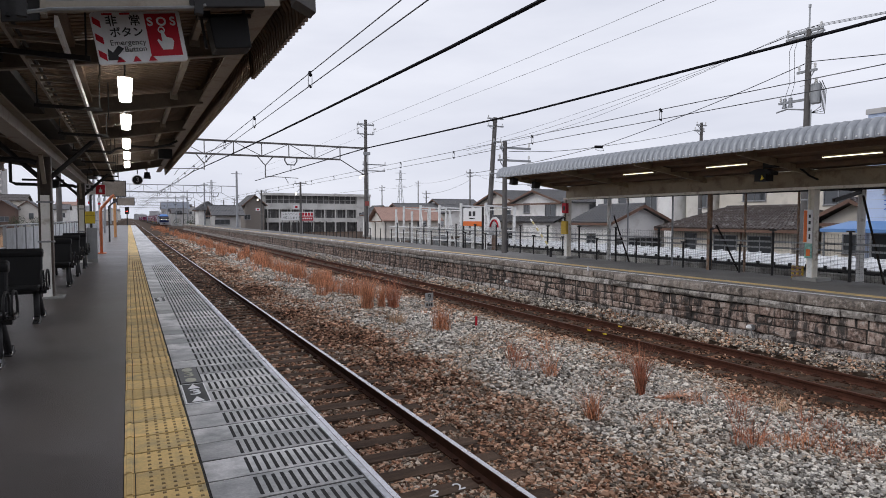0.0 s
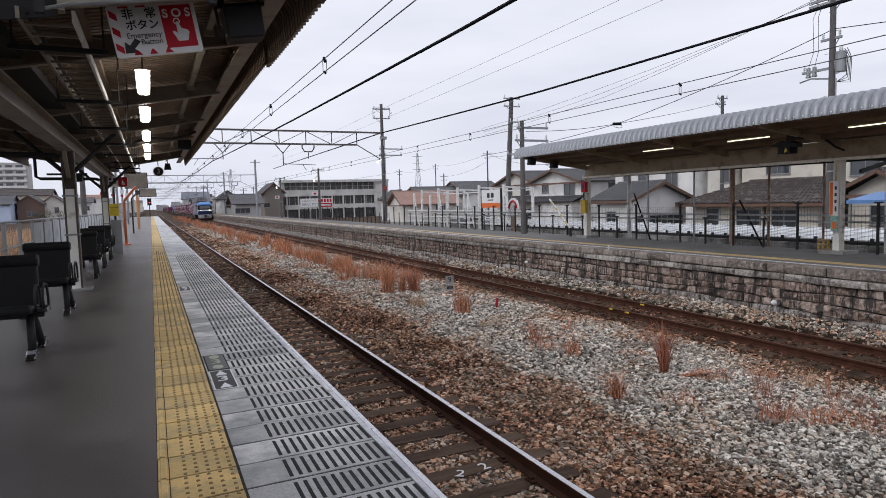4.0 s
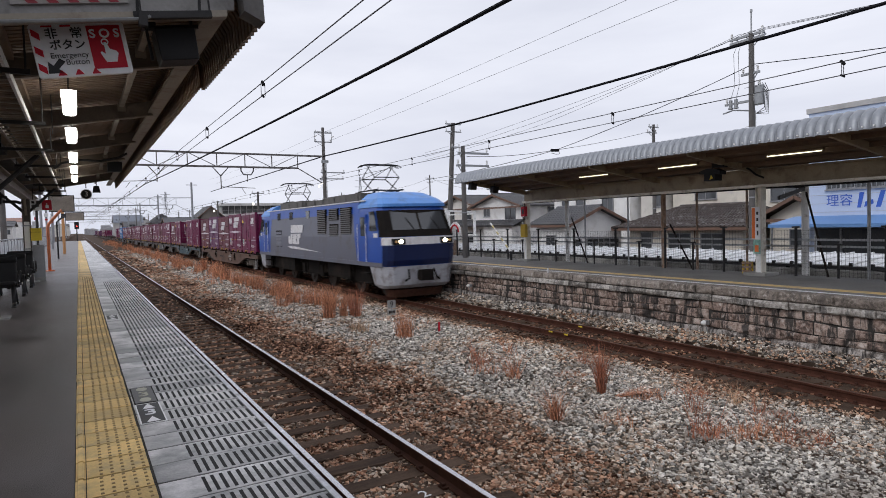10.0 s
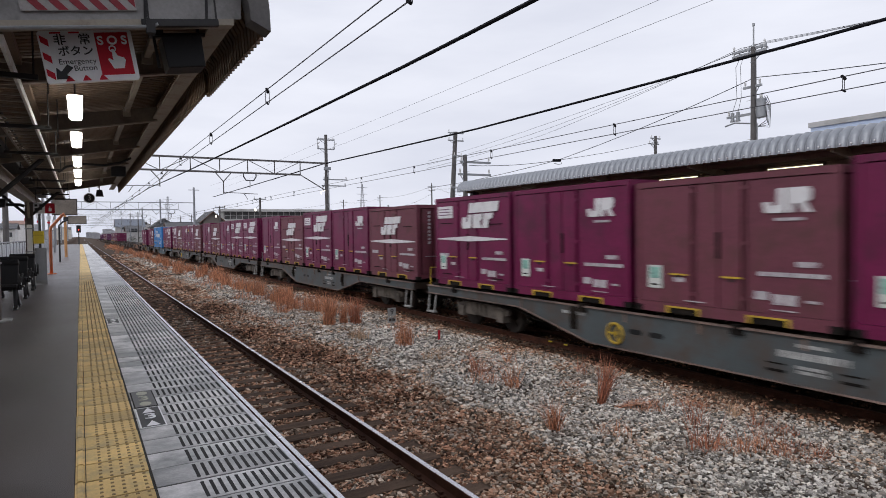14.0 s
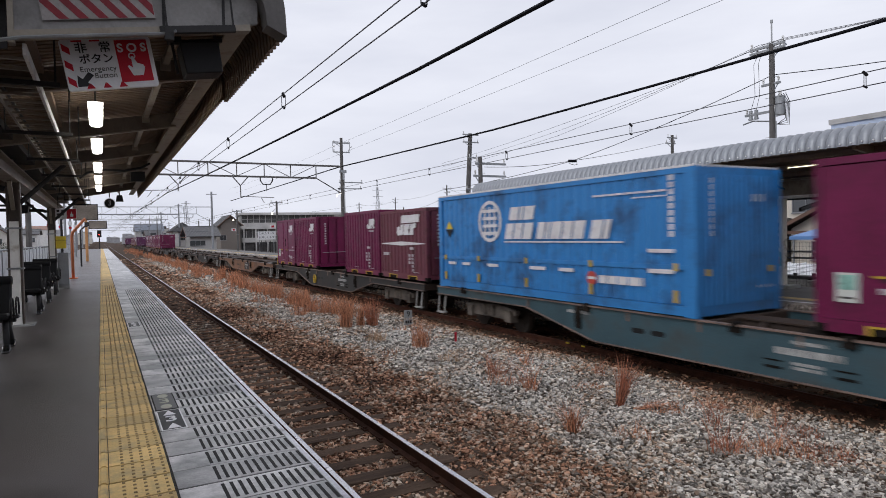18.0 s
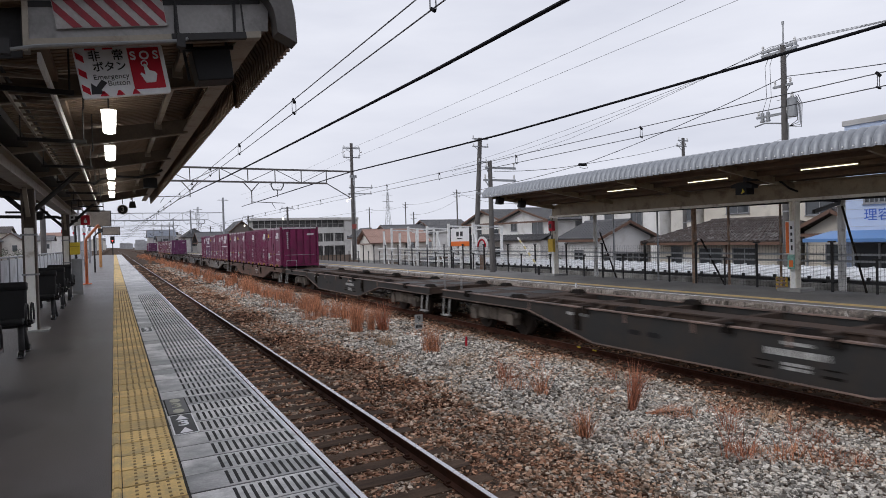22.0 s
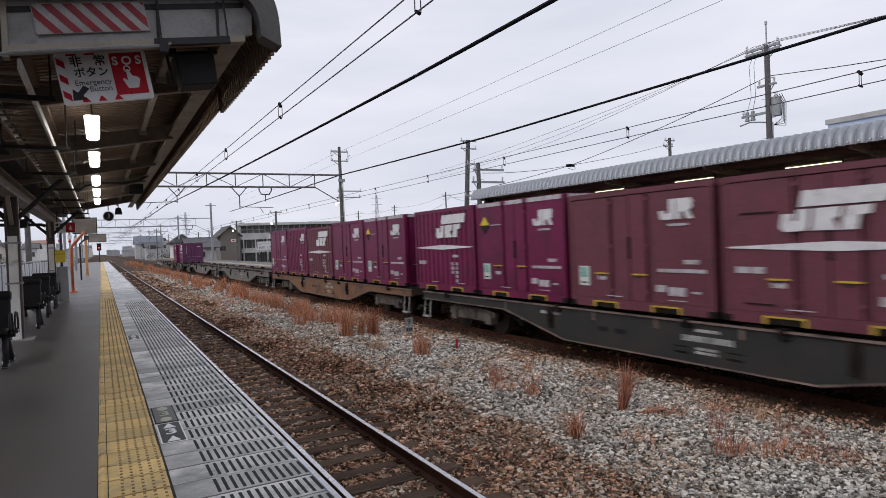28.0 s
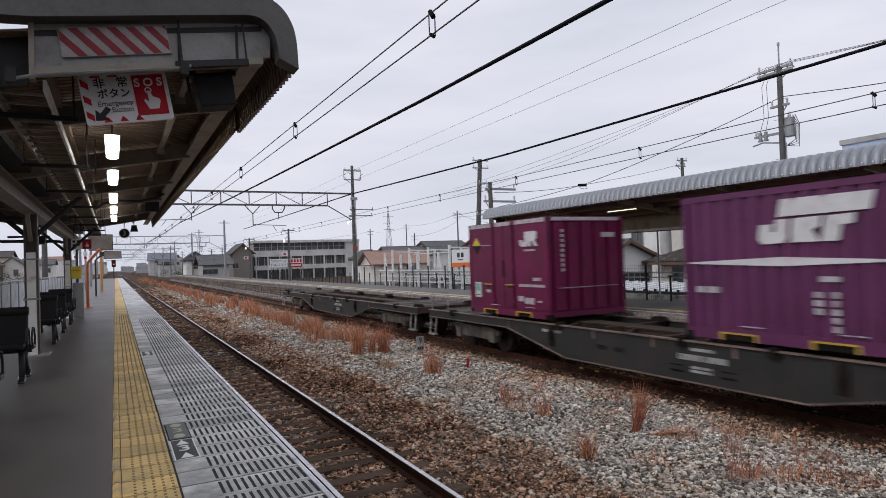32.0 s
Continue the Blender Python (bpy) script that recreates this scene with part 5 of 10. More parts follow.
def wheelset_mesh():
    m = Mesh()
    for s in (-1, 1):
        m.rod((s * 0.60, 0, 0), (s * 0.50, 0, 0), 0.42, n=20).rod((s * 0.50, 0, 0), (s * 0.47, 0, 0), 0.45, n=20)
        m.rod((s * 0.63, 0, 0), (s * 0.60, 0, 0), 0.12, n=10)
        for k in range(3):
            a = k * 2.094
            m.box(s * 0.615 - 0.008, 0.24 * math.cos(a) - 0.05, 0.24 * math.sin(a) - 0.05, s * 0.615 + 0.008, 0.24 * math.cos(a) + 0.05, 0.24 * math.sin(a) + 0.05)
    m.rod((-0.85, 0, 0), (0.85, 0, 0), 0.07, n=8)
    return m


WHEELSET = wheelset_mesh().data("wheelset", WHEEL)
WHEEL_R = 0.42
wheelsets = []


def add_wheelset(parent, y, z=0.42):
    """A wheelset that turns in its own place under a bogie."""
    w = new("wheelset", WHEELSET)
    w.parent = parent
    w.matrix_parent_inverse = pose(0, y, z)
    wheelsets.append(w)
    return w


def wagon(paint_name, handwheel=False, patched=False, late=False):
    """A flat container wagon with fish-bellied sills; y = 0 is its leading end, z = 0 the rail top."""
    paint = PAINTS[paint_name]
    w = thing("container_wagon", (0, 0, 0), {"brown": "brown", "orange": "ochre", "teal": "teal", "slate": "slate grey", "dark": "dark grey", "pale": "pale grey"}[paint_name]
              + " flat wagon with deep side sills", "wagon", "wagons of the train")
    L, T = 19.9, 1.05
    far = {"brown": 14.3, "orange": 13.6, "pale": 13.8}.get(paint_name, 12.9)   # where the deep belly ends
    near = L + 0.2 - far
    shift = 0.8 if late else 0.0
    for sx in (-1, 1):
        x0, x1 = (-1.22, -1.19) if sx < 0 else (1.19, 1.22)
        web = [(0.45, T - 0.20), (near - 2.4, T - 0.20), (near, T - 0.72), (far, T - 0.72), (far + 2.4, T - 0.20), (L, T - 0.20), (L, T), (0.45, T)]
        sill = part("side_sill", Mesh().prism(web, "x", x0, x1), paint, w)
        xa, xb = (x0 - 0.05, x1 + 0.04) if sx < 0 else (x0 - 0.04, x1 + 0.05)
        fl = Mesh().box(xa, 0.45, T, xb, L, T + 0.025)
        lo = web[:6]
        for (ya, za), (yb, zb) in zip(lo, lo[1:]):
            fl.add([(xa, ya, za - 0.02), (xb, ya, za - 0.02), (xb, yb, zb - 0.02), (xa, yb, zb - 0.02), (xa, ya, za), (xb, ya, za), (xb, yb, zb), (xa, yb, zb)],
                   [(0, 1, 2, 3), (4, 7, 6, 5), (0, 4, 5, 1), (1, 5, 6, 2), (2, 6, 7, 3), (3, 7, 4, 0)])
        part("flange", fl, EDGE_WORN, sill, "worn rusty sill edge")
        if sx < 0:
            d = Mesh()
            bars(d, x0, 7.80 + shift, 8.84 + shift, T - 0.36, T - 0.20, 1, 0.006, -0.02, seed=4)
            bars(d, x0, 8.05 + shift, 8.55 + shift, T - 0.17, T - 0.09, 1, 0.006, -0.02, seed=8)
            bars(d, x0, 8.10 + shift, 8.55 + shift, T - 0.56, T - 0.42, 2, 0.006, -0.02, seed=9)
            bars(d, x0, 13.05, 13.75, T - 0.20, T - 0.10, 1, 0.006, -0.02, seed=5)
            tagged(part("lettering", d, WORN_LETTER, sill, "worn pale lettering bars"), kind="stuff")
            if patched:
                part("repainted_panel", Mesh().box(x0 - 0.004, 7.35, T - 0.62, x0, 8.95, T - 0.10), PAINTS["dark"], sill, "grey repainted panel")
            # Black plates on the sill paint in the dark of the jack holes.
            for y in (11.0, 11.5):
                part("jack_hole", Mesh().prism([(y + 0.04, T - 0.40), (y + 0.30, T - 0.40), (y + 0.34, T - 0.35), (y + 0.30, T - 0.30), (y + 0.04, T - 0.30), (y, T - 0.35)], "x", x0 - 0.004, x0 + 0.002), BLACK, sill)
            for y in (6.6, 13.3):
                part("side_bracket", Mesh().box(x0 - 0.05, y, T - 0.50, x0, y + 0.16, T - 0.02).box(x0 - 0.09, y + 0.03, T - 0.36, x0 - 0.05, y + 0.13, T - 0.14), UNDER, sill)
            for y in (7.62, 8.72):
                part("card_clip", Mesh().box(x0 - 0.012, y + shift, T - 0.58, x0, y + 0.30 + shift, T - 0.54).box(x0 - 0.012, y + shift, T - 0.46, x0, y + 0.30 + shift, T - 0.44), UNDER, sill)
    part("centre_sill", Mesh().box(-0.22, 0.5, T - 0.42, -0.17, L - 0.1, T - 0.02).box(0.17, 0.5, T - 0.42, 0.22, L - 0.1, T - 0.02).box(-0.26, 0.5, T - 0.03, 0.26, L - 0.1, T), DECKRUST, w)
    for y in [0.5, 4.3, 4.7, 6.3, 8.15, 10.1, 12.05, 13.9, 15.4, 15.8, 19.75]:
        part("cross_member", Mesh().box(-1.19, y, T - 0.2, 1.19, y + 0.12, T + 0.005), DECKRUST, w)
    part("end_deck", Mesh().box(-1.18, 0.62, T - 0.03, 1.18, 4.25, T + 0.012), DECKRUST, w, "rust-brown steel deck plate")
    part("end_deck", Mesh().box(-1.18, 15.9, T - 0.03, 1.18, 19.7, T + 0.012), DECKRUST, w, "rust-brown steel deck plate")
    # Black plates on the closed deck imitate the shade in its openings.
    for y in (1.15, 2.75, 16.5, 18.1):
        for x in (-0.98, 0.18):
            part("deck_opening", Mesh().box(x, y, T + 0.008, x + 0.8, y + 0.95, T + 0.016), BLACK, w)
    lock = Mesh().add([(-0.16, -0.2, 0), (0.16, -0.2, 0), (0.16, 0.2, 0), (-0.16, 0.2, 0), (-0.09, -0.13, 0.1), (0.09, -0.13, 0.1), (0.09, 0.13, 0.1), (-0.09, 0.13, 0.1)],
                      [(4, 5, 6, 7), (0, 1, 5, 4), (1, 2, 6, 5), (2, 3, 7, 6), (3, 0, 4, 7)]).data("container_lock", UNDER)
    for i in range(6):
        for sx in (-1, 1):
            o = new("container_lock", lock)
            o.parent = w
            o.matrix_basis = pose(sx * 1.02, min(max(0.5 + 3.88 * i, 0.75), 19.6), T + 0.012)
    for y in (5.0, 8.4, 10.2, 11.9, 15.2):
        part("stiffener", Mesh().box(-1.245, y, T - 0.19, -1.215, y + 0.05, T - 0.02), EDGE_WORN, w)
    for y in (2.2, 7.6, 9.4, 13.0, 18.2):
        part("tie_bracket", Mesh().box(-1.28, y, T - 0.10, -1.22, y + 0.22, T - 0.02).box(-1.30, y + 0.05, T - 0.02, -1.10, y + 0.17, T + 0.07), UNDER, w)
    for y in (5.4, 7.2, 9.1, 11.1, 13.0, 14.6):
        part("deck_stay", Mesh().bar((-1.15, y, T - 0.05), (-0.25, y + 0.55, T - 0.05), 0.06, 0.06), DECKRUST, w)
    part("brake_pipe", Mesh().tube([(-1.12, 0.6, T - 0.28), (-1.12, 4.4, T - 0.28), (-1.0, 5.0, T - 0.5), (-1.0, 15.0, T - 0.5), (-1.12, 15.6, T - 0.28), (-1.12, 19.6, T - 0.28)], 0.025, 5), UNDER, w)
    for yb in (3.0, 17.35):
        b = Mesh()
        for sx in (-1, 1):
            b.prism([(yb - 1.25, 0.52), (yb - 0.75, 0.36), (yb + 0.75, 0.36), (yb + 1.25, 0.52), (yb + 1.25, 0.64), (yb + 0.45, 0.74), (yb - 0.45, 0.74), (yb - 1.25, 0.64)], "x", sx * 0.92 - 0.06, sx * 0.92 + 0.06)
            for yy in (yb - 0.95, yb + 0.95):
                b.box(sx * 0.92 - 0.12, yy - 0.14, 0.30, sx * 0.92 + 0.12, yy + 0.14, 0.60)
            for yy in (yb - 0.2, yb, yb + 0.2):
                b.rod((sx * 0.98, yy, 0.40), (sx * 0.98, yy, 0.70), 0.075, n=8)
        b.box(-0.85, yb - 0.18, 0.50, 0.85, yb + 0.18, 0.78)
        bog = part("bogie", b, BOGIE, w, "grimy two-axle bogie")
        for dy in (-0.95, 0.95):
            add_wheelset(bog, yb + dy)
    part("coupler", Mesh().box(-0.11, -0.22, 0.62, 0.11, 0.6, 0.86).box(-0.2, -0.22, 0.60, 0.2, 0.04, 0.90), UNDER, w)
    part("coupler", Mesh().box(-0.11, 19.7, 0.62, 0.11, 20.15, 0.86).box(-0.2, 19.95, 0.60, 0.2, 20.2, 0.90), UNDER, w)
    for y in (0.62, 19.45):
        part("step", Mesh().bar((-1.2, y, 0.8), (-1.26, y, 0.28), 0.05, 0.03).bar((-1.2, y + 0.38, 0.8), (-1.26, y + 0.38, 0.28), 0.05, 0.03).box(-1.32, y - 0.02, 0.26, -1.18, y + 0.40, 0.30), STEP_PAINT, w, "worn white-painted shunter's step")
    part("hand_rail", Mesh().tube([(-1.15, 19.85, T), (-1.15, 19.85, T + 0.55), (-0.55, 19.85, T + 0.55), (-0.55, 19.85, T)], 0.018, 6), MARK_YELLOW if handwheel else GALV, w)
    part("air_tank", Mesh().rod((-0.75, 8.0, 0.52), (-0.75, 9.6, 0.52), 0.17, n=12), UNDER, w)
    part("air_tank", Mesh().rod((0.5, 11, 0.5), (0.5, 12.2, 0.5), 0.15, n=12), UNDER, w)
    part("brake_gear", Mesh().box(-0.6, 10.6, 0.35, -0.2, 11.2, 0.7).rod((0.3, 4.6, 0.5), (0.3, 15.6, 0.5), 0.025, n=5).rod((-0.35, 4.6, 0.46), (-0.35, 15.6, 0.46), 0.03, n=5), UNDER, w)
    if handwheel:
        hw = Mesh().tube([(-1.27, 12.15 + 0.2 * math.cos(a * 0.4488), 0.62 + 0.2 * math.sin(a * 0.4488)) for a in range(15)], 0.025, 6)
        for a in range(3):
            hw.bar((-1.27, 12.15, 0.62), (-1.27, 12.15 + 0.2 * math.cos(a * 2.09), 0.62 + 0.2 * math.sin(a * 2.09)), 0.03, 0.02, (1, 0, 0))
        part("hand_brake_wheel", hw.rod((-1.28, 12.15, 0.62), (-1.19, 12.15, 0.62), 0.05, n=8), MARK_YELLOW, w, "yellow hand brake wheel")
    return w


# what each wagon carries, from its leading end: kind and paint for each of five places, or None
O, V, N = PLUM_OLD, PLUM_VIOLET, PLUM
TRAIN = [
    ("brown", False, [("A", N), ("B", N), ("B", O), ("B", V), ("B", O)]),
    ("teal", False, [("C", N), ("A", N), "tank", ("A", N), ("B", O)]),
    ("slate", True, [("B", N), ("D", N), ("D", O), ("D", N), ("B", N)]),
    ("slate", False, [("B", O), ("D", N), ("B", N), ("B", O), ("D", N)]),
    ("slate", False, [("B", N), ("B", N), ("D", N), ("B", O), ("D", N)]),
    ("slate", True, [("B", O), ("A", N), ("D", N), ("B", O), ("B", N)]),
    ("teal", False, [("B", N), ("D", N), None, "blue", None]),
    ("dark", True, [("E", O), ("C", N), None, ("C", N), ("D", N)]),
    ("orange", False, [None] * 5),
    ("dark", False, [None] * 5),
    ("dark", False, [None] * 5),
    ("dark", False, [None] * 5),
    ("brown", False, [("A", N), ("C", N), ("C", N), ("A", N), ("A", N)]),
    ("pale", False, [("B", N), ("D", N), ("A", N), ("B", V), ("C", N)]),
    ("slate", False, [None] * 5),
    ("dark", False, [None] * 5),
    ("dark", False, [("B", V), ("B", O), ("D", O), ("A", N), ("E", N)]),
    ("orange", False, [("A", N), ("D", N), ("E", O), ("C", N), ("D", N)]),
    ("pale", False, [None] * 5),
    ("pale", False, [None] * 5),
    ("dark", False, [None, ("E", V), None, ("A", N), None]),
    ("dark", False, [None] * 5),
]
SET_BACK = {0: 0.1, 2: -0.36, 3: -0.36, 4: -0.36, 5: -0.40, 6: 0.08, 7: -0.33, 12: 0.12, 16: 0.62, 17: 0.22, 20: 1.28}   # how far the load stands back on its wagon
first = {}


def again(key, build, x, y, z):
    """The first of a kind is built, the rest are copies of it."""
    if key in first:
        ob = copy_thing(first[key], pose(0, 0, 0))
        wheelsets.extend(o for o in ob.children_recursive if o.name.startswith("wheelset"))
    else:
        ob = first[key] = build()
    return rides(ob, x, y, z)


for k, (paint_name, wheel, loads) in enumerate(TRAIN):
    y = FIRST_WAGON + PITCH * k
    patched = paint_name == "orange" and loads[0] is None
    again((paint_name, wheel, patched, k > 15), lambda: wagon(paint_name, wheel, patched, k > 15), T2, y - 0.55, R2)
    for s, load in enumerate(loads):
        ys = y + 3.87 * s + SET_BACK.get(k, 0.0)
        if load == "tank":
            again("tank", tank_container, T2, ys, FLOOR - 0.07)
        elif load == "blue":
            again("blue", blue_container, T2, y + 19.18 - 9.41, FLOOR - 0.08)
        elif load:
            kind, paint = load
            again((kind, paint.name), lambda: container(kind, paint), T2, ys, FLOOR)


def loft(levels):
    """A closed skin through level outlines, each a list of points of equal count."""
    m = Mesh()
    n = len(levels[0])
    for lv in levels:
        m.v += lv
    for j in range(len(levels) - 1):
        for i in range(n):
            m.f.append((j * n + i, j * n + (i + 1) % n, (j + 1) * n + (i + 1) % n, (j + 1) * n + i))
    m.f += [tuple(range(n - 1, -1, -1)), tuple(range((len(levels) - 1) * n, len(levels) * n))]
    return m


def cab_level(z, w, fy, back=2.55, grow=0.0):
    w, fy = w + grow, fy - grow
    return [(-w, back, z), (-w, fy + 0.34, z), (-w + 0.10, fy + 0.12, z), (-w + 0.30, fy + 0.03, z), (0, fy, z), (w - 0.30, fy + 0.03, z), (w - 0.10, fy + 0.12, z), (w, fy + 0.34, z), (w, back, z)]


HOUSING = glow("amber_lamp_glass", (0.6, 0.36, 0.15), 0.15)
SLAT = mat("dark_louvre_slat", (0.085, 0.080, 0.082), 0.6, vary=0.2)


def locomotive():
    l = thing("locomotive", (0, 0, 0), "blue and grey electric freight locomotive with lit headlights", "locomotive")
    L = 17.5
    shape = [(0.95, 1.40, 0.16), (1.22, 1.41, 0.06), (1.80, 1.41, 0.0), (2.10, 1.41, 0.03), (3.02, 1.34, 0.52), (3.12, 1.32, 0.56)]
    for end in (0, 1):
        turn = Matrix.Identity(4) if end == 0 else pose(0, L, 0, 0, 0, 180)
        cab = part("cab", loft([cab_level(z, w, fy) for z, w, fy in shape]), LOCO_BLUE, l, "bright blue cab")
        cab.matrix_basis = turn
        roof = loft([cab_level(3.12, 1.36, 0.46), cab_level(3.22, 1.34, 0.46), cab_level(3.42, 1.22, 0.80), cab_level(3.62, 0.95, 1.30), cab_level(3.68, 0.7, 1.7)])
        part("cab_roof", roof, LOCO_SKY, cab, "pale blue cab roof")
        part("front_panel", loft([cab_level(0.97, 1.402, 0.15, 0.42, 0.006), cab_level(1.20, 1.41, 0.065, 0.36, 0.006), cab_level(1.83, 1.41, 0.0, 0.36, 0.006)]), LOCO_NAVY, cab, "dark blue front panel")
        part("white_band", loft([cab_level(1.84, 1.41, 0.0, 0.42, 0.008), cab_level(2.10, 1.41, 0.03, 0.42, 0.008)]), DECAL, cab, "white front band")
        part("window_band", loft([cab_level(2.11, 1.41, 0.035, 0.62, 0.006), cab_level(2.34, 1.395, 0.15, 0.66, 0.006)]), UNDER, cab, "black strip under the windscreen")
        ws = Mesh()
        for s in (-1, 1):
            ws.add([(s * 0.04, 0.135, 2.34), (s * 1.08, 0.165, 2.34), (s * 1.02, 0.51, 2.97), (s * 0.04, 0.485, 2.97), (s * 0.04, 0.16, 2.34), (s * 1.08, 0.19, 2.34), (s * 1.02, 0.53, 2.97), (s * 0.04, 0.51, 2.97)],
                   [(0, 1, 2, 3), (7, 6, 5, 4), (0, 4, 5, 1), (1, 5, 6, 2), (2, 6, 7, 3), (3, 7, 4, 0)])
        part("windscreen", ws, SCREEN, cab)
        fr = loft([cab_level(2.34, 1.395, 0.16, 0.70, 0.004), cab_level(3.00, 1.345, 0.50, 0.95, 0.004)])
        part("screen_surround", fr, UNDER, cab, "black windscreen surround")
        wp = Mesh()
        for s in (-0.25, 0.75):
            wp.bar((s, 0.12, 2.32), (s - 0.25, 0.34, 2.75), 0.02, 0.02)
        part("wiper", wp, UNDER, cab)
        for s in (-1, 1):
            part("headlight_box", Mesh().box(s * 0.95 - 0.24, -0.035, 1.86, s * 0.95 + 0.24, 0.15, 2.05), BLACK, cab, "dark headlight recess")
            part("headlight", Mesh().rod((s * 0.88, -0.048, 1.955), (s * 0.88, -0.03, 1.955), 0.075, n=14), HEADLIGHT if end == 0 else GLASS, cab, "lit round headlight" if end == 0 else "")
            part("tail_lamp", Mesh().rod((s * 1.06, -0.045, 1.955), (s * 1.06, -0.03, 1.955), 0.045, n=12), HOUSING, cab)
        sk = loft([cab_level(0.34, 1.24, 0.36, 1.1), cab_level(0.44, 1.32, 0.20, 1.3), cab_level(0.95, 1.40, 0.17, 1.5)])
        part("skirt", sk, LOCO_PALE, cab, "pale grey front skirt")
        part("plough", loft([cab_level(0.12, 1.05, 0.36, 0.9), cab_level(0.36, 1.10, 0.30, 0.9)]), RUST, cab, "rusty rail guard")
        part("coupler", Mesh().box(-0.16, -0.25, 0.68, 0.16, 0.3, 0.96).box(-0.24, -0.28, 0.66, 0.24, -0.02, 1.0), UNDER, cab)
        for s in (-1, 1):
            part("brake_hose", Mesh().tube([(s * 0.5, 0.18, 0.85), (s * 0.55, 0.05, 0.62), (s * 0.7, 0.1, 0.55)], 0.03), UNDER, cab)
        for s in (-1, 1):
            part("cab_side_window", Mesh().prism([(0.78, 2.32), (1.42, 2.32), (1.42, 2.98), (1.02, 2.98)], "x", *sorted((s * 1.385, s * 1.412))), GLASS, cab)
            dr = part("cab_door", Mesh().box(*sorted((s * 1.39, s * 1.418))[:1], 1.72, 1.0, sorted((s * 1.39, s * 1.418))[1], 2.32, 2.9), LOCO_BLUE, cab)
            part("door_window", Mesh().box(*sorted((s * 1.40, s * 1.424))[:1], 1.82, 2.15, sorted((s * 1.40, s * 1.424))[1], 2.22, 2.8), GLASS, dr)
            for y in (1.64, 2.40):
                part("hand_rail", Mesh().tube([(s * 1.41, y, 1.1), (s * 1.47, y, 1.12), (s * 1.47, y, 2.55), (s * 1.41, y, 2.57)], 0.014, 5), DECAL, dr)
            for z in (0.42, 0.70):
                part("step", Mesh().box(min(s * 1.2, s * 1.42), 1.72, z, max(s * 1.2, s * 1.42), 2.3, z + 0.04), UNDER, cab)
            part("number_plate", Mesh().box(*sorted((s * 1.41, s * 1.422))[:1], 0.72, 2.10, sorted((s * 1.41, s * 1.422))[1], 1.05, 2.24), DECAL, cab)
    body = part("body", Mesh().prism([(-1.40, 0.95), (1.40, 0.95), (1.41, 2.1), (1.34, 3.02), (1.31, 3.36), (1.15, 3.42), (-1.15, 3.42), (-1.31, 3.36), (-1.34, 3.02), (-1.41, 2.1)], "y", 2.5, L - 2.5), LOCO_GREY, l, "grey body sides")
    part("side_stripe", Mesh().add([(-1.352, 2.5, 2.95), (-1.352, L - 2.5, 2.95), (-1.318, L - 2.5, 3.34), (-1.318, 2.5, 3.34), (-1.33, 2.5, 2.95), (-1.33, L - 2.5, 2.95), (-1.30, L - 2.5, 3.34), (-1.30, 2.5, 3.34)],
                                  [(0, 1, 2, 3), (0, 4, 5, 1), (1, 5, 6, 2), (2, 6, 7, 3), (3, 7, 4, 0)]), LOCO_BLUE, body, "blue upper stripe")
    part("roof_line", Mesh().box(-1.345, 2.0, 3.36, -1.26, L - 2.0, 3.40), DECAL, body, "white gutter line")
    part("sole_stripe", Mesh().box(-1.425, 0.4, 0.93, -1.40, L - 0.4, 1.10).box(1.40, 0.4, 0.93, 1.425, L - 0.4, 1.10), LOCO_GREY, body)
    for y0, y1, z0, z1 in ((3.15, 4.25, 2.2, 3.2), (4.55, 5.55, 2.75, 3.2), (4.55, 5.55, 2.1, 2.6), (5.95, 7.0, 2.2, 3.2), (12.6, 13.6, 1.50, 2.38)):
        g = part("louvre", Mesh().box(-1.405, y0, z0, -1.33, y1, z1), UNDER, body, "dark air intake louvre")
        for i in range(int((z1 - z0) / 0.075)):
            z = z0 + 0.03 + i * 0.075
            part("slat", Mesh().add([(-1.43, y0 + 0.03, z), (-1.43, y1 - 0.03, z), (-1.40, y1 - 0.03, z + 0.045), (-1.40, y0 + 0.03, z + 0.045), (-1.422, y0 + 0.03, z - 0.01), (-1.422, y1 - 0.03, z - 0.01)],
                                    [(0, 1, 2, 3), (0, 4, 5, 1)]), LOCO_GREY if y0 > 12 else SLAT, g)
    for y in (8.2, 10.75, 12.9):
        part("body_window", Mesh().box(-1.365, y, 2.88, -1.32, y + 0.5, 3.22), GLASS, body)
    part("company_mark", wide_mark(Mesh(), -1.405, 9.25, 1.72, 0.90, 0.014), DECAL, body, "large slanted white mark")
    for y0, y1, y2 in ((2.45, 2.62, 3.00), (L - 2.45, L - 2.62, L - 3.00)):
        for sx in (-1, 1):
            part("blue_flank", Mesh().add([(sx * 1.4085, y0, 1.10), (sx * 1.4085, y1, 1.10), (sx * 1.4165, y1 + (y2 - y1) * 0.55, 2.1), (sx * 1.353, y2, 2.95), (sx * 1.353, y0, 2.95), (sx * 1.4165, y0, 2.1)], [(0, 1, 2, 5), (5, 2, 3, 4)]), LOCO_BLUE, body, "slanted blue field beside the cab")
    part("white_wing", Mesh().prism([(6.7, 1.36), (11.1, 1.46), (11.5, 1.58), (10.3, 1.58)], "x", -1.416, -1.405), DECAL, body, "white wing stripe")
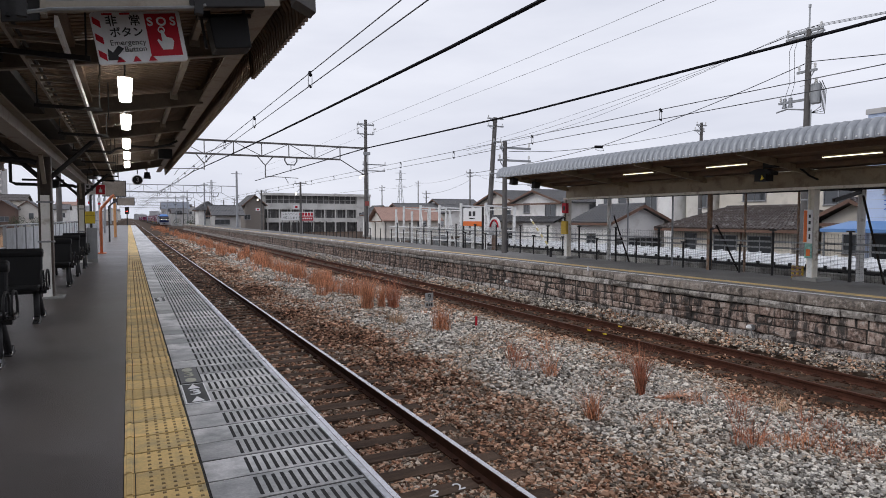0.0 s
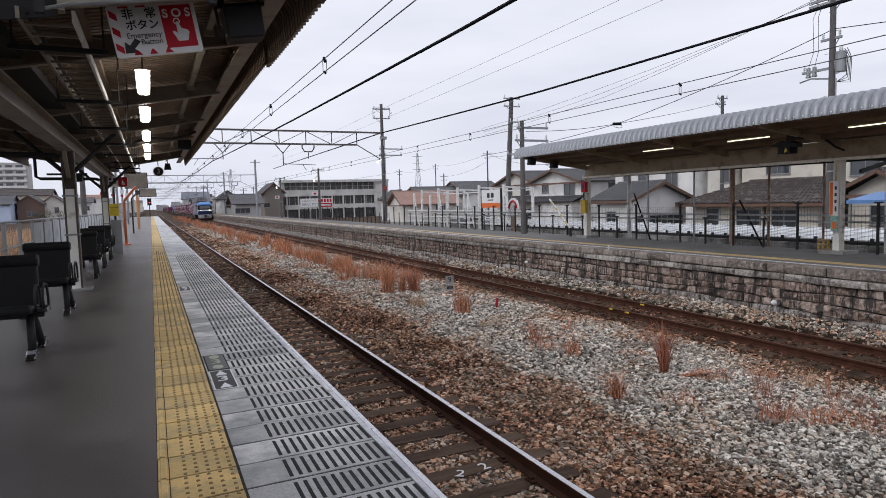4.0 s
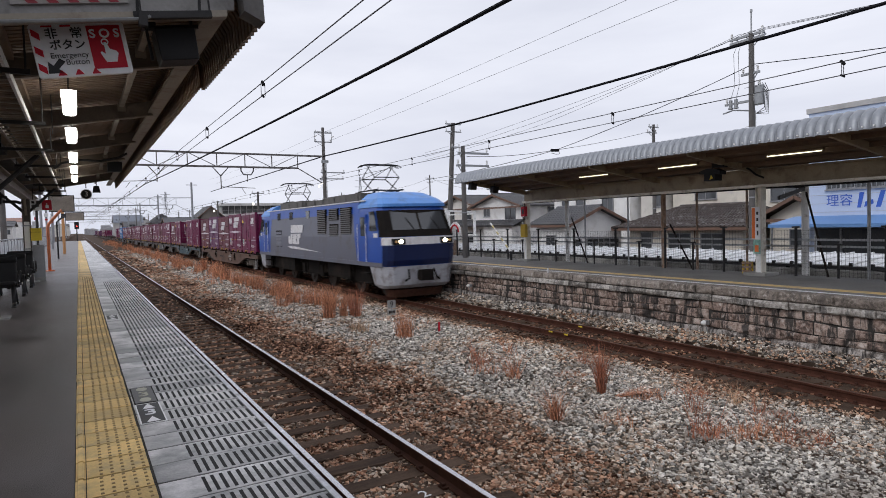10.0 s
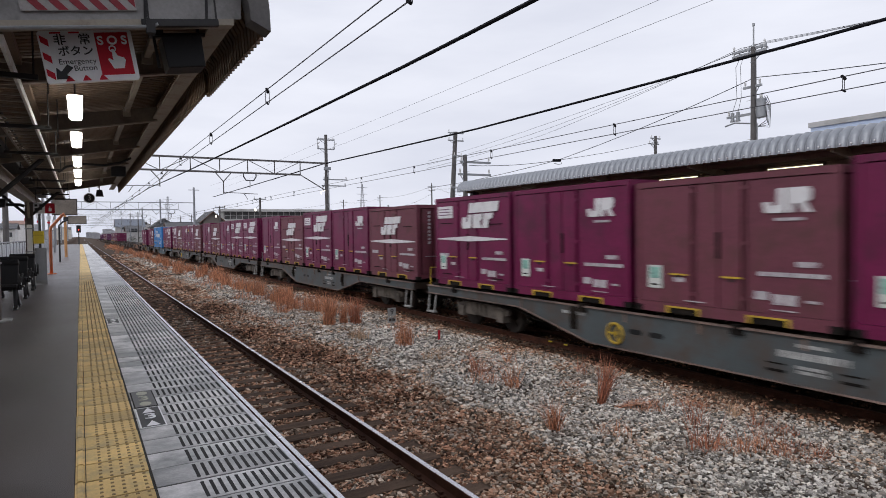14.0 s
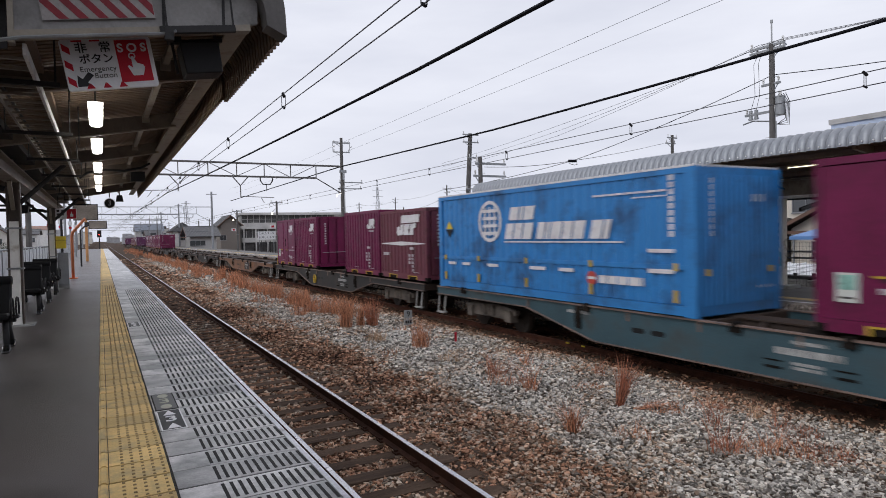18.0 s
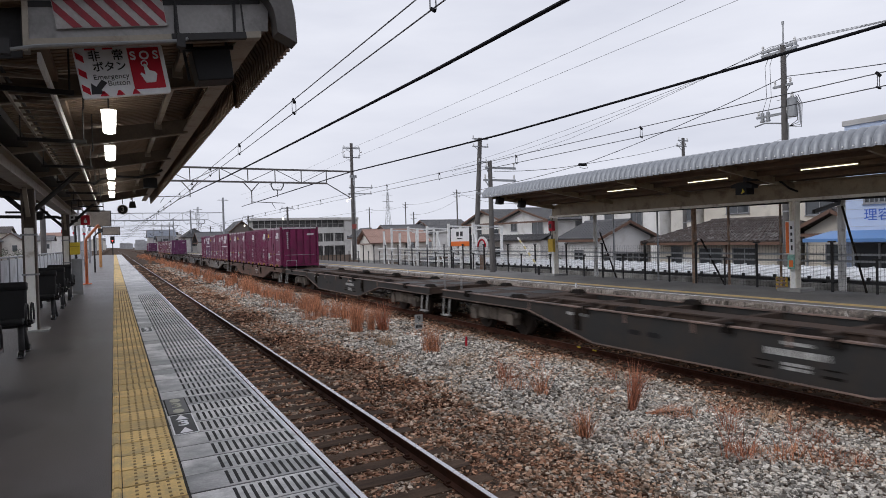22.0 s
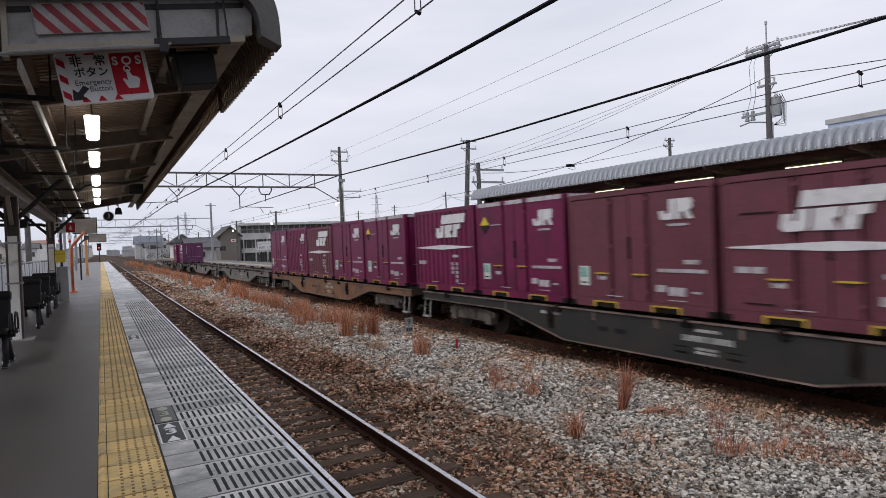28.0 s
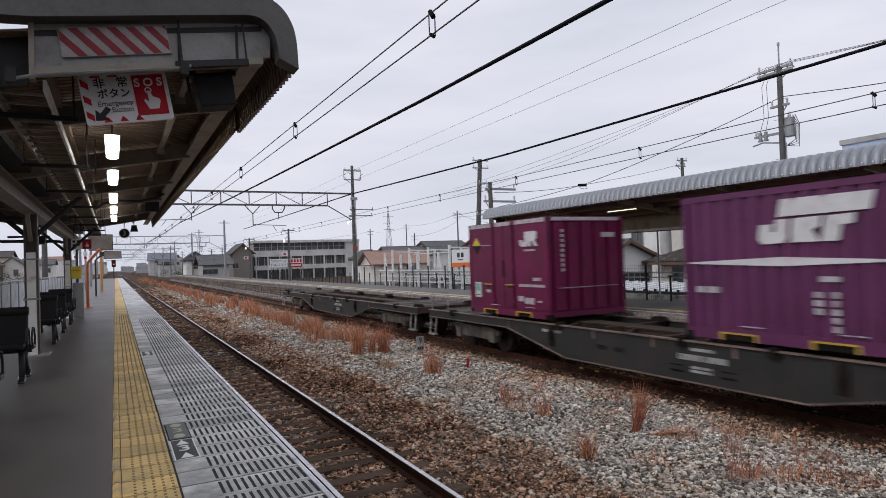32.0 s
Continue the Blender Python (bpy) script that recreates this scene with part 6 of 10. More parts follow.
    for w, y0, y1, z in ((0.95, 3.2, 7.3, 3.72), (0.9, 7.7, 10.2, 3.66), (0.95, 10.5, 14.2, 3.74)):
        part("roof_cover", Mesh().box(-w, y0, 3.42, w, y1, z), ROOFGEAR, l, "grimy grey roof cover")
    for i in range(8):
        part("roof_rib", Mesh().box(-0.98, 3.4 + i * 1.3, 3.45, 0.98, 3.5 + i * 1.3, 3.68), ROOFGEAR, l)
    for y in (2.9, 4.6, 13.0, 14.7):
        for x in (-0.5, 0.5):
            part("insulator", Mesh().rod((x, y, 3.5), (x, y, 3.80), 0.07, n=8), DARK_STEEL, l)
    for y in (3.4, 14.1):
        p = part("pantograph", Mesh().bar((-0.55, y - 0.5, 3.80), (0.55, y - 0.5, 3.80), 0.06, 0.05), DARK_STEEL, l, "raised pantograph")
        for s in (-0.55, 0.55):
            part("base_bar", Mesh().bar((s, y - 0.9, 3.80), (s, y + 0.9, 3.80), 0.06, 0.05), DARK_STEEL, p)
            for d in (-1, 1):
                part("arm", Mesh().rod((s, y + d * 0.35, 3.82), (s * 0.95, y - d * 0.62, 4.27), 0.022, n=5).rod((s * 0.95, y - d * 0.62, 4.27), (s * 0.9, y + d * 0.12, 4.73), 0.018, n=5), DARK_STEEL, p)
        for d in (-1, 1):
            part("cross_bar", Mesh().rod((-0.52, y + d * 0.62, 4.27), (0.52, y + d * 0.62, 4.27), 0.02, n=5), DARK_STEEL, p)
            part("brace", Mesh().rod((-0.52, y + d * 0.62, 4.27), (0.5, y - d * 0.12, 4.73), 0.012, n=4), DARK_STEEL, p)
            part("collector_bow", Mesh().tube([(-0.88, y + d * 0.14, 4.67), (-0.75, y + d * 0.14, 4.75), (-0.5, y + d * 0.14, 4.78), (0.5, y + d * 0.14, 4.78), (0.75, y + d * 0.14, 4.75), (0.88, y + d * 0.14, 4.67)], 0.025, 5), DARK_STEEL, p)
    part("underframe", Mesh().box(-1.2, 3.9, 0.45, 1.2, 6.4, 0.95).box(-1.25, 11.0, 0.42, 1.25, 13.4, 0.95).box(-1.0, 1.0, 0.75, 1.0, L - 1.0, 0.95), UNDER, l)
    for yb in (3.0, L / 2, L - 3.0):
        b = Mesh()
        for s in (-1, 1):
            b.prism([(yb - 1.8, 0.55), (yb - 0.9, 0.40), (yb + 0.9, 0.40), (yb + 1.8, 0.55), (yb + 1.8, 0.75), (yb + 0.8, 0.86), (yb - 0.8, 0.86), (yb - 1.8, 0.75)], "x", s * 0.95 - 0.07, s * 0.95 + 0.07)
            for yy in (yb - 1.25, yb + 1.25):
                b.box(s * 0.98 - 0.14, yy - 0.2, 0.38, s * 0.98 + 0.14, yy + 0.2, 0.75)
                b.rod((s * 1.0, yy - 0.35, 0.5), (s * 1.0, yy - 0.35, 0.85), 0.09, n=8).rod((s * 1.0, yy + 0.35, 0.5), (s * 1.0, yy + 0.35, 0.85), 0.09, n=8)
        bog = part("bogie", b, UNDER, l, "grimy powered bogie")
        for dy in (-1.25, 1.25):
            wheel = add_wheelset(bog, yb + dy, 0.54)
            wheel.scale = (1.0, 1.28, 1.28)
    # the body stands high over its bogies
    for ob in l.children_recursive:
        if ob.type == "MESH" and ob.data is not WHEELSET:
            low = 1.10 if ob.name.startswith(("coupler", "plough")) else 1.30
            for v in ob.data.vertices:
                z = v.co.z
                v.co.z = z * low if z < 0.95 else (0.95 * low + (z - 0.95) * (1.99 - 0.95 * low) / 0.9 if z < 1.85 else 1.045 + (z - 0.95) * 1.05)
    return l


rides(locomotive(), T2, LOCO_FRONT, R2)


# ---- writing ----
def text_mesh(body, size, material, thick=0.002, align="CENTER", bold=0.0):
    """A word in the built-in font as a mesh in its own x-y plane."""
    cu = bpy.data.curves.new("word", "FONT")
    cu.body, cu.size, cu.extrude, cu.offset, cu.align_x, cu.align_y = body, size, thick, bold * size, align, "CENTER"
    ob = new("word", cu)
    me = bpy.data.meshes.new_from_object(ob.evaluated_get(bpy.context.evaluated_depsgraph_get()))
    bpy.data.objects.remove(ob)
    me.materials.clear()
    me.materials.append(material)
    return me


def word(name, body, size, material, parent, m, label="", bold=0.0):
    ob = part(name, text_mesh(body, size, material, bold=bold), material, parent, label)
    ob.matrix_basis = m
    return ob


INK = mat("black_ink", (0.015, 0.015, 0.017), 0.5, vary=0.05, bump=0)
SIGN_WHITE = mat("white_sign_sheet", (0.74, 0.74, 0.75), 0.5, vary=0.06, bump=0)
SIGN_RED = mat("red_sign_sheet", (0.46, 0.012, 0.028), 0.5, vary=0.08, bump=0, spec=0.25)
ORANGE = mat("orange_paint", (0.72, 0.16, 0.03), 0.5, vary=0.1, bump=0.03)
SIGNAL_RED = glow("red_signal_light", (1.0, 0.05, 0.04), 2.5)
CHROME = mat("dark_chrome", (0.16, 0.16, 0.165), 0.2, 0.9, vary=0.2, bump=0.02)


# ---- on the near platform ----
def emergency_sign():
    """Hangs square to the platform, leaning with the roof beam above it."""
    s = thing("emergency_sign", (0.11, 5.30, 2.735), "white and red hanging sign for the emergency button", "sign")
    s.matrix_basis = pose(0.11, 5.30, 2.735, 0, -9.6, 0)
    w, h = 0.31, 0.19
    board = part("board", Mesh().prism([(-w, -h + 0.014), (-w + 0.014, -h), (w - 0.014, -h), (w, -h + 0.014), (w, h - 0.014), (w - 0.014, h), (-w + 0.014, h), (-w, h - 0.014)], "y", -0.012, 0.02), SIGN_WHITE, s, bevel=0.004)
    part("red_field", Mesh().box(0.055, -0.0155, -h + 0.045, w - 0.03, -0.0122, h - 0.02), SIGN_RED, s)
    for i in range(3):
        z = h - 0.03 - i * 0.12
        part("red_stripe", Mesh().prism([(-w + 0.012, z), (-w + 0.012, z - 0.05), (-w + 0.06, z - 0.085), (-w + 0.06, z - 0.035)], "y", -0.0155, -0.0122), SIGN_RED, s)
    for i in range(3):
        x = -w + 0.12 + i * 0.11
        part("red_stripe", Mesh().prism([(x, -h + 0.012), (x + 0.06, -h + 0.012), (x + 0.03, -h + 0.05), (x - 0.03 + 0.05, -h + 0.05)], "y", -0.0155, -0.0122), SIGN_RED, s)
    for x in (-w + 0.08, -w + 0.2):
        part("red_stripe", Mesh().box(x, -0.0155, h - 0.022, x + 0.07, -0.0122, h - 0.01), SIGN_RED, s)
    face = lambda x, z: pose(x, -0.0145, z, 90, 0, 0)
    word("lettering", "\u975e", 0.085, INK, s, face(-0.175, 0.118), bold=0.012)
    word("lettering", "\u5e38", 0.085, INK, s, face(-0.015, 0.118), bold=0.012)
    word("lettering", "\u30dc\u30bf\u30f3", 0.078, INK, s, face(-0.085, 0.036), bold=0.016)
    word("lettering", "Emergency", 0.056, INK, s, face(-0.088, -0.037))
    word("lettering", "Button", 0.056, INK, s, face(-0.045, -0.087))
    o = word("lettering", "S O S", 0.088, SIGN_WHITE, s, face(0.168, 0.108), bold=0.03)
    o.location.y = -0.0175
    part("arrow", Mesh().prism([(-0.245, -0.16), (-0.15, -0.16), (-0.175, -0.13), (-0.125, -0.08), (-0.16, -0.055), (-0.205, -0.105), (-0.235, -0.075)], "y", -0.0155, -0.0122), INK, s)
    ic = Mesh().prism([(0.145, -0.10), (0.215, -0.10), (0.235, -0.04), (0.225, -0.02), (0.185, -0.005), (0.165, 0.045), (0.15, 0.045), (0.15, -0.04), (0.125, -0.02), (0.115, -0.03)], "y", -0.0185, -0.0155)
    ring = [(0.158 + 0.026 * math.cos(a * 0.628), 0.048 + 0.026 * math.sin(a * 0.628)) for a in range(10)]
    ring2 = [(0.158 + 0.017 * math.cos(a * 0.628), 0.048 + 0.017 * math.sin(a * 0.628)) for a in range(10)]
    for i in range(10):
        j = (i + 1) % 10
        ic.prism([ring[i], ring[j], ring2[j], ring2[i]], "y", -0.0185, -0.0155)
    part("pictogram", ic, SIGN_WHITE, s, "white pressing pictogram")
    for x in (-0.24, 0.24):
        part("hanger", Mesh().rod((x, 0.005, h), (x, 0.005, h + 0.09), 0.008, n=6), DARK_STEEL, s)
    part("hanger_bar", Mesh().box(-0.36, -0.01, h + 0.09, 0.36, 0.03, h + 0.115), CREAM, s)
    # striped board on the gable above
    b = thing("striped_board", (0, 0, 0), "red and white striped warning board on the canopy's end", "board")
    b.matrix_basis = pose(0.04, NC0 - 0.028, 3.08, 0, -9.6, 0)
    # White and red are both darkened to hold the roof's shade.
    part("board", Mesh().box(-0.36, -0.012, -0.105, 0.36, 0.0, 0.105), mat("shaded_white_board", (0.33, 0.31, 0.30), 0.6, vary=0.2, stain=(0.2, 0.18, 0.17), stain_amount=0.4), b)
    DULL_RED = mat("shaded_red_paint", (0.21, 0.010, 0.020), 0.6, vary=0.2)
    for i in range(7):
        x = -0.42 + i * 0.125
        q = [(max(x, -0.355), 0.10 if x > -0.355 else 0.10 - (-0.355 - x) * 1.25), (x + 0.16, -0.10), (x + 0.22, -0.10), (x + 0.06, 0.10)]
        if x < -0.355:
            q.append((-0.355, 0.10))
        if x + 0.22 > 0.355:
            q = [(x, 0.10), (0.355, 0.10 - (0.355 - x) * 1.25), (0.355, min(0.10, 0.10 - (0.295 - x) * 1.25)), (min(x + 0.06, 0.355), 0.10)]
        part("stripe", Mesh().prism(q, "y", -0.016, -0.0125), DULL_RED, b)
    # loudspeaker box with its bracket
    k = thing("speaker_box", (0, 0, 0), "black loudspeaker box hung under the canopy's edge", "loudspeaker")
    k.matrix_basis = pose(0.76, 5.35, 2.87, 0, -9, 0)
    part("case", Mesh().prism([(-0.14, -0.15), (0.14, -0.15), (0.15, 0.10), (-0.15, 0.10)], "y", -0.12, 0.12), BLACK, k, bevel=0.01)
    part("bracket", Mesh().bar((-0.2, 0, 0.13), (0.2, 0, 0.13), 0.03, 0.03).bar((-0.19, 0, -0.12), (-0.19, 0, 0.42), 0.02, 0.02).bar((0.15, 0, 0.12), (0.15, 0, 0.40), 0.02, 0.02), DARK_STEEL, k)
    part("junction", Mesh().box(-0.22, -0.05, 0.12, -0.12, 0.05, 0.24), BLACK, k)


def platform_lamps():
    first_lamp = None
    for y in (7.75, 10.5, 13.7, 16.4, 19.2):
        if first_lamp is None:
            a = first_lamp = thing("platform_lamp", (0.0, y, 2.86), "lit fluorescent lamp hung under the canopy", "lamp", "lamps under the near canopy")
            part("housing", Mesh().box(-0.05, 0.05, 0.056, 0.05, 1.08, 0.075), WHITE_STEEL, a)
            part("diffuser", Mesh().prism([(-0.076, 0.055), (-0.072, 0.0), (-0.066, -0.022), (-0.03, -0.036), (0.03, -0.036), (0.066, -0.022), (0.072, 0.0), (0.076, 0.055)], "y", 0.0, 1.13), TUBE, a, "lit white diffuser")
            for yy in (0.2, 0.93):
                part("rod", Mesh().rod((0, yy, 0.07), (0, yy, 0.26), 0.01, n=6), DARK_STEEL, a)
        else:
            copy_thing(first_lamp, pose(0.0, y, 2.86))


def cable_tray():
    t = thing("cable_tray", (0, 0, 0), "long ladder-type cable tray hung under the canopy", "cable tray")
    for x, mt in ((-0.755, CREAM), (-0.42, WHITE_STEEL)):
        part("side_rail", Mesh().box(x - 0.012, NC0 + 0.1, 2.70, x + 0.012, NC1, 2.78), mt, t)
    rung = Mesh().box(-0.745, -0.015, 2.71, -0.43, 0.015, 2.73).data("rung", CREAM)
    for i in range(66):
        o = new("rung", rung)
        o.parent = t
        o.matrix_basis = pose(0, NC0 + 0.3 + i * 0.32, 0)
    for i in range(1):
        part("cable", Mesh().tube([(-0.70 + i * 0.08, NC0 + 0.1 + j * 2.6, 2.748 + 0.008 * ((i + j) % 2)) for j in range(9)], 0.014, 5), BLACK, t)
    for i in range(8):
        y = NC0 + 0.9 + i * 2.7
        h = part("hanger", Mesh().box(-0.95, y - 0.02, 2.66, -0.25, y + 0.02, 2.70), DARK_STEEL, t)
        for x in (-0.92, -0.28):
            part("hanger_rod", Mesh().rod((x, y, 2.70), (x, y, roof_z(x) - 0.02), 0.008, n=5), DARK_STEEL, h)
    c = thing("hanging_cable", (0, 0, 0), "loose black cable looped between the canopy's beams", "cable")
    part("cable", Mesh().tube([(-0.35, 15.2, 2.74), (-0.2, 15.2, 2.86), (0.1, 15.2, 2.93), (0.5, 15.2, 2.92), (0.85, 15.2, 3.0), (1.02, 15.2, 3.1)], 0.025, 6), BLACK, c)
    for y, z in ((6.4, 2.86), (9.3, 2.87), (13.4, 2.9), (17.0, 2.9)):
        d = thing("conduit_drop", (-0.02, y, z - 0.2), "thin hanging conduit under the canopy", "conduit", "conduits")
        part("rod", Mesh().rod((-0.18, 0, -0.02), (-0.18, 0, 0.48), 0.008, n=5), DARK_STEEL, d)


def bench(y):
    """A single padded seat with tubular arms that faces back along the platform."""
    b = thing("platform_bench", (0, y, 0), "black padded single platform bench with tubular arms", "bench", "benches on the near platform")
    x = -1.33
    part("beam", Mesh().box(-1.62, 0.24, 0.36, -1.0, 0.32, 0.42), DARK_STEEL, b)
    part("seat", Mesh().prism([(-0.02, 0.42), (0.44, 0.39), (0.46, 0.46), (0.05, 0.50), (-0.03, 0.48)], "x", x - 0.27, x + 0.27), BLACK, b, "black padded seat", bevel=0.02)
    part("backrest", Mesh().prism([(0.42, 0.44), (0.50, 0.43), (0.58, 0.90), (0.50, 0.92)], "x", x - 0.27, x + 0.27), BLACK, b, "black padded backrest", bevel=0.025)
    part("headroll", Mesh().prism([(0.475, 0.84), (0.56, 0.82), (0.61, 0.87), (0.60, 0.94), (0.52, 0.955), (0.46, 0.91)], "x", x - 0.28, x + 0.28), BLACK, b, bevel=0.02)
    for s in (-1, 1):
        for dx, dy in ((0.30, 0.0), (0.35, 0.10)):
            xa = x + s * dx
            part("arm", Mesh().tube([(xa, 0.34 + dy, 0.40), (xa, 0.33 + dy, 0.56), (xa, 0.27 + dy, 0.66), (xa, 0.14 + dy, 0.68), (xa, 0.04 + dy, 0.64), (xa, 0.0 + dy, 0.55), (xa, 0.05 + dy, 0.46), (xa, 0.2 + dy, 0.41)], 0.0125, 8), DARK_STEEL, b, smooth=True)
        part("arm_joint", Mesh().box(min(x + s * 0.27, x + s * 0.37), 0.16, 0.41, max(x + s * 0.27, x + s * 0.37), 0.36, 0.46), CHROME, b, "shiny arm joint", bevel=0.01)
        for ya, yf in ((0.22, 0.06), (0.36, 0.66)):
            lg = part("leg", Mesh().rod((x + s * 0.22, ya, 0.40), (x + s * 0.24, yf * 0.8 + ya * 0.2, 0.05), 0.036, n=10), DARK_STEEL, b, smooth=True)
            part("foot", Mesh().prism([(yf - 0.13, 0.0), (yf + 0.13, 0.0), (yf + 0.13, 0.022), (yf + 0.07, 0.035), (yf + 0.03, 0.09), (yf - 0.03, 0.09), (yf - 0.06, 0.045), (yf - 0.13, 0.025)], "x", x + s * 0.24 - 0.04, x + s * 0.24 + 0.04), CHROME, lg, "shiny dark chrome foot", bevel=0.008)
    return b


def stop_plates():
    """Position plates let into the edge slabs."""
    for y, dark in ((4.82, True), (5.42, False), (11.0, True)):
        p = thing("position_plate", (0.435, y + 0.29, 0.003), "dark plate with a white numeral and triangles set in the paving" if dark else "grey plate with a pale numeral and discs set in the paving", "plate", "plates in the platform edge")
        part("plate", Mesh().box(-0.088, -0.285, -0.002, 0.088, 0.285, 0.002), SIGN_WHITE if dark else SLOT, p)
        part("field", Mesh().box(-0.078, -0.272, 0.002, 0.078, 0.272, 0.0035), INK if dark else mat("grey_plate", (0.10, 0.10, 0.10), 0.5), p)
        pale = SIGN_WHITE if dark else mat("pale_paint", (0.42, 0.41, 0.33), 0.6)
        word("numeral", "3", 0.21, pale, p, pose(0, 0, 0.0058))
        for s in (-1, 1):
            c = s * 0.19
            m = Mesh().prism([(-0.045, c - 0.068), (0.045, c - 0.068), (0.0, c + 0.068)] if dark else [(0.044 * math.cos(a * 0.5236), c + 0.066 * math.sin(a * 0.5236)) for a in range(12)], "z", 0.0036, 0.006)
            part("triangle" if dark else "disc", m, pale, p)


def near_furniture():
    emergency_sign()
    platform_lamps()
    cable_tray()
    b = bench(6.75)
    for y in (9.46, 14.22, 16.65, 19.2):
        copy_thing(b, pose(0, y, 0))
    stop_plates()
    # hanging roundel with a numeral
    r = thing("stop_roundel", (0.31, 24.0, 2.68), "small round black stop sign with a pale numeral", "sign")
    part("disc", Mesh().rod((0, -0.02, 0), (0, 0.02, 0), 0.17, n=24), INK, r)
    part("rim", Mesh().tube([(0.16 * math.cos(a * 0.3307), -0.022, 0.16 * math.sin(a * 0.3307)) for a in range(20)], 0.009, 5), DECAL, r)
    word("numeral", "3", 0.24, DECAL, r, pose(0, -0.024, 0, 90, 0, 0))
    part("hanger", Mesh().rod((0, 0, 0.2), (0, 0, 0.52), 0.015, n=6), DARK_STEEL, r)
    q = thing("canopy_floodlight", (0.62, 24.2, 2.85), "small floodlight under the canopy's end", "floodlight")
    part("case", Mesh().prism([(-0.12, -0.1), (0.12, -0.1), (0.08, 0.12), (-0.08, 0.12)], "y", -0.1, 0.1), DARK_STEEL, q)
    part("bracket", Mesh().rod((0, 0, 0.1), (0, 0, 0.4), 0.015, n=6), DARK_STEEL, q)
    # second emergency sign, mirrors, direction boards further along
    e = thing("emergency_sign", (-0.9, 22.0, 2.25), "white and red hanging emergency sign far along the platform", "sign")
    part("board", Mesh().box(-0.28, 0, -0.16, 0.28, 0.02, 0.16), SIGN_WHITE, e)
    part("red_field", Mesh().box(0.02, -0.004, -0.15, 0.27, 0.0, 0.15), SIGN_RED, e)
    part("pictogram", Mesh().box(0.11, -0.007, -0.09, 0.19, -0.004, 0.0).box(0.135, -0.007, 0.0, 0.155, -0.004, 0.06), SIGN_WHITE, e)
    tagged(part("lettering", Mesh().box(-0.24, -0.004, 0.05, -0.17, 0, 0.12).box(-0.12, -0.004, 0.05, -0.05, 0, 0.12).box(-0.24, -0.004, -0.05, -0.05, 0, 0.01).box(-0.24, -0.004, -0.13, -0.16, 0, -0.08), INK, e), kind="stuff")
    part("hanger", Mesh().rod((-0.2, 0.01, 0.16), (-0.2, 0.01, 0.55), 0.01, n=5).rod((0.2, 0.01, 0.16), (0.2, 0.01, 0.62), 0.01, n=5), DARK_STEEL, e)
    MIRROR = mat("beige_mirror_sheet", (0.26, 0.225, 0.19), 0.35, 0.3, vary=0.4, scale=2, bump=0.05)
    for x, y, z, w, h in ((-0.50, 29.0, 2.58, 0.41, 0.30), (-0.11, 40.0, 2.32, 0.42, 0.20)):
        mi = thing("platform_mirror", (x, y, z), "rectangular driver's mirror on a dark frame", "mirror", "platform mirrors")
        part("frame", Mesh().box(-w - 0.03, 0.0, -h - 0.03, w + 0.03, 0.05, h + 0.03), DARK_STEEL, mi)
        part("glass", Mesh().box(-w, -0.01, -h, w, 0.0, h), MIRROR, mi)
        part("arm", Mesh().tube([(-w, 0.03, 0), (-w - 0.25, 0.03, -0.1), (-w - 0.45, 0.03, -0.3), (-w - 0.45, 0.03, -z)], 0.045, 8), DARK_STEEL, mi)
    PINK_ORANGE = mat("sun_bleached_orange_paint", (0.68, 0.22, 0.10), 0.55, vary=0.15)
    o = thing("bent_pole", (-0.95, 27.2, 0), "orange steel pole bent over towards the track", "pole")
    part("pole", Mesh().tube([(0, 0, 0), (0, 0, 1.6), (0.03, 0, 1.74), (0.14, 0, 1.88), (0.40, 0, 2.2), (0.47, 0, 2.26)], 0.052, 10), PINK_ORANGE, o, smooth=True)
    part("base", Mesh().box(-0.16, -0.16, 0, 0.16, 0.16, 0.03), ORANGE, o)
    PALE_ORANGE = mat("faded_orange_paint", (0.50, 0.25, 0.10), 0.6, vary=0.15)
    o2 = thing("thin_pole", (-0.86, 50.0, 0), "slim ochre pole on the platform", "pole")
    part("pole", Mesh().rod((0, 0, 0), (0, 0, 3.2), 0.09, n=10), PALE_ORANGE, o2)
    part("sign_plate", Mesh().box(-0.1, -0.13, 2.5, 0.55, -0.1, 2.75), INK, o2)
    for y, h in ((33.0, 2.9), (42.0, 3.0), (55.0, 3.2), (66.0, 3.2)):
        k = thing("platform_post", (-2.0, y, 0), "slim grey post with a small sign beside the platform fence", "post", "posts on the near platform")
        part("post", Mesh().rod((0, 0, 0), (0, 0, h), 0.07, n=8), GALV, k)
        part("plate", Mesh().box(-0.14, -0.09, h - 0.55, 0.14, -0.07, h - 0.25), SIGN_WHITE, k)
        part("plate", Mesh().box(-0.10, -0.09, h - 0.80, 0.10, -0.07, h - 0.66), SIGN_RED, k)
    yb = thing("yellow_box", (-1.02, 21.3, 1.2), "yellow equipment box fixed to a canopy post", "box")
    part("case", Mesh().box(-0.13, -0.12, 0.0, 0.13, 0.0, 0.36), HAZ_YELLOW, yb, bevel=0.01)
    part("lid_line", Mesh().box(-0.13, -0.125, 0.24, 0.13, -0.12, 0.25), INK, yb)
    gb = thing("grey_cabinet", (-1.0, 21.55, 0.12), "grey steel cabinet beside a canopy post", "cabinet")
    part("case", Mesh().box(-0.14, 0, 0, 0.14, 0.2, 0.95), GALV, gb, bevel=0.01)
    part("door", Mesh().box(-0.12, -0.008, 0.04, 0.12, 0, 0.91), GALV, gb)
    part("foot", Mesh().box(-0.14, 0.02, -0.12, 0.14, 0.18, 0), CONCRETE, gb)
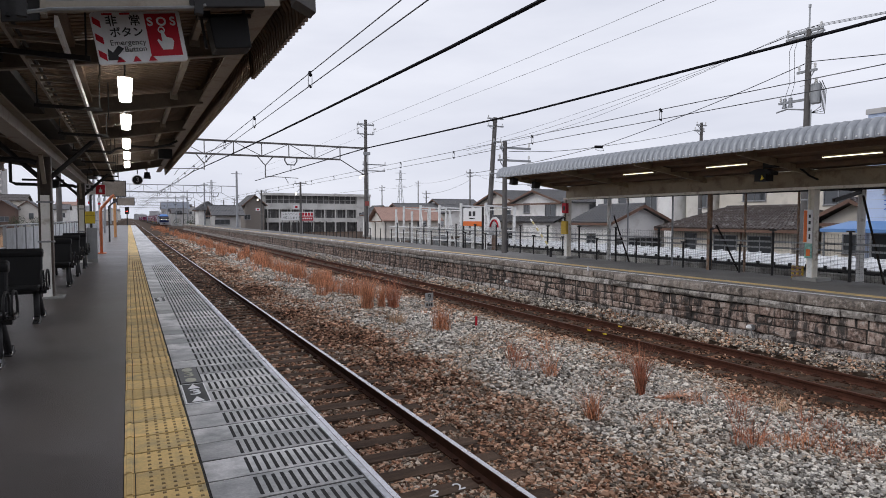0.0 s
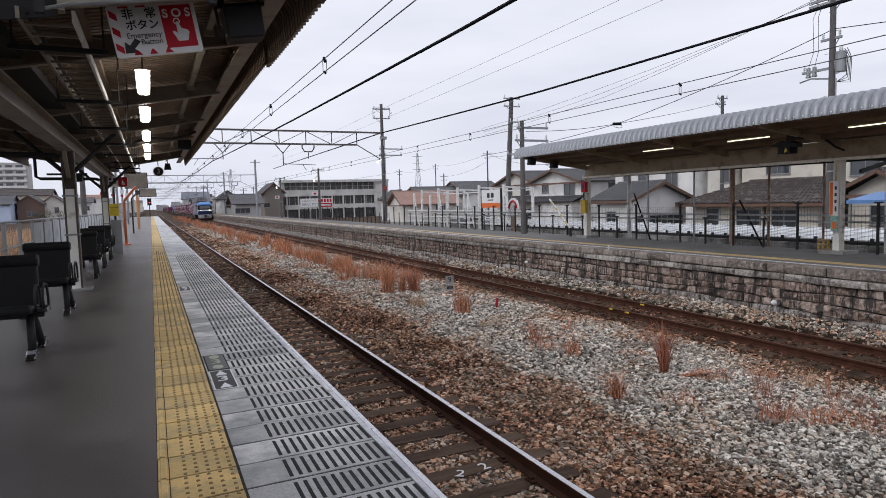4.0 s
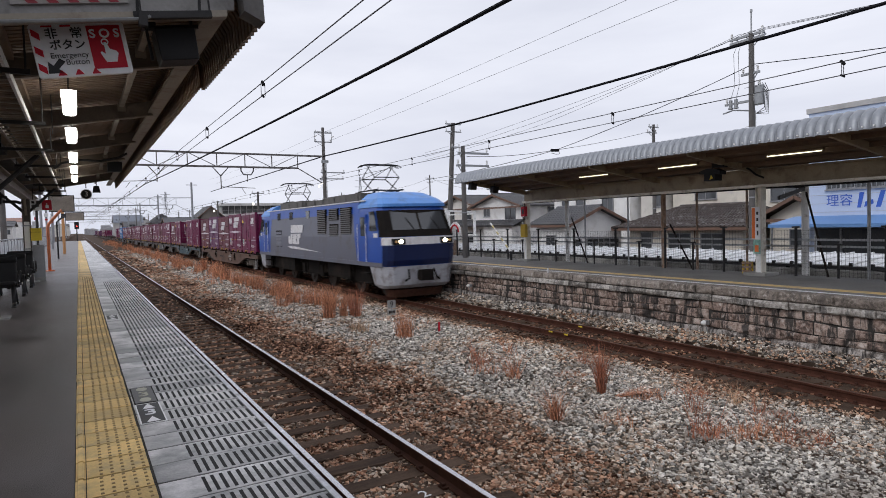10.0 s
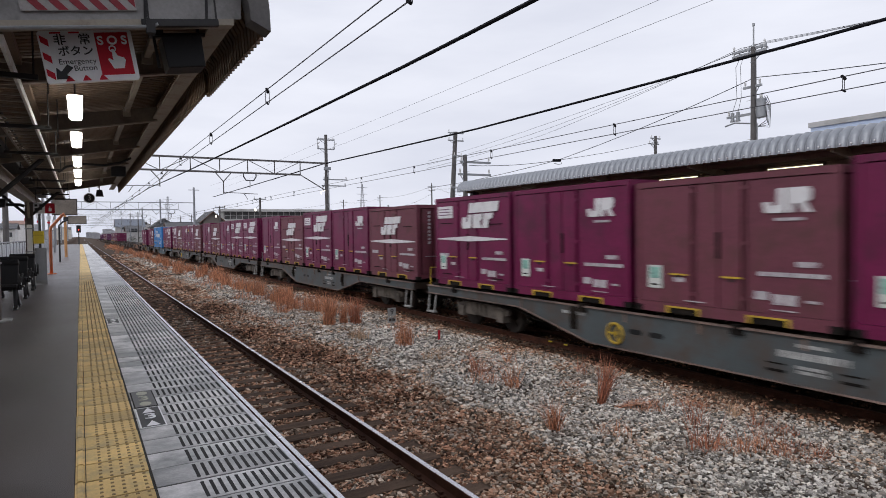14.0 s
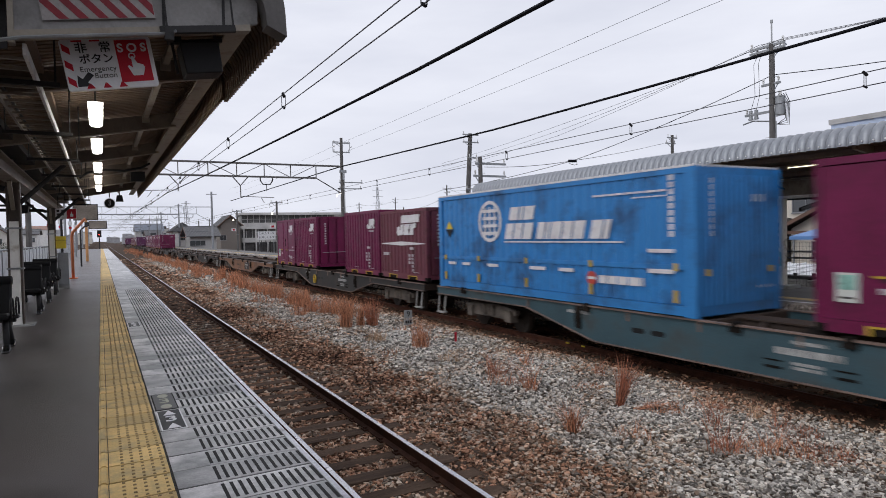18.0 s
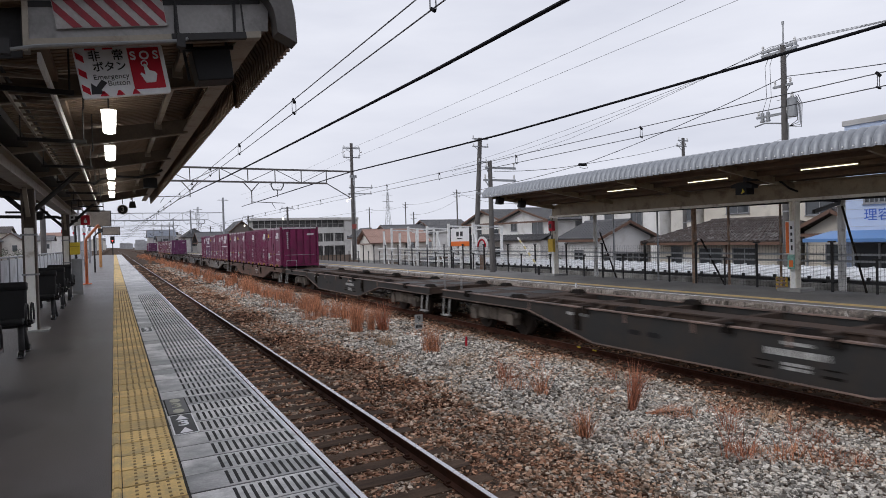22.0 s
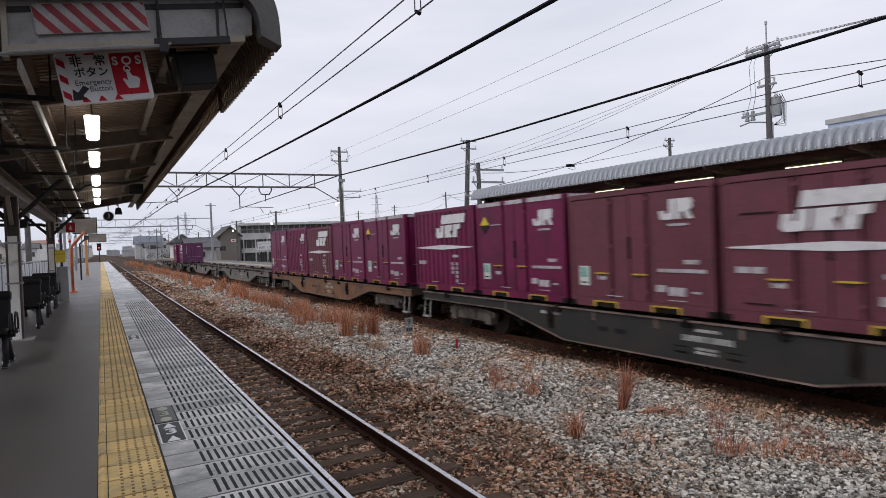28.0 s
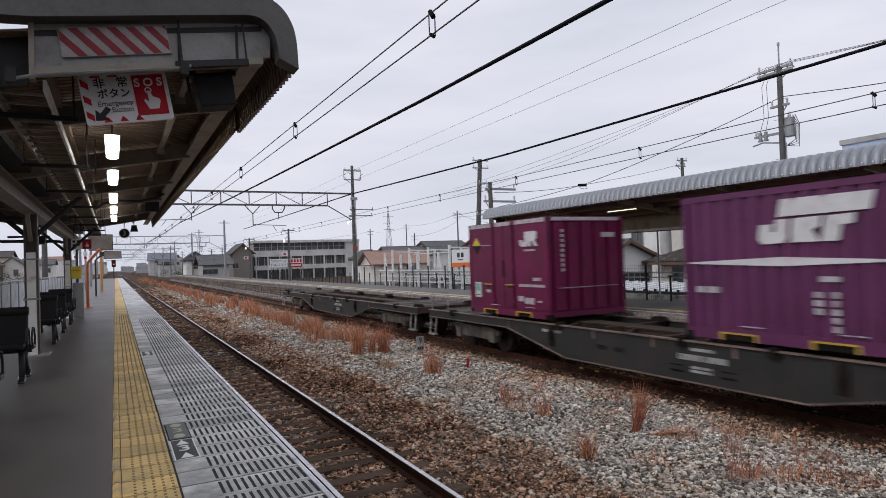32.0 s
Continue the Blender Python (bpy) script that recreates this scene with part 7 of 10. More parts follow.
    mn = thing("hanging_monitor", (-1.75, 18.6, 2.2), "dark monitor hung under the canopy", "monitor")
    part("case", Mesh().prism([(-0.2, -0.1), (0.18, -0.06), (0.2, 0.1), (-0.2, 0.1)], "y", -0.12, 0.12), BLACK, mn)
    part("arm", Mesh().box(-0.6, -0.03, 0.1, 0.3, 0.03, 0.15).rod((0.0, 0, 0.15), (0.0, 0, 0.5), 0.02, n=6), DARK_STEEL, mn)
    pn = thing("eave_box", (0.93, 17.2, 2.99), "small dark box under the eave beam", "box")
    part("case", Mesh().box(-0.22, 0, -0.12, 0.1, 0.2, 0.12), BLACK, pn)
    # fence behind the platform
    f = thing("panel_fence", (0, 0, 0), "grey panel fence along the back of the platform", "fence")
    PANEL = mat("grey_fence_panel", (0.60, 0.62, 0.64), 0.6, vary=0.15, scale=1, bump=0.05, stain=(0.42, 0.43, 0.43), stain_amount=0.3)
    post_m = Mesh().box(-0.04, -0.04, 0, 0.04, 0.04, 1.16).data("post", GALV)
    panel_m = Mesh()
    for i in range(8):
        panel_m.box(-0.012, 0.06 + i * 0.235, 0.10, 0.012, 0.285 + i * 0.235, 1.05)
    panel_m = panel_m.data("panel", PANEL)
    for i in range(42):
        for nm, me in (("post", post_m), ("panel", panel_m)):
            q = new(nm, me)
            q.parent = f
            if nm == "panel":
                tagged(q, kind="stuff")
            q.matrix_basis = pose(-3.25, 22.0 + i * 2.0, 0)
    part("top_rail", Mesh().rod((-3.25, 4, 1.14), (-3.25, 100, 1.14), 0.03, n=8), GALV, f)
    part("lower_rail", Mesh().rod((-3.25, 4, 0.5), (-3.25, 22, 0.5), 0.025, n=8), GALV, f)
    for i in range(9):
        q = new("post", post_m)
        q.parent = f
        q.matrix_basis = pose(-3.25, 4.0 + i * 2.0, 0)
    # red signal far down the line
    sg = thing("railway_signal", (-0.2, 128.0, 0), "dark signal post with a red light", "signal")
    part("post", Mesh().rod((0, 0, -1.3), (0, 0, 3.4), 0.09, n=8), DARK_STEEL, sg)
    part("head", Mesh().box(-0.35, -0.1, 2.1, 0.35, 0.1, 3.4), BLACK, sg)
    part("light", Mesh().rod((0, -0.14, 2.6), (0, -0.1, 2.6), 0.11, n=12), SIGNAL_RED, sg, "lit red signal")


near_furniture()


# ---- poles and wires ----
def wire(name, pts, r, material, label, sag=0.0, group="overhead wires", n=14):
    """A cable through the points, hanging by sag between each two."""
    m = Mesh()
    full = []
    for a, b in zip(pts, pts[1:]):
        for i in range(n):
            t = i / n
            full.append((a[0] + (b[0] - a[0]) * t, a[1] + (b[1] - a[1]) * t, a[2] + (b[2] - a[2]) * t - sag * 4 * t * (1 - t)))
    full.append(pts[-1])
    return single(name, m.tube(full, r, 5), material, label, "wire", group)


def catenary(x, zu, zl, label):
    """Carrier and contact wire over a track with droppers between."""
    c = thing("catenary", (0, 0, 0), label, "overhead line")
    part("carrier_wire", Mesh().rod((x, -20, zu), (x, 52, zu + 0.03), 0.008, n=6).rod((x, 52, zu + 0.03), (x, 320, zu + 0.1), 0.012, n=6), WIRE_GREY, c)
    part("contact_wire", Mesh().rod((x, -20, zl), (x, 52, zl + 0.03), 0.008, n=6).rod((x, 52, zl + 0.03), (x, 320, zl + 0.05), 0.012, n=6), WIRE_GREY, c)
    for i in range(14):
        y = 4.87 + i * 4.83 + (0.0 if x < 5 else 0.3)
        d = part("dropper", Mesh().rod((x - 0.03, y, zl), (x - 0.03, y, zu), 0.006, n=4).rod((x + 0.03, y, zl), (x + 0.03, y, zu), 0.006, n=4), WIRE_GREY, c)
        part("clamp", Mesh().rod((x, y - 0.03, zu - 0.04), (x, y + 0.03, zu + 0.03), 0.024, n=6), WIRE, d)
        part("clamp", Mesh().rod((x, y - 0.03, zl - 0.02), (x, y + 0.03, zl + 0.02), 0.018, n=6), WIRE, d)


catenary(T1, 3.63, 3.43, "overhead line above the near track with short droppers")
catenary(T2, 3.72, 3.51, "overhead line above the far track with short droppers")
wire("feeder_cable", [(4.6, -14, 4.1), (4.6, 9, 4.06), (4.6, 52, 5.0), (4.6, 105, 5.6), (4.6, 210, 6.2)], 0.030, WIRE, "thick black feeder cable over the tracks", 0.06)
wire("feeder_cable", [(18.75, -30, 7.2), (18.75, 10, 6.88), (18.75, 28, 6.93), (18.75, 52, 7.5), (18.75, 105, 7.5)], 0.052, WIRE, "thick black feeder cable hung from concrete masts", 0.02)
wire("pole_wire", [(18.3, -20, 10.45), (18.3, 51.9, 9.35), (18.3, 104, 9.3)], 0.008, WIRE_GREY, "thin wire between tall masts", 0.26)
wire("pole_wire", [(19.3, -20, 9.95), (19.3, 51.9, 8.85), (19.3, 104, 8.7)], 0.008, WIRE_GREY, "thin wire between tall masts", 0.1)


def insulator(m, x, y, z, h=0.22, r=0.05):
    return m.rod((x, y, z), (x, y, z + h), r * 0.6, n=6).rod((x, y, z + h * 0.3), (x, y, z + h * 0.5), r, n=6).rod((x, y, z + h * 0.65), (x, y, z + h * 0.85), r, n=6)


def mast(x, y, z0, z1, arms, label, r=0.19, lean=0.0, group="masts beside the tracks"):
    """A tapered concrete mast with steel cross arms: (height, from, to, direction) in metres from the mast."""
    p = thing("mast", (x, y, z0), label, "mast", group)
    part("shaft", Mesh().rod((0, lean, 0), (0, 0, z1 - z0), r, r * 0.68, n=14), POLE, p, smooth=False)
    for z, a, b, axis in arms:
        h = z - z0
        e = (lambda t: (t, 0, h)) if axis == "x" else (lambda t: (0, t, h))
        q = part("cross_arm", Mesh().bar(e(a), e(b), 0.09, 0.09), GALV, p)
        for t in (a + 0.08, b - 0.08):
            u = e(t)
            part("insulator", insulator(Mesh(), u[0], u[1], u[2] + 0.04), WHITE_STEEL, q)
        part("arm_brace", Mesh().bar(e(a * 0.8), (0, 0, h - 0.4), 0.03, 0.03), GALV, q)
    for i in range(int((z1 - z0) / 0.9) if y < 55 else 0):
        f = 1 - (i * 0.9 + 0.6) / (z1 - z0)
        part("step_bolt", Mesh().rod((-0.24 if i % 2 else 0.0, lean * f, (1 - f) * (z1 - z0)), (0.0 if i % 2 else 0.24, lean * f, (1 - f) * (z1 - z0)), 0.011, n=4), GALV, p)
    part("band", Mesh().rod((0, lean * 0.6, (z1 - z0) * 0.4), (0, lean * 0.6, (z1 - z0) * 0.4 + 0.06), r * 1.0, n=14), GALV, p)
    return p


m1 = mast(18.8, 52.0, -0.3, 10.0, [(9.55, -0.75, 0.75, "x"), (8.75, -0.75, 0.75, "x"), (6.1, -0.3, 1.9, "x"), (5.55, -0.3, 1.8, "x")], "tall concrete mast with short arms beside the far platform", 0.19)
for sx in (-1, 1):
    part("drop_frame", Mesh().tube([(sx * 0.2, 0, 9.95), (sx * 0.78, 0, 9.95), (sx * 0.78, 0, 9.05), (sx * 0.5, 0, 9.05)], 0.03, 6), GALV, m1)
    part("strain_insulator", Mesh().rod((sx * 0.78, 0, 9.5), (sx * 0.78, -0.5, 9.5), 0.05, n=8), WHITE_STEEL, m1)
part("pole_switch", Mesh().box(-0.30, -0.35, 7.2, 0.30, -0.18, 7.45).rod((0, -0.25, 6.6), (0, -0.25, 7.2), 0.05, n=8), GALV, m1, "grey switch on the mast")
part("conduit", Mesh().rod((0.16, -0.2, 0.3), (0.14, -0.18, 7.2), 0.03, n=6), GALV, m1)
part("collar_sign", Mesh().box(-0.20, -0.24, 2.75, 0.20, -0.22, 3.15), mat("faded_red_sheet", (0.30, 0.07, 0.06), 0.6, vary=0.3), m1, "faded red plate")
mast(14.8, 23.1, FAR_Z, 4.75, [(4.45, -0.25, 1.35, "x"), (3.9, -0.35, 1.35, "x")], "grey concrete mast with galvanised arms on the far platform", 0.13)
mast(26.0, 42.0, -2.4, 9.3, [(9.2, -0.7, 0.75, "x"), (8.6, -0.7, 0.75, "x"), (7.4, -0.2, 0.6, "x"), (4.9, -0.5, 0.3, "x")], "leaning dark concrete utility pole with insulators", 0.24, lean=1.3)


def transformer_pole():
    p = mast(24.0, 15.45, -2.4, 8.75, [(8.70, -0.55, 0.95, "y"), (8.54, -0.55, 0.95, "y"), (7.15, -0.35, 0.45, "y"), (6.05, -0.2, 1.2, "y")], "tall concrete utility pole with a transformer", 0.15)
    part("top_pipe", Mesh().rod((0, 0, 11.1), (0, 0, 12.0), 0.03, n=8).rod((0, 0, 12.0), (0, 0, 12.12), 0.05, n=8), GALV, p)
    t = part("transformer", Mesh().rod((0.05, -0.30, 8.25), (0.05, -0.30, 8.95), 0.19, n=16).rod((0.05, -0.30, 8.95), (0.05, -0.30, 9.0), 0.205, n=16), GALV, p, "grey transformer tank")
    for x, y in ((-0.05, -0.38), (0.15, -0.22)):
        part("bushing", insulator(Mesh(), x, y, 9.0), WHITE_STEEL, t)
    for i in range(4):
        part("lead", Mesh().tube([(0.1, -0.2 - 0.1 * i, 9.1), (0.1, -0.52 - 0.05 * i, 8.7), (0.1, -0.48 - 0.05 * i, 8.1 - 0.1 * i), (0.05, -0.16, 7.9)], 0.014, 5), WIRE, t)
    for y in (0.95, 0.70):
        sw = part("switch", Mesh().rod((0, y, 8.62), (0, y, 8.30), 0.075, n=10).rod((0, y, 8.30), (0, y, 8.24), 0.10, n=10), GALV, p, "grey pole-mounted switch")
        part("lead", Mesh().tube([(0, y, 8.62), (0.02, y * 0.8, 9.2), (0.02, y * 0.85, 10.5), (0, y * 0.7, 10.75)], 0.009, 5), WIRE, sw)
    for y in (-0.45, 0.3, 0.75):
        part("strain_insulator", Mesh().rod((0, y, 11.16), (0.45, y + 0.12, 11.10), 0.035, n=8), WHITE_STEEL, p)
    part("street_arm", Mesh().tube([(0, 0.1, 8.05), (-0.2, 0.7, 8.15), (-0.3, 1.1, 8.05)], 0.03, 6), GALV, p)
    part("conduit", Mesh().rod((-0.1, -0.22, 3.5), (-0.1, -0.22, 8.0), 0.025, n=6), GALV, p)
    for i in range(9):
        part("step_bolt", Mesh().rod((-0.02, 0.0, 3.4 + i * 0.8), (-0.02, 0.30 if i % 2 else -0.30, 3.4 + i * 0.8), 0.010, n=5), GALV, p)


transformer_pole()
mast(39.8, 34.0, -2.4, 8.75, [(8.55, -0.55, 0.55, "x"), (8.1, -0.75, 0.35, "x")], "short grey utility pole behind the houses", 0.17, group="far utility poles")
LAMP_GLOW = glow("lit_lamp_globe", (1.0, 0.93, 0.82), 1.6)
part("lamp_globe", Mesh().rod((-0.55, -0.1, 5.1), (-0.55, -0.1, 5.3), 0.07, n=10).rod((-0.55, -0.1, 5.3), (0, 0, 5.5), 0.03, n=5), LAMP_GLOW, m1, "small lit lamp")
for k, zb in enumerate((8.17, 7.83, 7.53)):
    y = 15.0 + 0.5 * k
    wire("pole_wire", [(24.0, -25, 9.3 + 0.1 * k), (24.0, y, 8.85)], 0.009, WIRE, "thin power line between utility poles", 1.1)
    wire("pole_wire", [(24.0, y, 8.85), (26.0, 31.2, zb), (27.8, 50, zb - 0.3)], 0.009, WIRE, "thin power line between utility poles", 0.1)
wire("pole_wire", [(24.0, -20, 8.2), (24.0, 15.4, 7.5)], 0.016, WIRE, "sagging bundled telephone cable", 1.4)
wire("pole_wire", [(24.0, 15.4, 7.5), (24.0, 27.6, 5.42), (24.3, 44, 4.9)], 0.016, WIRE, "sagging bundled telephone cable", 0.15)
wire("pole_wire", [(15.0, 23.1, 4.3), (20.0, 23.0, 4.75), (39.8, 34.0, 8.3)], 0.012, WIRE, "thin service cable over the far platform", 0.1)
jb = thing("cable_joint", (20.0, 23.0, 4.73), "small black cable joint hung on a wire", "cable joint")
part("case", Mesh().rod((-0.22, 0, 0.0), (0.22, 0, 0.02), 0.07, n=8).tube([(0.25, 0, 0), (0.3, 0, -0.15), (0.1, 0, -0.18), (-0.2, 0, -0.12)], 0.012, 5), WIRE, jb)


PILLAR = POLE
# Steel paled and blued to put distance haze into far gantries and pylons.
HAZY_STEEL = mat("haze_paled_steel", (0.30, 0.31, 0.33), 0.6, 0.3, vary=0.1, bump=0.02)


def gantry(y, right, z=7.5, depth=1.08, left=-4.4, near=True):
    """A lattice beam across the tracks with drop brackets for the overhead line."""
    g = thing("line_gantry", (0, y, 0), "lattice steel gantry across the tracks carrying the overhead line", "gantry", "line gantries")
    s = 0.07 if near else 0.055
    # Far gantries take the haze-paled colour.
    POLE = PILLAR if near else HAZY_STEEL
    part("top_chord", Mesh().box(left, -s, z - s, right, s, z + s), POLE, g)
    part("bottom_chord", Mesh().box(left + 1, -s, z - depth - s, right - 2.3, s, z - depth + s), POLE, g)
    n = 9
    xs = [left + 1 + (right - 2.3 - left - 1) * i / n for i in range(n + 1)]
    for i, x in enumerate(xs):
        part("upright", Mesh().bar((x, 0, z), (x, 0, z - depth), s, s), POLE, g)
        if i < n:
            a, b = (z, z - depth) if i % 2 else (z - depth, z)
            part("diagonal", Mesh().bar((x, 0, a), (xs[i + 1], 0, b), s * 0.7, s * 0.7), POLE, g)
    part("end_brace", Mesh().bar((right - 2.3, 0, z - depth), (right, 0, z - 2.4), s, s), POLE, g)
    part("end_post", Mesh().rod((left, 0, -1.5), (left, 0, z + 1.5), 0.2, 0.15, n=10), POLE, g)
    if not near:
        part("end_post", Mesh().rod((right, 0, -1.5), (right, 0, z + 2.4), 0.2, 0.15, n=10), POLE, g)
        part("cross_arm", Mesh().bar((right - 0.8, 0, z + 2.0), (right + 0.8, 0, z + 2.0), 0.1, 0.1), POLE, g)
    for x, zz, reach in ((5.4, 5.15, -3.1), (10.1, 4.7, 2.7)):
        b = part("drop_bracket", Mesh().bar((x - 0.65, 0, z - depth), (x, 0, z - depth - 0.75), s, s).bar((x + 0.65, 0, z - depth), (x, 0, z - depth - 0.75), s, s).bar((x, 0, z - depth - 0.7), (x, 0, zz), s, s), POLE, g)
        part("steady_arm", Mesh().bar((x, 0, zz + 0.1), (x + reach, 0, zz), 0.05, 0.05).bar((x + reach * 0.6, 0, zz), (x + reach * 0.7, 0, zz - 0.45), 0.04, 0.04), POLE, b)
    part("feeder_hanger", Mesh().tube([(11.7, 0, z - depth), (11.7, 0, z - depth - 0.3), (11.9, 0, z - depth - 0.62), (12.5, 0, z - depth - 0.62), (12.7, 0, z - depth - 0.3), (12.7, 0, z - depth)], 0.05, 6).rod((12.2, 0, z - depth - 0.62), (12.2, 0, z - depth - 1.2), 0.03, n=6), DARK_STEEL, g)


gantry(52.0, 18.75)
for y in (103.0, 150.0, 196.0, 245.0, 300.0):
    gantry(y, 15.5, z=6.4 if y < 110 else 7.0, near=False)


def lattice_tower(x, y, h, label):
    t = thing("lattice_tower", (x, y, -2.5), label, "pylon", "far pylons")
    m = Mesh()
    n = 10
    b = h * 0.09
    prev = None
    for i in range(n + 1):
        k = b * (1 - i / n) ** 1.3 + 0.5
        z = h * i / n
        q = [(-k, 0, z), (k, 0, z), (0, -k, z), (0, k, z)]
        if prev:
            for a in range(4):
                m.bar(prev[a], q[a], 0.2, 0.2)
            m.bar(prev[0], q[1], 0.11, 0.11).bar(prev[1], q[0], 0.11, 0.11)
            m.bar(q[0], q[1], 0.11, 0.11)
        prev = q
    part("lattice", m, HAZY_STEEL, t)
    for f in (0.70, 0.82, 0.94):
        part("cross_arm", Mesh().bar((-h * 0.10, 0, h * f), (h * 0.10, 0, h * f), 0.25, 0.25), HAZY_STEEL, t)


lattice_tower(168, 395, 37, "grey lattice power pylon far off")
lattice_tower(53.4, 470, 31, "grey lattice power pylon far off")
for x, y, h in ((57, 120, 9.5), (59.3, 105, 13.1), (69.8, 152, 13.7), (58.6, 150, 12.2), (48, 68, 8.6), (80, 128, 10), (30, 205, 10), (46, 260, 12), (25, 280, 11), (15.4, 210, 11), (22, 168, 8.4), (52, 37, 8.2)):
    mast(x, y, -2.3, h - 2.3, [(h - 2.9, -0.9, 0.9, "x"), (h - 3.7, -0.7, 0.7, "x")], "distant grey utility pole with cross arms", 0.17, group="far utility poles")
for ax, ay, az, bx, by, bz in ((59.3, 105, 10.2, 69.8, 152, 10.8), (69.8, 152, 10.6, 58.6, 150, 9.3), (59.3, 105, 9.6, 72, 60, 10.5), (59.3, 105, 10.3, 48, 68, 5.8), (58.6, 150, 9.2, 30, 205, 7.2), (57, 120, 6.6, 59.3, 105, 8.8)):
    wire("utility_wire", [(ax, ay, az), (bx, by, bz)], 0.022, WIRE_GREY, "thin utility wire between far poles", 0.7, "utility wires")
for x, y in ((15.1, 60.5), (15.0, 80.0)):
    lp = mast(x, y, FAR_Z, 4.9, [(4.75, -0.6, 0.6, "x")], "grey lamp pole with a small lit lamp on the platform", 0.13, group="platform lamp poles")
    part("lamp_globe", Mesh().rod((-0.5, -0.2, 4.02 - y * 0.004), (-0.5, -0.2, 4.26 - y * 0.004), 0.09, n=10), LAMP_GLOW, lp, "small lit lamp")
    part("lamp_arm", Mesh().rod((-0.5, -0.2, 4.26 - y * 0.004), (0, 0, 4.45), 0.03, n=5), GALV, lp)
    part("number_board", Mesh().box(-0.75, -0.16, 2.45, -0.2, -0.13, 2.8), SIGN_WHITE, lp, "white board with a red mark")
    part("red_mark", Mesh().box(-0.6, -0.175, 2.53, -0.35, -0.16, 2.72), SIGN_RED, lp)


# ---- on and behind the far platform ----
RUSTY = mat("rust_streaked_pipe", (0.24, 0.15, 0.10), 0.75, vary=0.35, scale=6, bump=0.15, stain=(0.33, 0.30, 0.27), stain_amount=0.4, stain_scale=5)
WHITE_ROOF = mat("white_painted_roof_sheet", (0.66, 0.67, 0.68), 0.55, vary=0.12, scale=1.2, bump=0.05, stain=(0.42, 0.41, 0.40), stain_amount=0.35, stain_scale=2)
ORANGE_SIGN = mat("orange_sign_band", (0.70, 0.15, 0.02), 0.4, vary=0.05, bump=0)


def far_fence():
    f = thing("wire_mesh_fence", (15.4, 0, FAR_Z), "dark wire mesh fence along the back of the far platform", "fence")
    tall = Mesh().rod((0, 0, 0), (0, 0, 1.22), 0.035, n=8).box(-0.03, -0.09, 1.2, 0.03, 0.09, 1.24).data("post", DARK_STEEL)
    low = Mesh().rod((0, 0, 0), (0, 0, 0.80), 0.028, n=8).box(-0.03, -0.08, 0.78, 0.03, 0.08, 0.82).data("short_post", DARK_STEEL)
    for i in range(34):
        y = 2.75 + i * 2.0
        for nm, me, yy in (("post", tall, y), ("short_post", low, y + 1.0)):
            q = new(nm, me)
            q.parent = f
            q.matrix_basis = pose(0, yy, 0)
    for z in (0.72, 0.88):
        part("rail", Mesh().box(0.08, -4, z, 0.11, 34, z + 0.05), GALV, f)
    m = Mesh()
    for i in range(440):
        m.bar((0.02, -2 + i * 0.085, 0.02), (0.02, -2 + i * 0.085, 1.15), 0.0035, 0.0035)
    for i in range(13):
        m.bar((0.02, -2, 0.05 + i * 0.09), (0.02, 36, 0.05 + i * 0.09), 0.0035, 0.0035)
    tagged(part("wire_mesh", m, DARK_STEEL, f), kind="stuff")


far_fence()


def pipe_frame():
    f = thing("pipe_frame", (0, 0, 0), "tall frame of rusty pipes with a black top pipe", "frame")
    part("top_pipe", Mesh().rod((15.6, 2.0, 2.06), (15.6, 19.5, 2.12), 0.045, n=8), DARK_STEEL, f, "black top pipe")
    for x, y, r, mt in ((15.42, 12.8, 0.075, RUSTY), (15.6, 11.75, 0.035, RUSTY), (16.45, 9.1, 0.09, WHITE_STEEL), (16.3, 18.1, 0.08, WHITE_STEEL), (15.62, 7.2, 0.035, GALV), (15.62, 16.4, 0.03, GALV), (15.62, 5.4, 0.03, GALV), (15.62, 14.4, 0.03, GALV), (15.62, 10.2, 0.03, RUSTY)):
        part("post", Mesh().rod((x, y, -1.5), (x, y, 2.1), r, n=10), mt, f)
    part("arm", Mesh().rod((15.6, 9.1, 2.08), (16.45, 9.1, 2.06), 0.04, n=8), DARK_STEEL, f)
    part("arm", Mesh().bar((15.1, 9.0, 1.78), (16.4, 9.1, 2.02), 0.06, 0.09), DARK_STEEL, f)
    for y0, z0, y1 in ((12.72, 1.15, 11.83), (8.62, 1.9, 8.04), (17.1, 1.45, 16.2)):
        part("brace", Mesh().rod((15.62, y0, z0), (15.58, y1, -0.3), 0.026, n=8), UNDER, f, "dark diagonal brace")


pipe_frame()


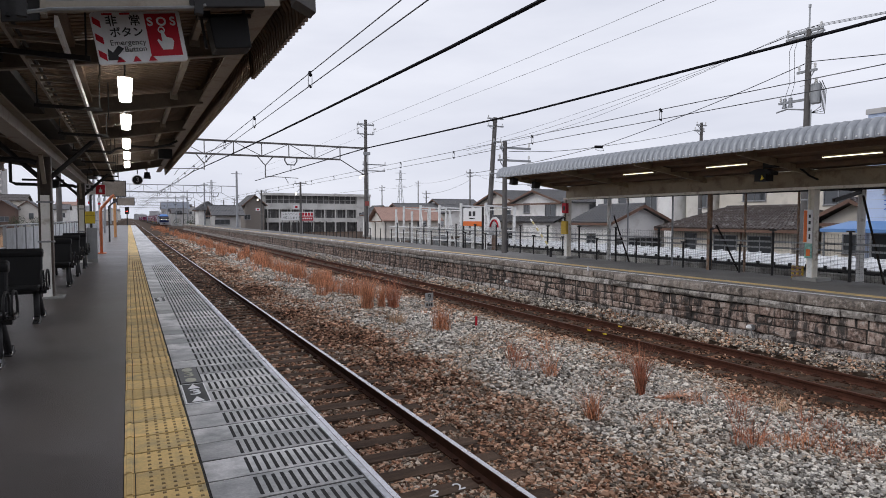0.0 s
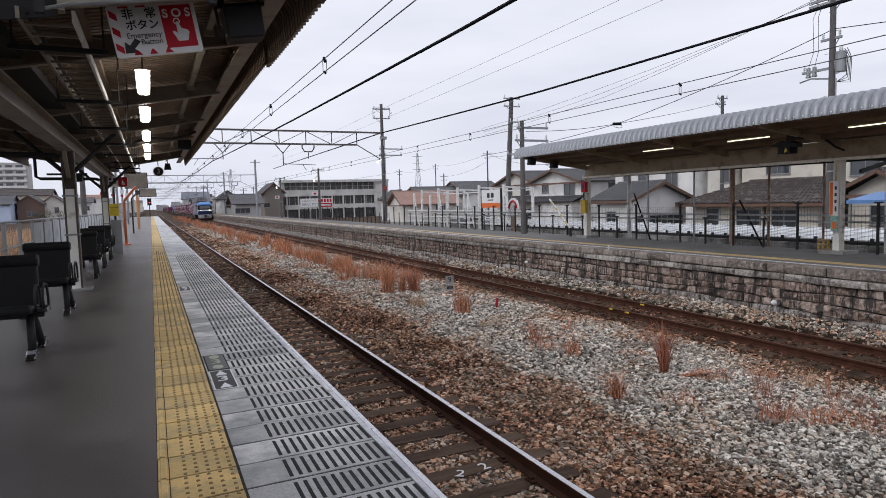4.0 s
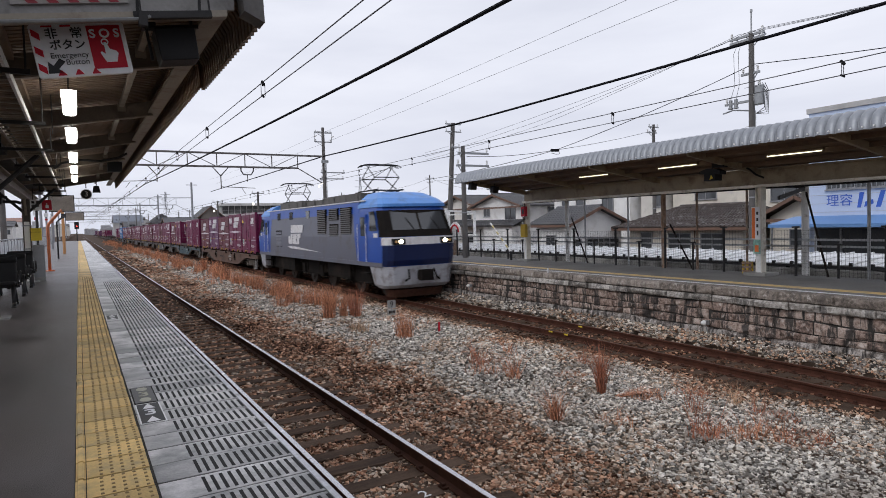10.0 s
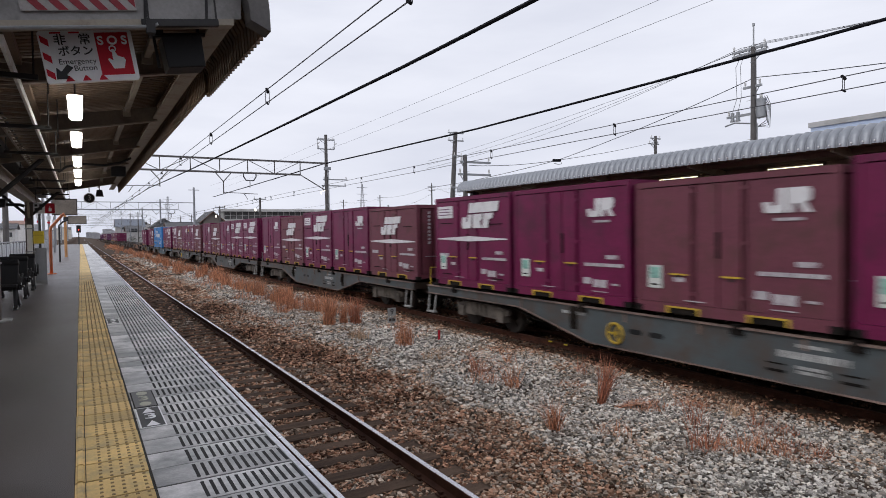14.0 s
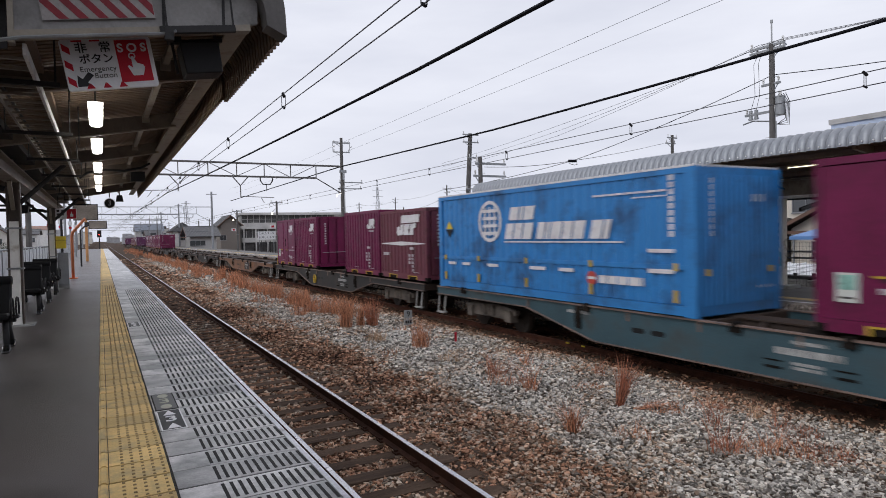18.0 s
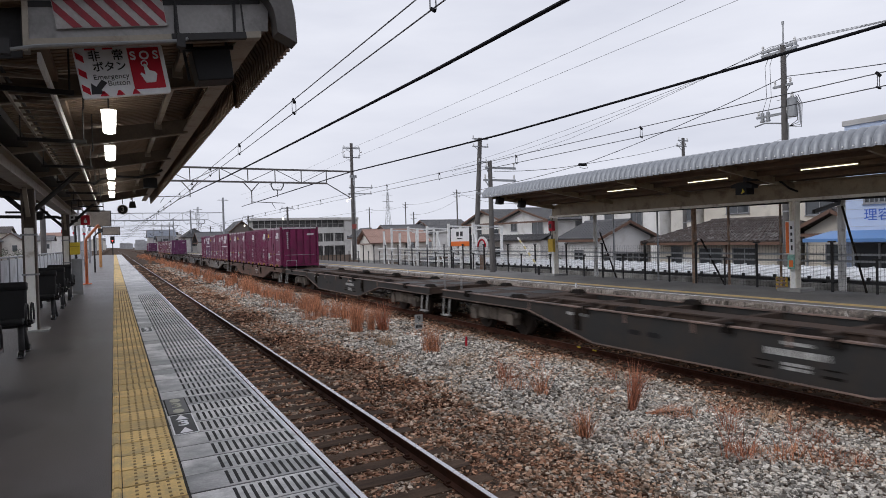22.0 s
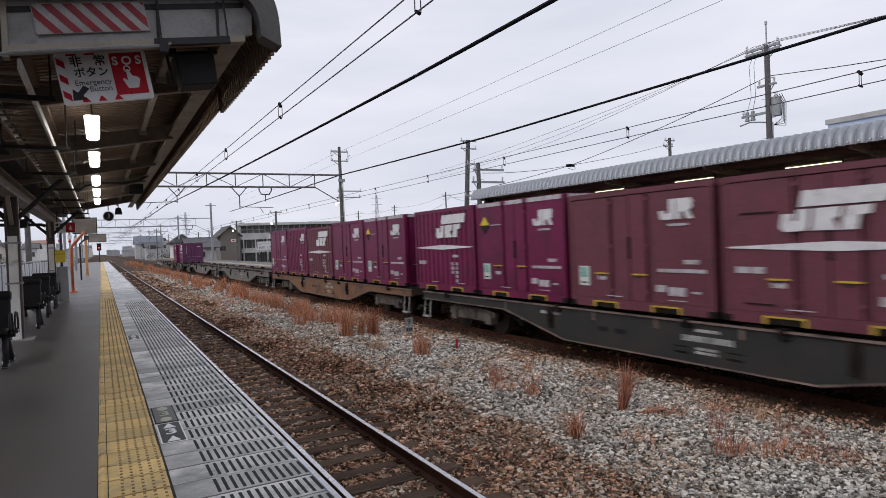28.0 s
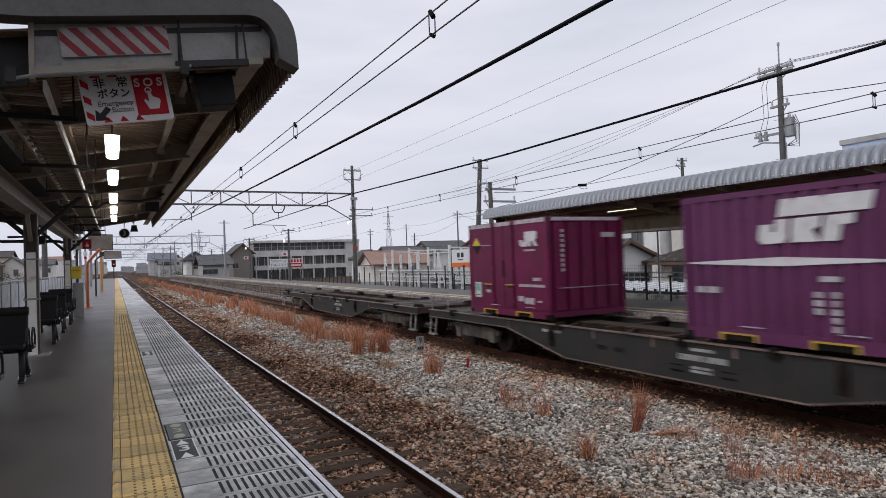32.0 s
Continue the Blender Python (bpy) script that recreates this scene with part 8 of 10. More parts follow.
def far_platform_things():
    n = thing("station_board", (15.5, 27.15, FAR_Z), "white station board with an orange band on dark posts", "sign")
    part("board", Mesh().box(-0.03, -0.95, 1.14, 0.03, 0.95, 2.04), SIGN_WHITE, n)
    part("band", Mesh().box(-0.035, -0.95, 1.14, -0.031, 0.95, 1.38), ORANGE_SIGN, n, "orange band")
    t = Mesh().box(-0.036, 0.1, 1.64, -0.031, 0.36, 1.88).box(-0.036, -0.3, 1.64, -0.031, -0.04, 1.88).box(-0.036, -0.25, 1.50, -0.031, 0.3, 1.55)
    tagged(part("lettering", t, INK, n, "plain dark lettering bars"), kind="stuff")
    for y in (-0.98, 0.98):
        part("post", Mesh().box(-0.04, y - 0.035, 0, 0.04, y + 0.035, 2.10), DARK_STEEL, n, "dark post")
    v = thing("column_sign", (14.86, 9.45, 0.75), "narrow orange and white upright station sign on a post", "sign")
    part("board", Mesh().box(-0.02, -0.11, 0, 0.0, 0.11, 0.82), SIGN_WHITE, v)
    part("band", Mesh().box(-0.026, 0.02, 0.02, -0.02, 0.10, 0.80), ORANGE_SIGN, v)
    tagged(part("lettering", Mesh().box(-0.026, -0.07, 0.62, -0.02, -0.02, 0.70).box(-0.026, -0.07, 0.46, -0.02, -0.02, 0.54).box(-0.026, -0.07, 0.30, -0.02, -0.02, 0.38).box(-0.026, -0.07, 0.1, -0.02, -0.03, 0.22), INK, v), kind="stuff")
    p = thing("post_poster", (14.86, 9.43, 0.38), "small weathered poster under the column sign", "poster")
    part("sheet", Mesh().box(-0.015, -0.09, 0, 0, 0.09, 0.36), GREENISH, p)
    part("figure_bar", Mesh().box(-0.019, -0.05, 0.05, -0.015, 0.05, 0.22), ORANGE, p)
    c = thing("yellow_crate", (15.25, 9.95, FAR_Z), "low ochre slatted barrier on the platform", "barrier")
    for i in range(3):
        part("slat", Mesh().box(-0.04, -0.14, 0.05 + i * 0.1, 0.0, 0.14, 0.10 + i * 0.1), RUSTY, c)
    for y in (-0.18, 0.0, 0.18):
        part("upright", Mesh().box(-0.02, y * 0.7 - 0.02, 0, 0.03, y * 0.7 + 0.02, 0.32), MARK_YELLOW, c)
    # lamps under the far canopy
    first_lamp = None
    for y in (12.98, 10.0, 7.0, 4.0):
        if first_lamp is None:
            first_lamp = a = thing("tube_lamp", (13.3, y, 2.66), "single-tube fluorescent lamp under the far canopy", "lamp", "lamps under the far canopy")
            part("tube", Mesh().rod((0, 0.0, 0), (0, 1.2, 0), 0.012, n=8), TUBE_DIM, a, "lit yellowish tube")
            part("housing", Mesh().box(-0.03, -0.03, 0.03, 0.03, 1.23, 0.07), SOFFIT, a)
            for yy in (-0.02, 1.2):
                part("tube_holder", Mesh().box(-0.02, yy - 0.015, -0.025, 0.02, yy + 0.015, 0.03), SOFFIT, a)
        else:
            copy_thing(first_lamp, pose(13.3, y, 2.66))
    k = thing("canopy_speaker", (13.6, 9.78, 2.36), "black loudspeaker cluster hung under the far canopy", "loudspeaker")
    part("horn", Mesh().prism([(-0.28, 0.02), (0.28, 0.06), (0.3, 0.12), (0.1, 0.18), (-0.1, 0.18), (-0.3, 0.10)], "x", -0.12, 0.12), BLACK, k)
    part("body", Mesh().box(-0.14, -0.16, -0.12, 0.14, 0.14, 0.06), BLACK, k)
    part("lens", Mesh().prism([(-0.12, -0.06), (-0.02, -0.1), (-0.06, 0.02)], "x", -0.15, -0.14), HAZ_YELLOW, k, "yellow lens")
    part("camera_box", Mesh().box(-0.1, -0.35, 0.2, 0.1, -0.05, 0.42), BLACK, k)
    part("stem", Mesh().rod((0, 0.0, 0.1), (0, 0.0, 0.5), 0.02, n=6).rod((0, -0.2, 0.4), (0, -0.2, 0.55), 0.02, n=6), DARK_STEEL, k)
    cb = thing("loose_cable", (0, 0, 0), "black cable curving down to a canopy post", "cable")
    part("cable", Mesh().tube([(13.9, 9.9, 2.6), (14.2, 9.6, 2.62), (14.5, 9.4, 2.52), (14.7, 9.35, 2.38), (14.95, 9.3, 2.3)], 0.025, 6), BLACK, cb)
    for x, y, z in ((12.5, 18.9, 2.72), (13.4, 18.8, 2.6)):
        fl = thing("canopy_floodlight", (x, y, z), "small floodlight at the end of the far canopy", "floodlight", "floodlights")
        part("case", Mesh().prism([(-0.14, -0.14), (0.1, -0.16), (0.14, 0.06), (-0.1, 0.1)], "y", -0.1, 0.1), DARK_STEEL, fl)
        part("bracket", Mesh().rod((0, 0, 0.06), (0, 0, 0.26), 0.015, n=6), DARK_STEEL, fl)
    rb = thing("alarm_box", (14.9, 18.9, 1.55), "small red box on a canopy post", "box")
    part("case", Mesh().box(-0.12, -0.12, 0, 0.0, 0.12, 0.38), SIGN_RED, rb)
    part("plate", Mesh().box(-0.125, -0.06, 0.1, -0.12, 0.06, 0.28), INK, rb)
    tb = thing("telephone_box", (14.88, 18.9, 0.75), "ochre equipment box on a canopy post", "box")
    part("case", Mesh().box(-0.12, -0.14, 0, 0, 0.14, 0.5), MARK_YELLOW, tb)
    part("cables", Mesh().tube([(-0.05, 0.02, 0.5), (-0.06, 0.05, 0.8), (-0.03, 0.02, 1.2)], 0.02, 5).tube([(-0.05, -0.05, 0.5), (-0.06, -0.02, 0.9), (-0.03, -0.04, 1.3)], 0.015, 5), BLACK, tb)
    STRAW_PAINT = mat("faded_yellow_paint", (0.50, 0.42, 0.20), 0.6, vary=0.2)
    sb = thing("striped_barrier", (15.0, 20.4, FAR_Z), "slanted yellow-striped barrier pole beside the canopy", "barrier")
    part("pole", Mesh().rod((0.0, -0.4, 0.3), (0.0, 1.0, 1.5), 0.035, n=8), WHITE_STEEL, sb)
    for i in range(4):
        a = 0.15 + i * 0.22
        part("stripe", Mesh().rod((0.0, -0.4 + 1.4 * a, 0.3 + 1.2 * a), (0.0, -0.4 + 1.4 * (a + 0.1), 0.3 + 1.2 * (a + 0.1)), 0.038, n=8), STRAW_PAINT, sb)
    part("stand", Mesh().rod((0, -0.4, 0), (0, -0.4, 0.35), 0.05, n=8), DARK_STEEL, sb)
    for y, z in ((8.75, -0.98), (18.3, -0.86)):
        w = thing("wall_lamp", (FAR_EDGE - 0.1, y, z), "small white round lamp on the stone wall", "lamp", "wall lamps")
        dome = Mesh()
        for j in range(5):
            a = j * 0.3927
            dome.v += [(-0.02 - 0.09 * math.sin(a), 0.06 * math.cos(a) * math.cos(i * 0.6283), 0.06 * math.cos(a) * math.sin(i * 0.6283)) for i in range(10)]
        dome.f += [(j * 10 + i, j * 10 + (i + 1) % 10, (j + 1) * 10 + (i + 1) % 10, (j + 1) * 10 + i) for j in range(4) for i in range(10)]
        part("globe", dome, WHITE_STEEL, w, smooth=True)
        part("bracket", Mesh().rod((-0.03, -0.05, -0.05), (0.0, -0.12, -0.35), 0.012, n=5).box(-0.02, -0.05, -0.05, 0.1, 0.05, 0.05), GALV, w)
    for y in (14.2, 26.0, 40.0):
        q = thing("edge_marker", (FAR_EDGE + 0.06, y, FAR_Z), "tiny white marker post on the coping", "marker", "edge markers")
        part("post", Mesh().box(-0.02, -0.02, 0, 0.02, 0.02, 0.13), DECAL, q)


far_platform_things()


def shed_roof():
    """A long low white shelter roof behind the platform, with a concrete wall under it."""
    WALL_GREY = mat("stained_block_wall", (0.24, 0.235, 0.22), 0.9, vary=0.4, scale=1.5, fine=25, bump=0.3, stain=(0.06, 0.055, 0.05), stain_amount=0.5, stain_scale=1.2)
    s = thing("shelter_roof", (0, 0, 0), "long low shelter with a white ribbed roof", "shelter")
    x0, x1, z0, z1 = 21.4, 24.2, -0.34, -0.12
    panel = Mesh().add([(x0, 0.01, z0), (x0, 0.63, z0), (x1, 0.63, z1), (x1, 0.01, z1), (x0, 0.01, z0 - 0.03), (x0, 0.63, z0 - 0.03), (x1, 0.63, z1 - 0.03), (x1, 0.01, z1 - 0.03)],
                       [(0, 1, 2, 3), (7, 6, 5, 4), (0, 4, 5, 1), (1, 5, 6, 2), (2, 6, 7, 3), (3, 7, 4, 0)])
    panel.prism([(x0 - 0.02, z0 + 0.0), (x1 + 0.02, z1 + 0.0), (x1 + 0.02, z1 + 0.05), (x0 - 0.02, z0 + 0.05)], "y", -0.03, 0.03)
    pm = panel.data("roof_panel", WHITE_ROOF)
    cap = Mesh().box(x0 - 0.05, -0.05, z0 - 0.06, x0 + 0.02, 0.05, z0 + 0.07).data("rib_cap", DARK_STEEL)
    for i in range(60):
        o = new("roof_panel", pm)
        o.parent = s
        o.matrix_basis = pose(0, 4.0 + i * 0.64, rng.uniform(-0.008, 0.008))
        q = new("rib_cap", cap)
        q.parent = o
    part("gutter", Mesh().box(x0 - 0.1, 3.9, z0 - 0.12, x0 + 0.05, 42.5, z0 - 0.04), DARK_STEEL, s)
    part("back_wall", Mesh().box(x1 - 0.2, 4, -2.4, x1, 42, z1 - 0.06), CONCRETE, s)
    part("low_wall", Mesh().box(x0 - 0.35, 2, -2.4, x0 - 0.2, 44, -0.49), WALL_GREY, s, "stained concrete block wall")
    for i in range(10):
        part("post", Mesh().box(x0 + 0.1, 4.5 + i * 4, -2.4, x0 + 0.2, 4.6 + i * 4, z0 - 0.03), DARK_STEEL, s)
    part("dark_floor", Mesh().box(x0 - 0.6, 3, -2.42, x1, 43, -2.36), ASPHALT, s)


shed_roof()


def switch_yard():
    """White steel frames of a small electrical yard."""
    y = thing("switch_yard", (0, 0, 0), "white steel frames of a small electrical yard", "steel frame")
    for i in range(10):
        yy, h = 33.4 + i * 1.62, (2.3, 2.1, 2.35, 1.9)[i % 4]
        part("column", Mesh().box(19.93, yy - 0.07, -2.2, 20.07, yy + 0.07, h), WHITE_STEEL, y)
        if i % 2 == 0:
            part("column", Mesh().box(22.43, yy + 0.5, -2.2, 22.57, yy + 0.64, h - 0.2), WHITE_STEEL, y)
            part("cross_beam", Mesh().bar((20.0, yy, h - 0.15), (22.5, yy + 0.57, h - 0.25), 0.1, 0.1), WHITE_STEEL, y)
        if i % 3 == 0:
            part("diagonal", Mesh().bar((20.0, yy, h - 0.3), (19.9, yy - 1.5, -1.6), 0.07, 0.07), WHITE_STEEL, y)
    for z in (-0.25, 0.15, 0.60):
        part("beam", Mesh().box(19.9, 33.2, z, 20.04, 49.2, z + 0.08), WHITE_STEEL, y)
    part("beam", Mesh().box(22.4, 34, 1.9, 22.6, 47.5, 1.98), WHITE_STEEL, y)
    part("beam", Mesh().box(22.4, 34, 0.5, 22.6, 47.5, 0.58), WHITE_STEEL, y)
    for i in range(12):
        part("insulator", insulator(Mesh(), 20.6 + (i % 3) * 0.7, 34.5 + i * 1.1, 0.64, 0.5, 0.09), GALV, y)
    for i in range(7):
        u = thing("yard_cabinet", (21.2 + (i % 2) * 0.9, 34.5 + i * 1.9, -2.2), "grey electrical cabinet in the switch yard", "cabinet", "yard cabinets")
        part("case", Mesh().box(-0.4, -0.5, 0, 0.4, 0.5, 1.7 + 0.2 * (i % 3)), GALV, u, bevel=0.02)
        part("door", Mesh().box(-0.415, -0.42, 0.15, -0.4, 0.42, 1.5), GALV, u)
    r = thing("round_sign", (16.4, 26.5, -1.2), "round faded sign on a rusty orange stand", "sign")
    part("disc", Mesh().rod((-0.03, 0, 2.1), (0.03, 0, 2.1), 0.52, n=20), WHITE_STEEL, r)
    part("arc", Mesh().tube([(-0.04, 0.36 * math.cos(a * 0.314), 2.1 + 0.36 * math.sin(a * 0.314)) for a in range(11)], 0.05, 6), SIGN_RED, r)
    part("stand", Mesh().box(-0.05, -0.22, 0, 0.02, 0.22, 1.7), RUSTY, r)


switch_yard()


# ---- houses ----
PLASTER = mat("white_plaster", (0.76, 0.75, 0.735), 0.8, vary=0.10, scale=0.8, fine=25, bump=0.08, stain=(0.60, 0.58, 0.55), stain_amount=0.3, stain_scale=0.9)
BEIGE_WALL = mat("beige_render", (0.66, 0.61, 0.53), 0.8, vary=0.10, scale=0.8, fine=25, bump=0.08, stain=(0.50, 0.46, 0.40), stain_amount=0.3, stain_scale=0.9)
CREAM_WALL = mat("cream_siding", (0.68, 0.65, 0.60), 0.75, vary=0.10, scale=0.8, fine=25, bump=0.08, stain=(0.50, 0.47, 0.43), stain_amount=0.3)
BROWN_WALL = mat("brown_siding", (0.15, 0.095, 0.075), 0.75, vary=0.15, bump=0.08)
GREY_WALL = mat("grey_concrete_wall", (0.46, 0.45, 0.44), 0.8, vary=0.12, scale=0.3, bump=0.08, stain=(0.32, 0.31, 0.30), stain_amount=0.35, stain_scale=0.4)
BLUE_WALL = mat("pale_blue_panel_wall", (0.50, 0.58, 0.74), 0.65, vary=0.08, scale=0.6, bump=0.05, stain=(0.42, 0.49, 0.64), stain_amount=0.25)
SLATE_ROOF = mat("dark_grey_tiles", (0.075, 0.075, 0.080), 0.5, vary=0.25, scale=2, bump=0.2, stain=(0.13, 0.125, 0.12), stain_amount=0.3)
BROWN_ROOF = mat("old_brown_tiles", (0.050, 0.036, 0.031), 0.65, vary=0.3, scale=2, bump=0.3, stain=(0.26, 0.25, 0.24), stain_amount=0.22, stain_scale=2.6)
ORANGE_ROOF = mat("faded_orange_tiles", (0.34, 0.215, 0.175), 0.7, vary=0.2, scale=2, bump=0.2)
BLUE_SHEET = mat("blue_awning_sheet", (0.115, 0.245, 0.50), 0.5, vary=0.1, scale=1, bump=0.05)
WOOD_TRIM = mat("brown_eave_trim", (0.15, 0.085, 0.06), 0.7, vary=0.2, bump=0.1)
FRAME = mat("aluminium_frame", (0.30, 0.30, 0.31), 0.4, 0.6, vary=0.1, bump=0)
PANE = glassy("house_window_glass", (0.05, 0.055, 0.06), 0.08)


def window(parent, face, a, z, w, h, wall, mullions=1):
    """A window on a wall square to x ('x': faces -x, a along y) or y ('y': faces -y, a along x)."""
    def bx(u0, z0, u1, z1, d0, d1):
        return (wall + d0, u0, z0, wall + d1, u1, z1) if face == "x" else (u0, wall + d0, z0, u1, wall + d1, z1)
    fr = Mesh()
    for u0, z0, u1, z1 in ((a - w / 2 - 0.06, z - 0.06, a + w / 2 + 0.06, z), (a - w / 2 - 0.06, z + h, a + w / 2 + 0.06, z + h + 0.06), (a - w / 2 - 0.06, z, a - w / 2, z + h), (a + w / 2, z, a + w / 2 + 0.06, z + h)):
        fr.box(*bx(u0, z0, u1, z1, -0.07, 0.0))
    for i in range(mullions):
        u = a - w / 2 + w * (i + 1) / (mullions + 1)
        fr.box(*bx(u - 0.025, z, u + 0.025, z + h, -0.055, 0.0))
    win = part("window", fr, FRAME, parent)
    part("pane", Mesh().box(*bx(a - w / 2, z, a + w / 2, z + h, -0.02, 0.0)), PANE, win)
    part("sill", Mesh().box(*bx(a - w / 2 - 0.1, z - 0.11, a + w / 2 + 0.1, z - 0.06, -0.12, 0.0)), FRAME, win)
    return win


def tile_slope(a, b, c, d, rows):
    """A roof slope from eave a-b to ridge d-c: one sheet of tile rolls that steps down course by course."""
    a, b, c, d = (Vector(p) for p in (a, b, c, d))
    up = (b - a).cross(d - a).normalized()
    if up.z < 0:
        up = -up
    n = max(int((b - a).length / 0.30), 2)
    rows = rows if a.y < 75 else 2
    cols = [((i + f) / n, h) for i in range(n) for f, h in ((0.0, 0.0), (0.45, 0.0), (0.6, 0.055), (0.85, 0.055))] + [(1.0, 0.0)]
    k = len(cols)
    levels = [(0.0, -0.12)]
    for j in range(rows):
        levels += [(j / rows, 0.035), ((j + 1) / rows, 0.0)]
    levels.append((1.0, -0.12))
    m = Mesh()
    for t, lift in levels:
        p, q = a.lerp(d, t), b.lerp(c, t)
        m.v += [tuple(p.lerp(q, s) + up * (0.12 + (h + lift if lift > -0.1 else lift))) for s, h in cols]
    for j in range(len(levels) - 1):
        m.f += [(j * k + i, j * k + i + 1, (j + 1) * k + i + 1, (j + 1) * k + i) for i in range(k - 1)]
    e = (len(levels) - 1) * k
    m.f.append((0, k - 1, e + k - 1, e))
    return m


def house(label, x0, x1, y0, y1, eave, ridge, wall_mat, roof_mat, along="y", over=0.5, base=-2.4, windows=(), group="houses beside the line", hip=0.0):
    """A house with walls, a tiled roof with its ridge along x or y, gables and windows."""
    h = thing("house", (0, 0, 0), label, "house", group)
    part("wall", Mesh().box(x0, y0, base, x1, y1, eave), wall_mat, h)
    part("foundation", Mesh().box(x0 - 0.06, y0 - 0.06, base, x1 + 0.06, y1 + 0.06, base + 0.45), CONCRETE, h)
    e, r = eave - 0.05, ridge
    if along == "y":
        xm = (x0 + x1) / 2
        ya, yb = y0 - over, y1 + over
        g = hip * (x1 - x0) / 2
        for xe in (x0 - over, x1 + over):
            part("roof", tile_slope((xe, ya, e - 0.15), (xe, yb, e - 0.15), (xm, yb - g, r), (xm, ya + g, r), 8), roof_mat, h)
        if hip:
            for ye, yr in ((ya, ya + g), (yb, yb - g)):
                part("roof", tile_slope((x0 - over, ye, e - 0.15), (x1 + over, ye, e - 0.15), (xm + 0.05, yr, r), (xm - 0.05, yr, r), 8), roof_mat, h)
        else:
            for y in (y0, y1 - 0.1):
                part("gable", Mesh().prism([(x0, eave), (x1, eave), (xm, r - 0.05)], "y", y, y + 0.1), wall_mat, h)
            part("verge", Mesh().bar((x0 - over, ya - 0.03, e - 0.1), (xm, ya - 0.03, r + 0.02), 0.06, 0.2).bar((x1 + over, ya - 0.03, e - 0.1), (xm, ya - 0.03, r + 0.02), 0.06, 0.2), WOOD_TRIM, h)
        part("ridge_cap", Mesh().rod((xm, ya + g, r + 0.12), (xm, yb - g, r + 0.12), 0.14, n=8), roof_mat, h)
    else:
        ym = (y0 + y1) / 2
        xa, xb = x0 - over, x1 + over
        for ye in (y0 - over, y1 + over):
            part("roof", tile_slope((xa, ye, e - 0.15), (xb, ye, e - 0.15), (xb, ym, r), (xa, ym, r), 8), roof_mat, h)
        for x in (x0, x1 - 0.1):
            part("gable", Mesh().prism([(y0, eave), (y1, eave), (ym, r - 0.05)], "x", x, x + 0.1), wall_mat, h)
        part("verge", Mesh().bar((xa - 0.03, y0 - over, e - 0.1), (xa - 0.03, ym, r + 0.02), 0.06, 0.2).bar((xa - 0.03, y1 + over, e - 0.1), (xa - 0.03, ym, r + 0.02), 0.06, 0.2), WOOD_TRIM, h)
        part("ridge_cap", Mesh().rod((xa, ym, r + 0.12), (xb, ym, r + 0.12), 0.14, n=8), roof_mat, h)
    part("fascia", Mesh().box(x0 - over - 0.03, y0 - over, e - 0.26, x0 - over + 0.03, y1 + over, e - 0.08), WOOD_TRIM, h)
    for face, a, z, w, hh, mul in windows:
        window(h, face, a, z, w, hh, x0 if face == "x" else y0, mul)
    return h


# brown-roofed bungalow, white gabled house, larger houses behind
h3 = house("beige single-storey house with an old brown tiled roof", 35.0, 42.0, 23.2, 32.2, 0.78, 2.0, BEIGE_WALL, BROWN_ROOF, "y", 0.9, hip=0.75,
           windows=[("x", 27.8, -0.9, 1.7, 1.1, 1), ("x", 25.3, -0.9, 1.6, 1.1, 1), ("x", 30.6, -1.6, 0.9, 1.9, 0)])
part("air_conditioner", Mesh().box(34.6, 29.0, -1.1, 35.0, 29.8, -0.5), WHITE_STEEL, h3)
part("down_pipe", Mesh().rod((34.95, 26.6, -2.4), (34.95, 26.6, 0.8), 0.05, n=8), WOOD_TRIM, h3)
house("dark brown-roofed annex behind the bungalow", 36.5, 44.0, 18.6, 22.4, 1.2, 2.3, BEIGE_WALL, BROWN_ROOF, "x", 0.7, windows=[("x", 20.4, -0.6, 1.4, 1.0, 1)])
house("white single-storey house with a dark tiled gable roof", 30.4, 35.4, 33.4, 37.2, 1.15, 2.2, PLASTER, SLATE_ROOF, "y", 0.5,
      windows=[("y", 33.0, -1.0, 2.2, 0.9, 3), ("y", 31.0, -1.0, 0.5, 0.9, 0), ("y", 34.6, -0.9, 0.8, 0.8, 0), ("x", 35.6, -0.8, 0.9, 1.0, 1)])
house("beige two-storey house with plain rendered walls", 43.5, 52.0, 24.0, 35.2, 5.6, 7.2, BEIGE_WALL, SLATE_ROOF, "y", 0.4,
      windows=[("x", 32.0, 2.75, 1.9, 1.1, 1), ("x", 25.6, 2.35, 1.9, 1.0, 1)])
house("white two-storey house beside a beige one", 42.0, 50.0, 38.6, 48.6, 4.8, 6.4, PLASTER, SLATE_ROOF, "x", 0.5,
      windows=[("x", 41.2, 2.1, 1.3, 1.2, 1), ("x", 44.8, 2.5, 1.0, 0.9, 0), ("x", 47.0, 2.5, 0.7, 0.8, 0)])
house("pale green-white outhouse between two houses", 43.0, 50.0, 35.6, 38.2, 4.2, 4.9, CREAM_WALL, BROWN_ROOF, "y", 0.3, windows=[("x", 36.3, 2.3, 0.6, 1.3, 0)])
h7 = house("white two-storey house with a dark tiled roof and a lower lean-to", 40.0, 48.0, 51.5, 60.5, 3.1, 4.3, PLASTER, SLATE_ROOF, "x", 0.6,
           windows=[("x", 57.8, 2.0, 1.1, 1.0, 1), ("x", 53.4, 1.6, 1.8, 1.3, 1), ("y", 44.5, 1.6, 1.8, 1.2, 1), ("x", 55.0, -1.4, 0.9, 1.9, 0), ("x", 57.0, -1.2, 1.2, 1.2, 1)])
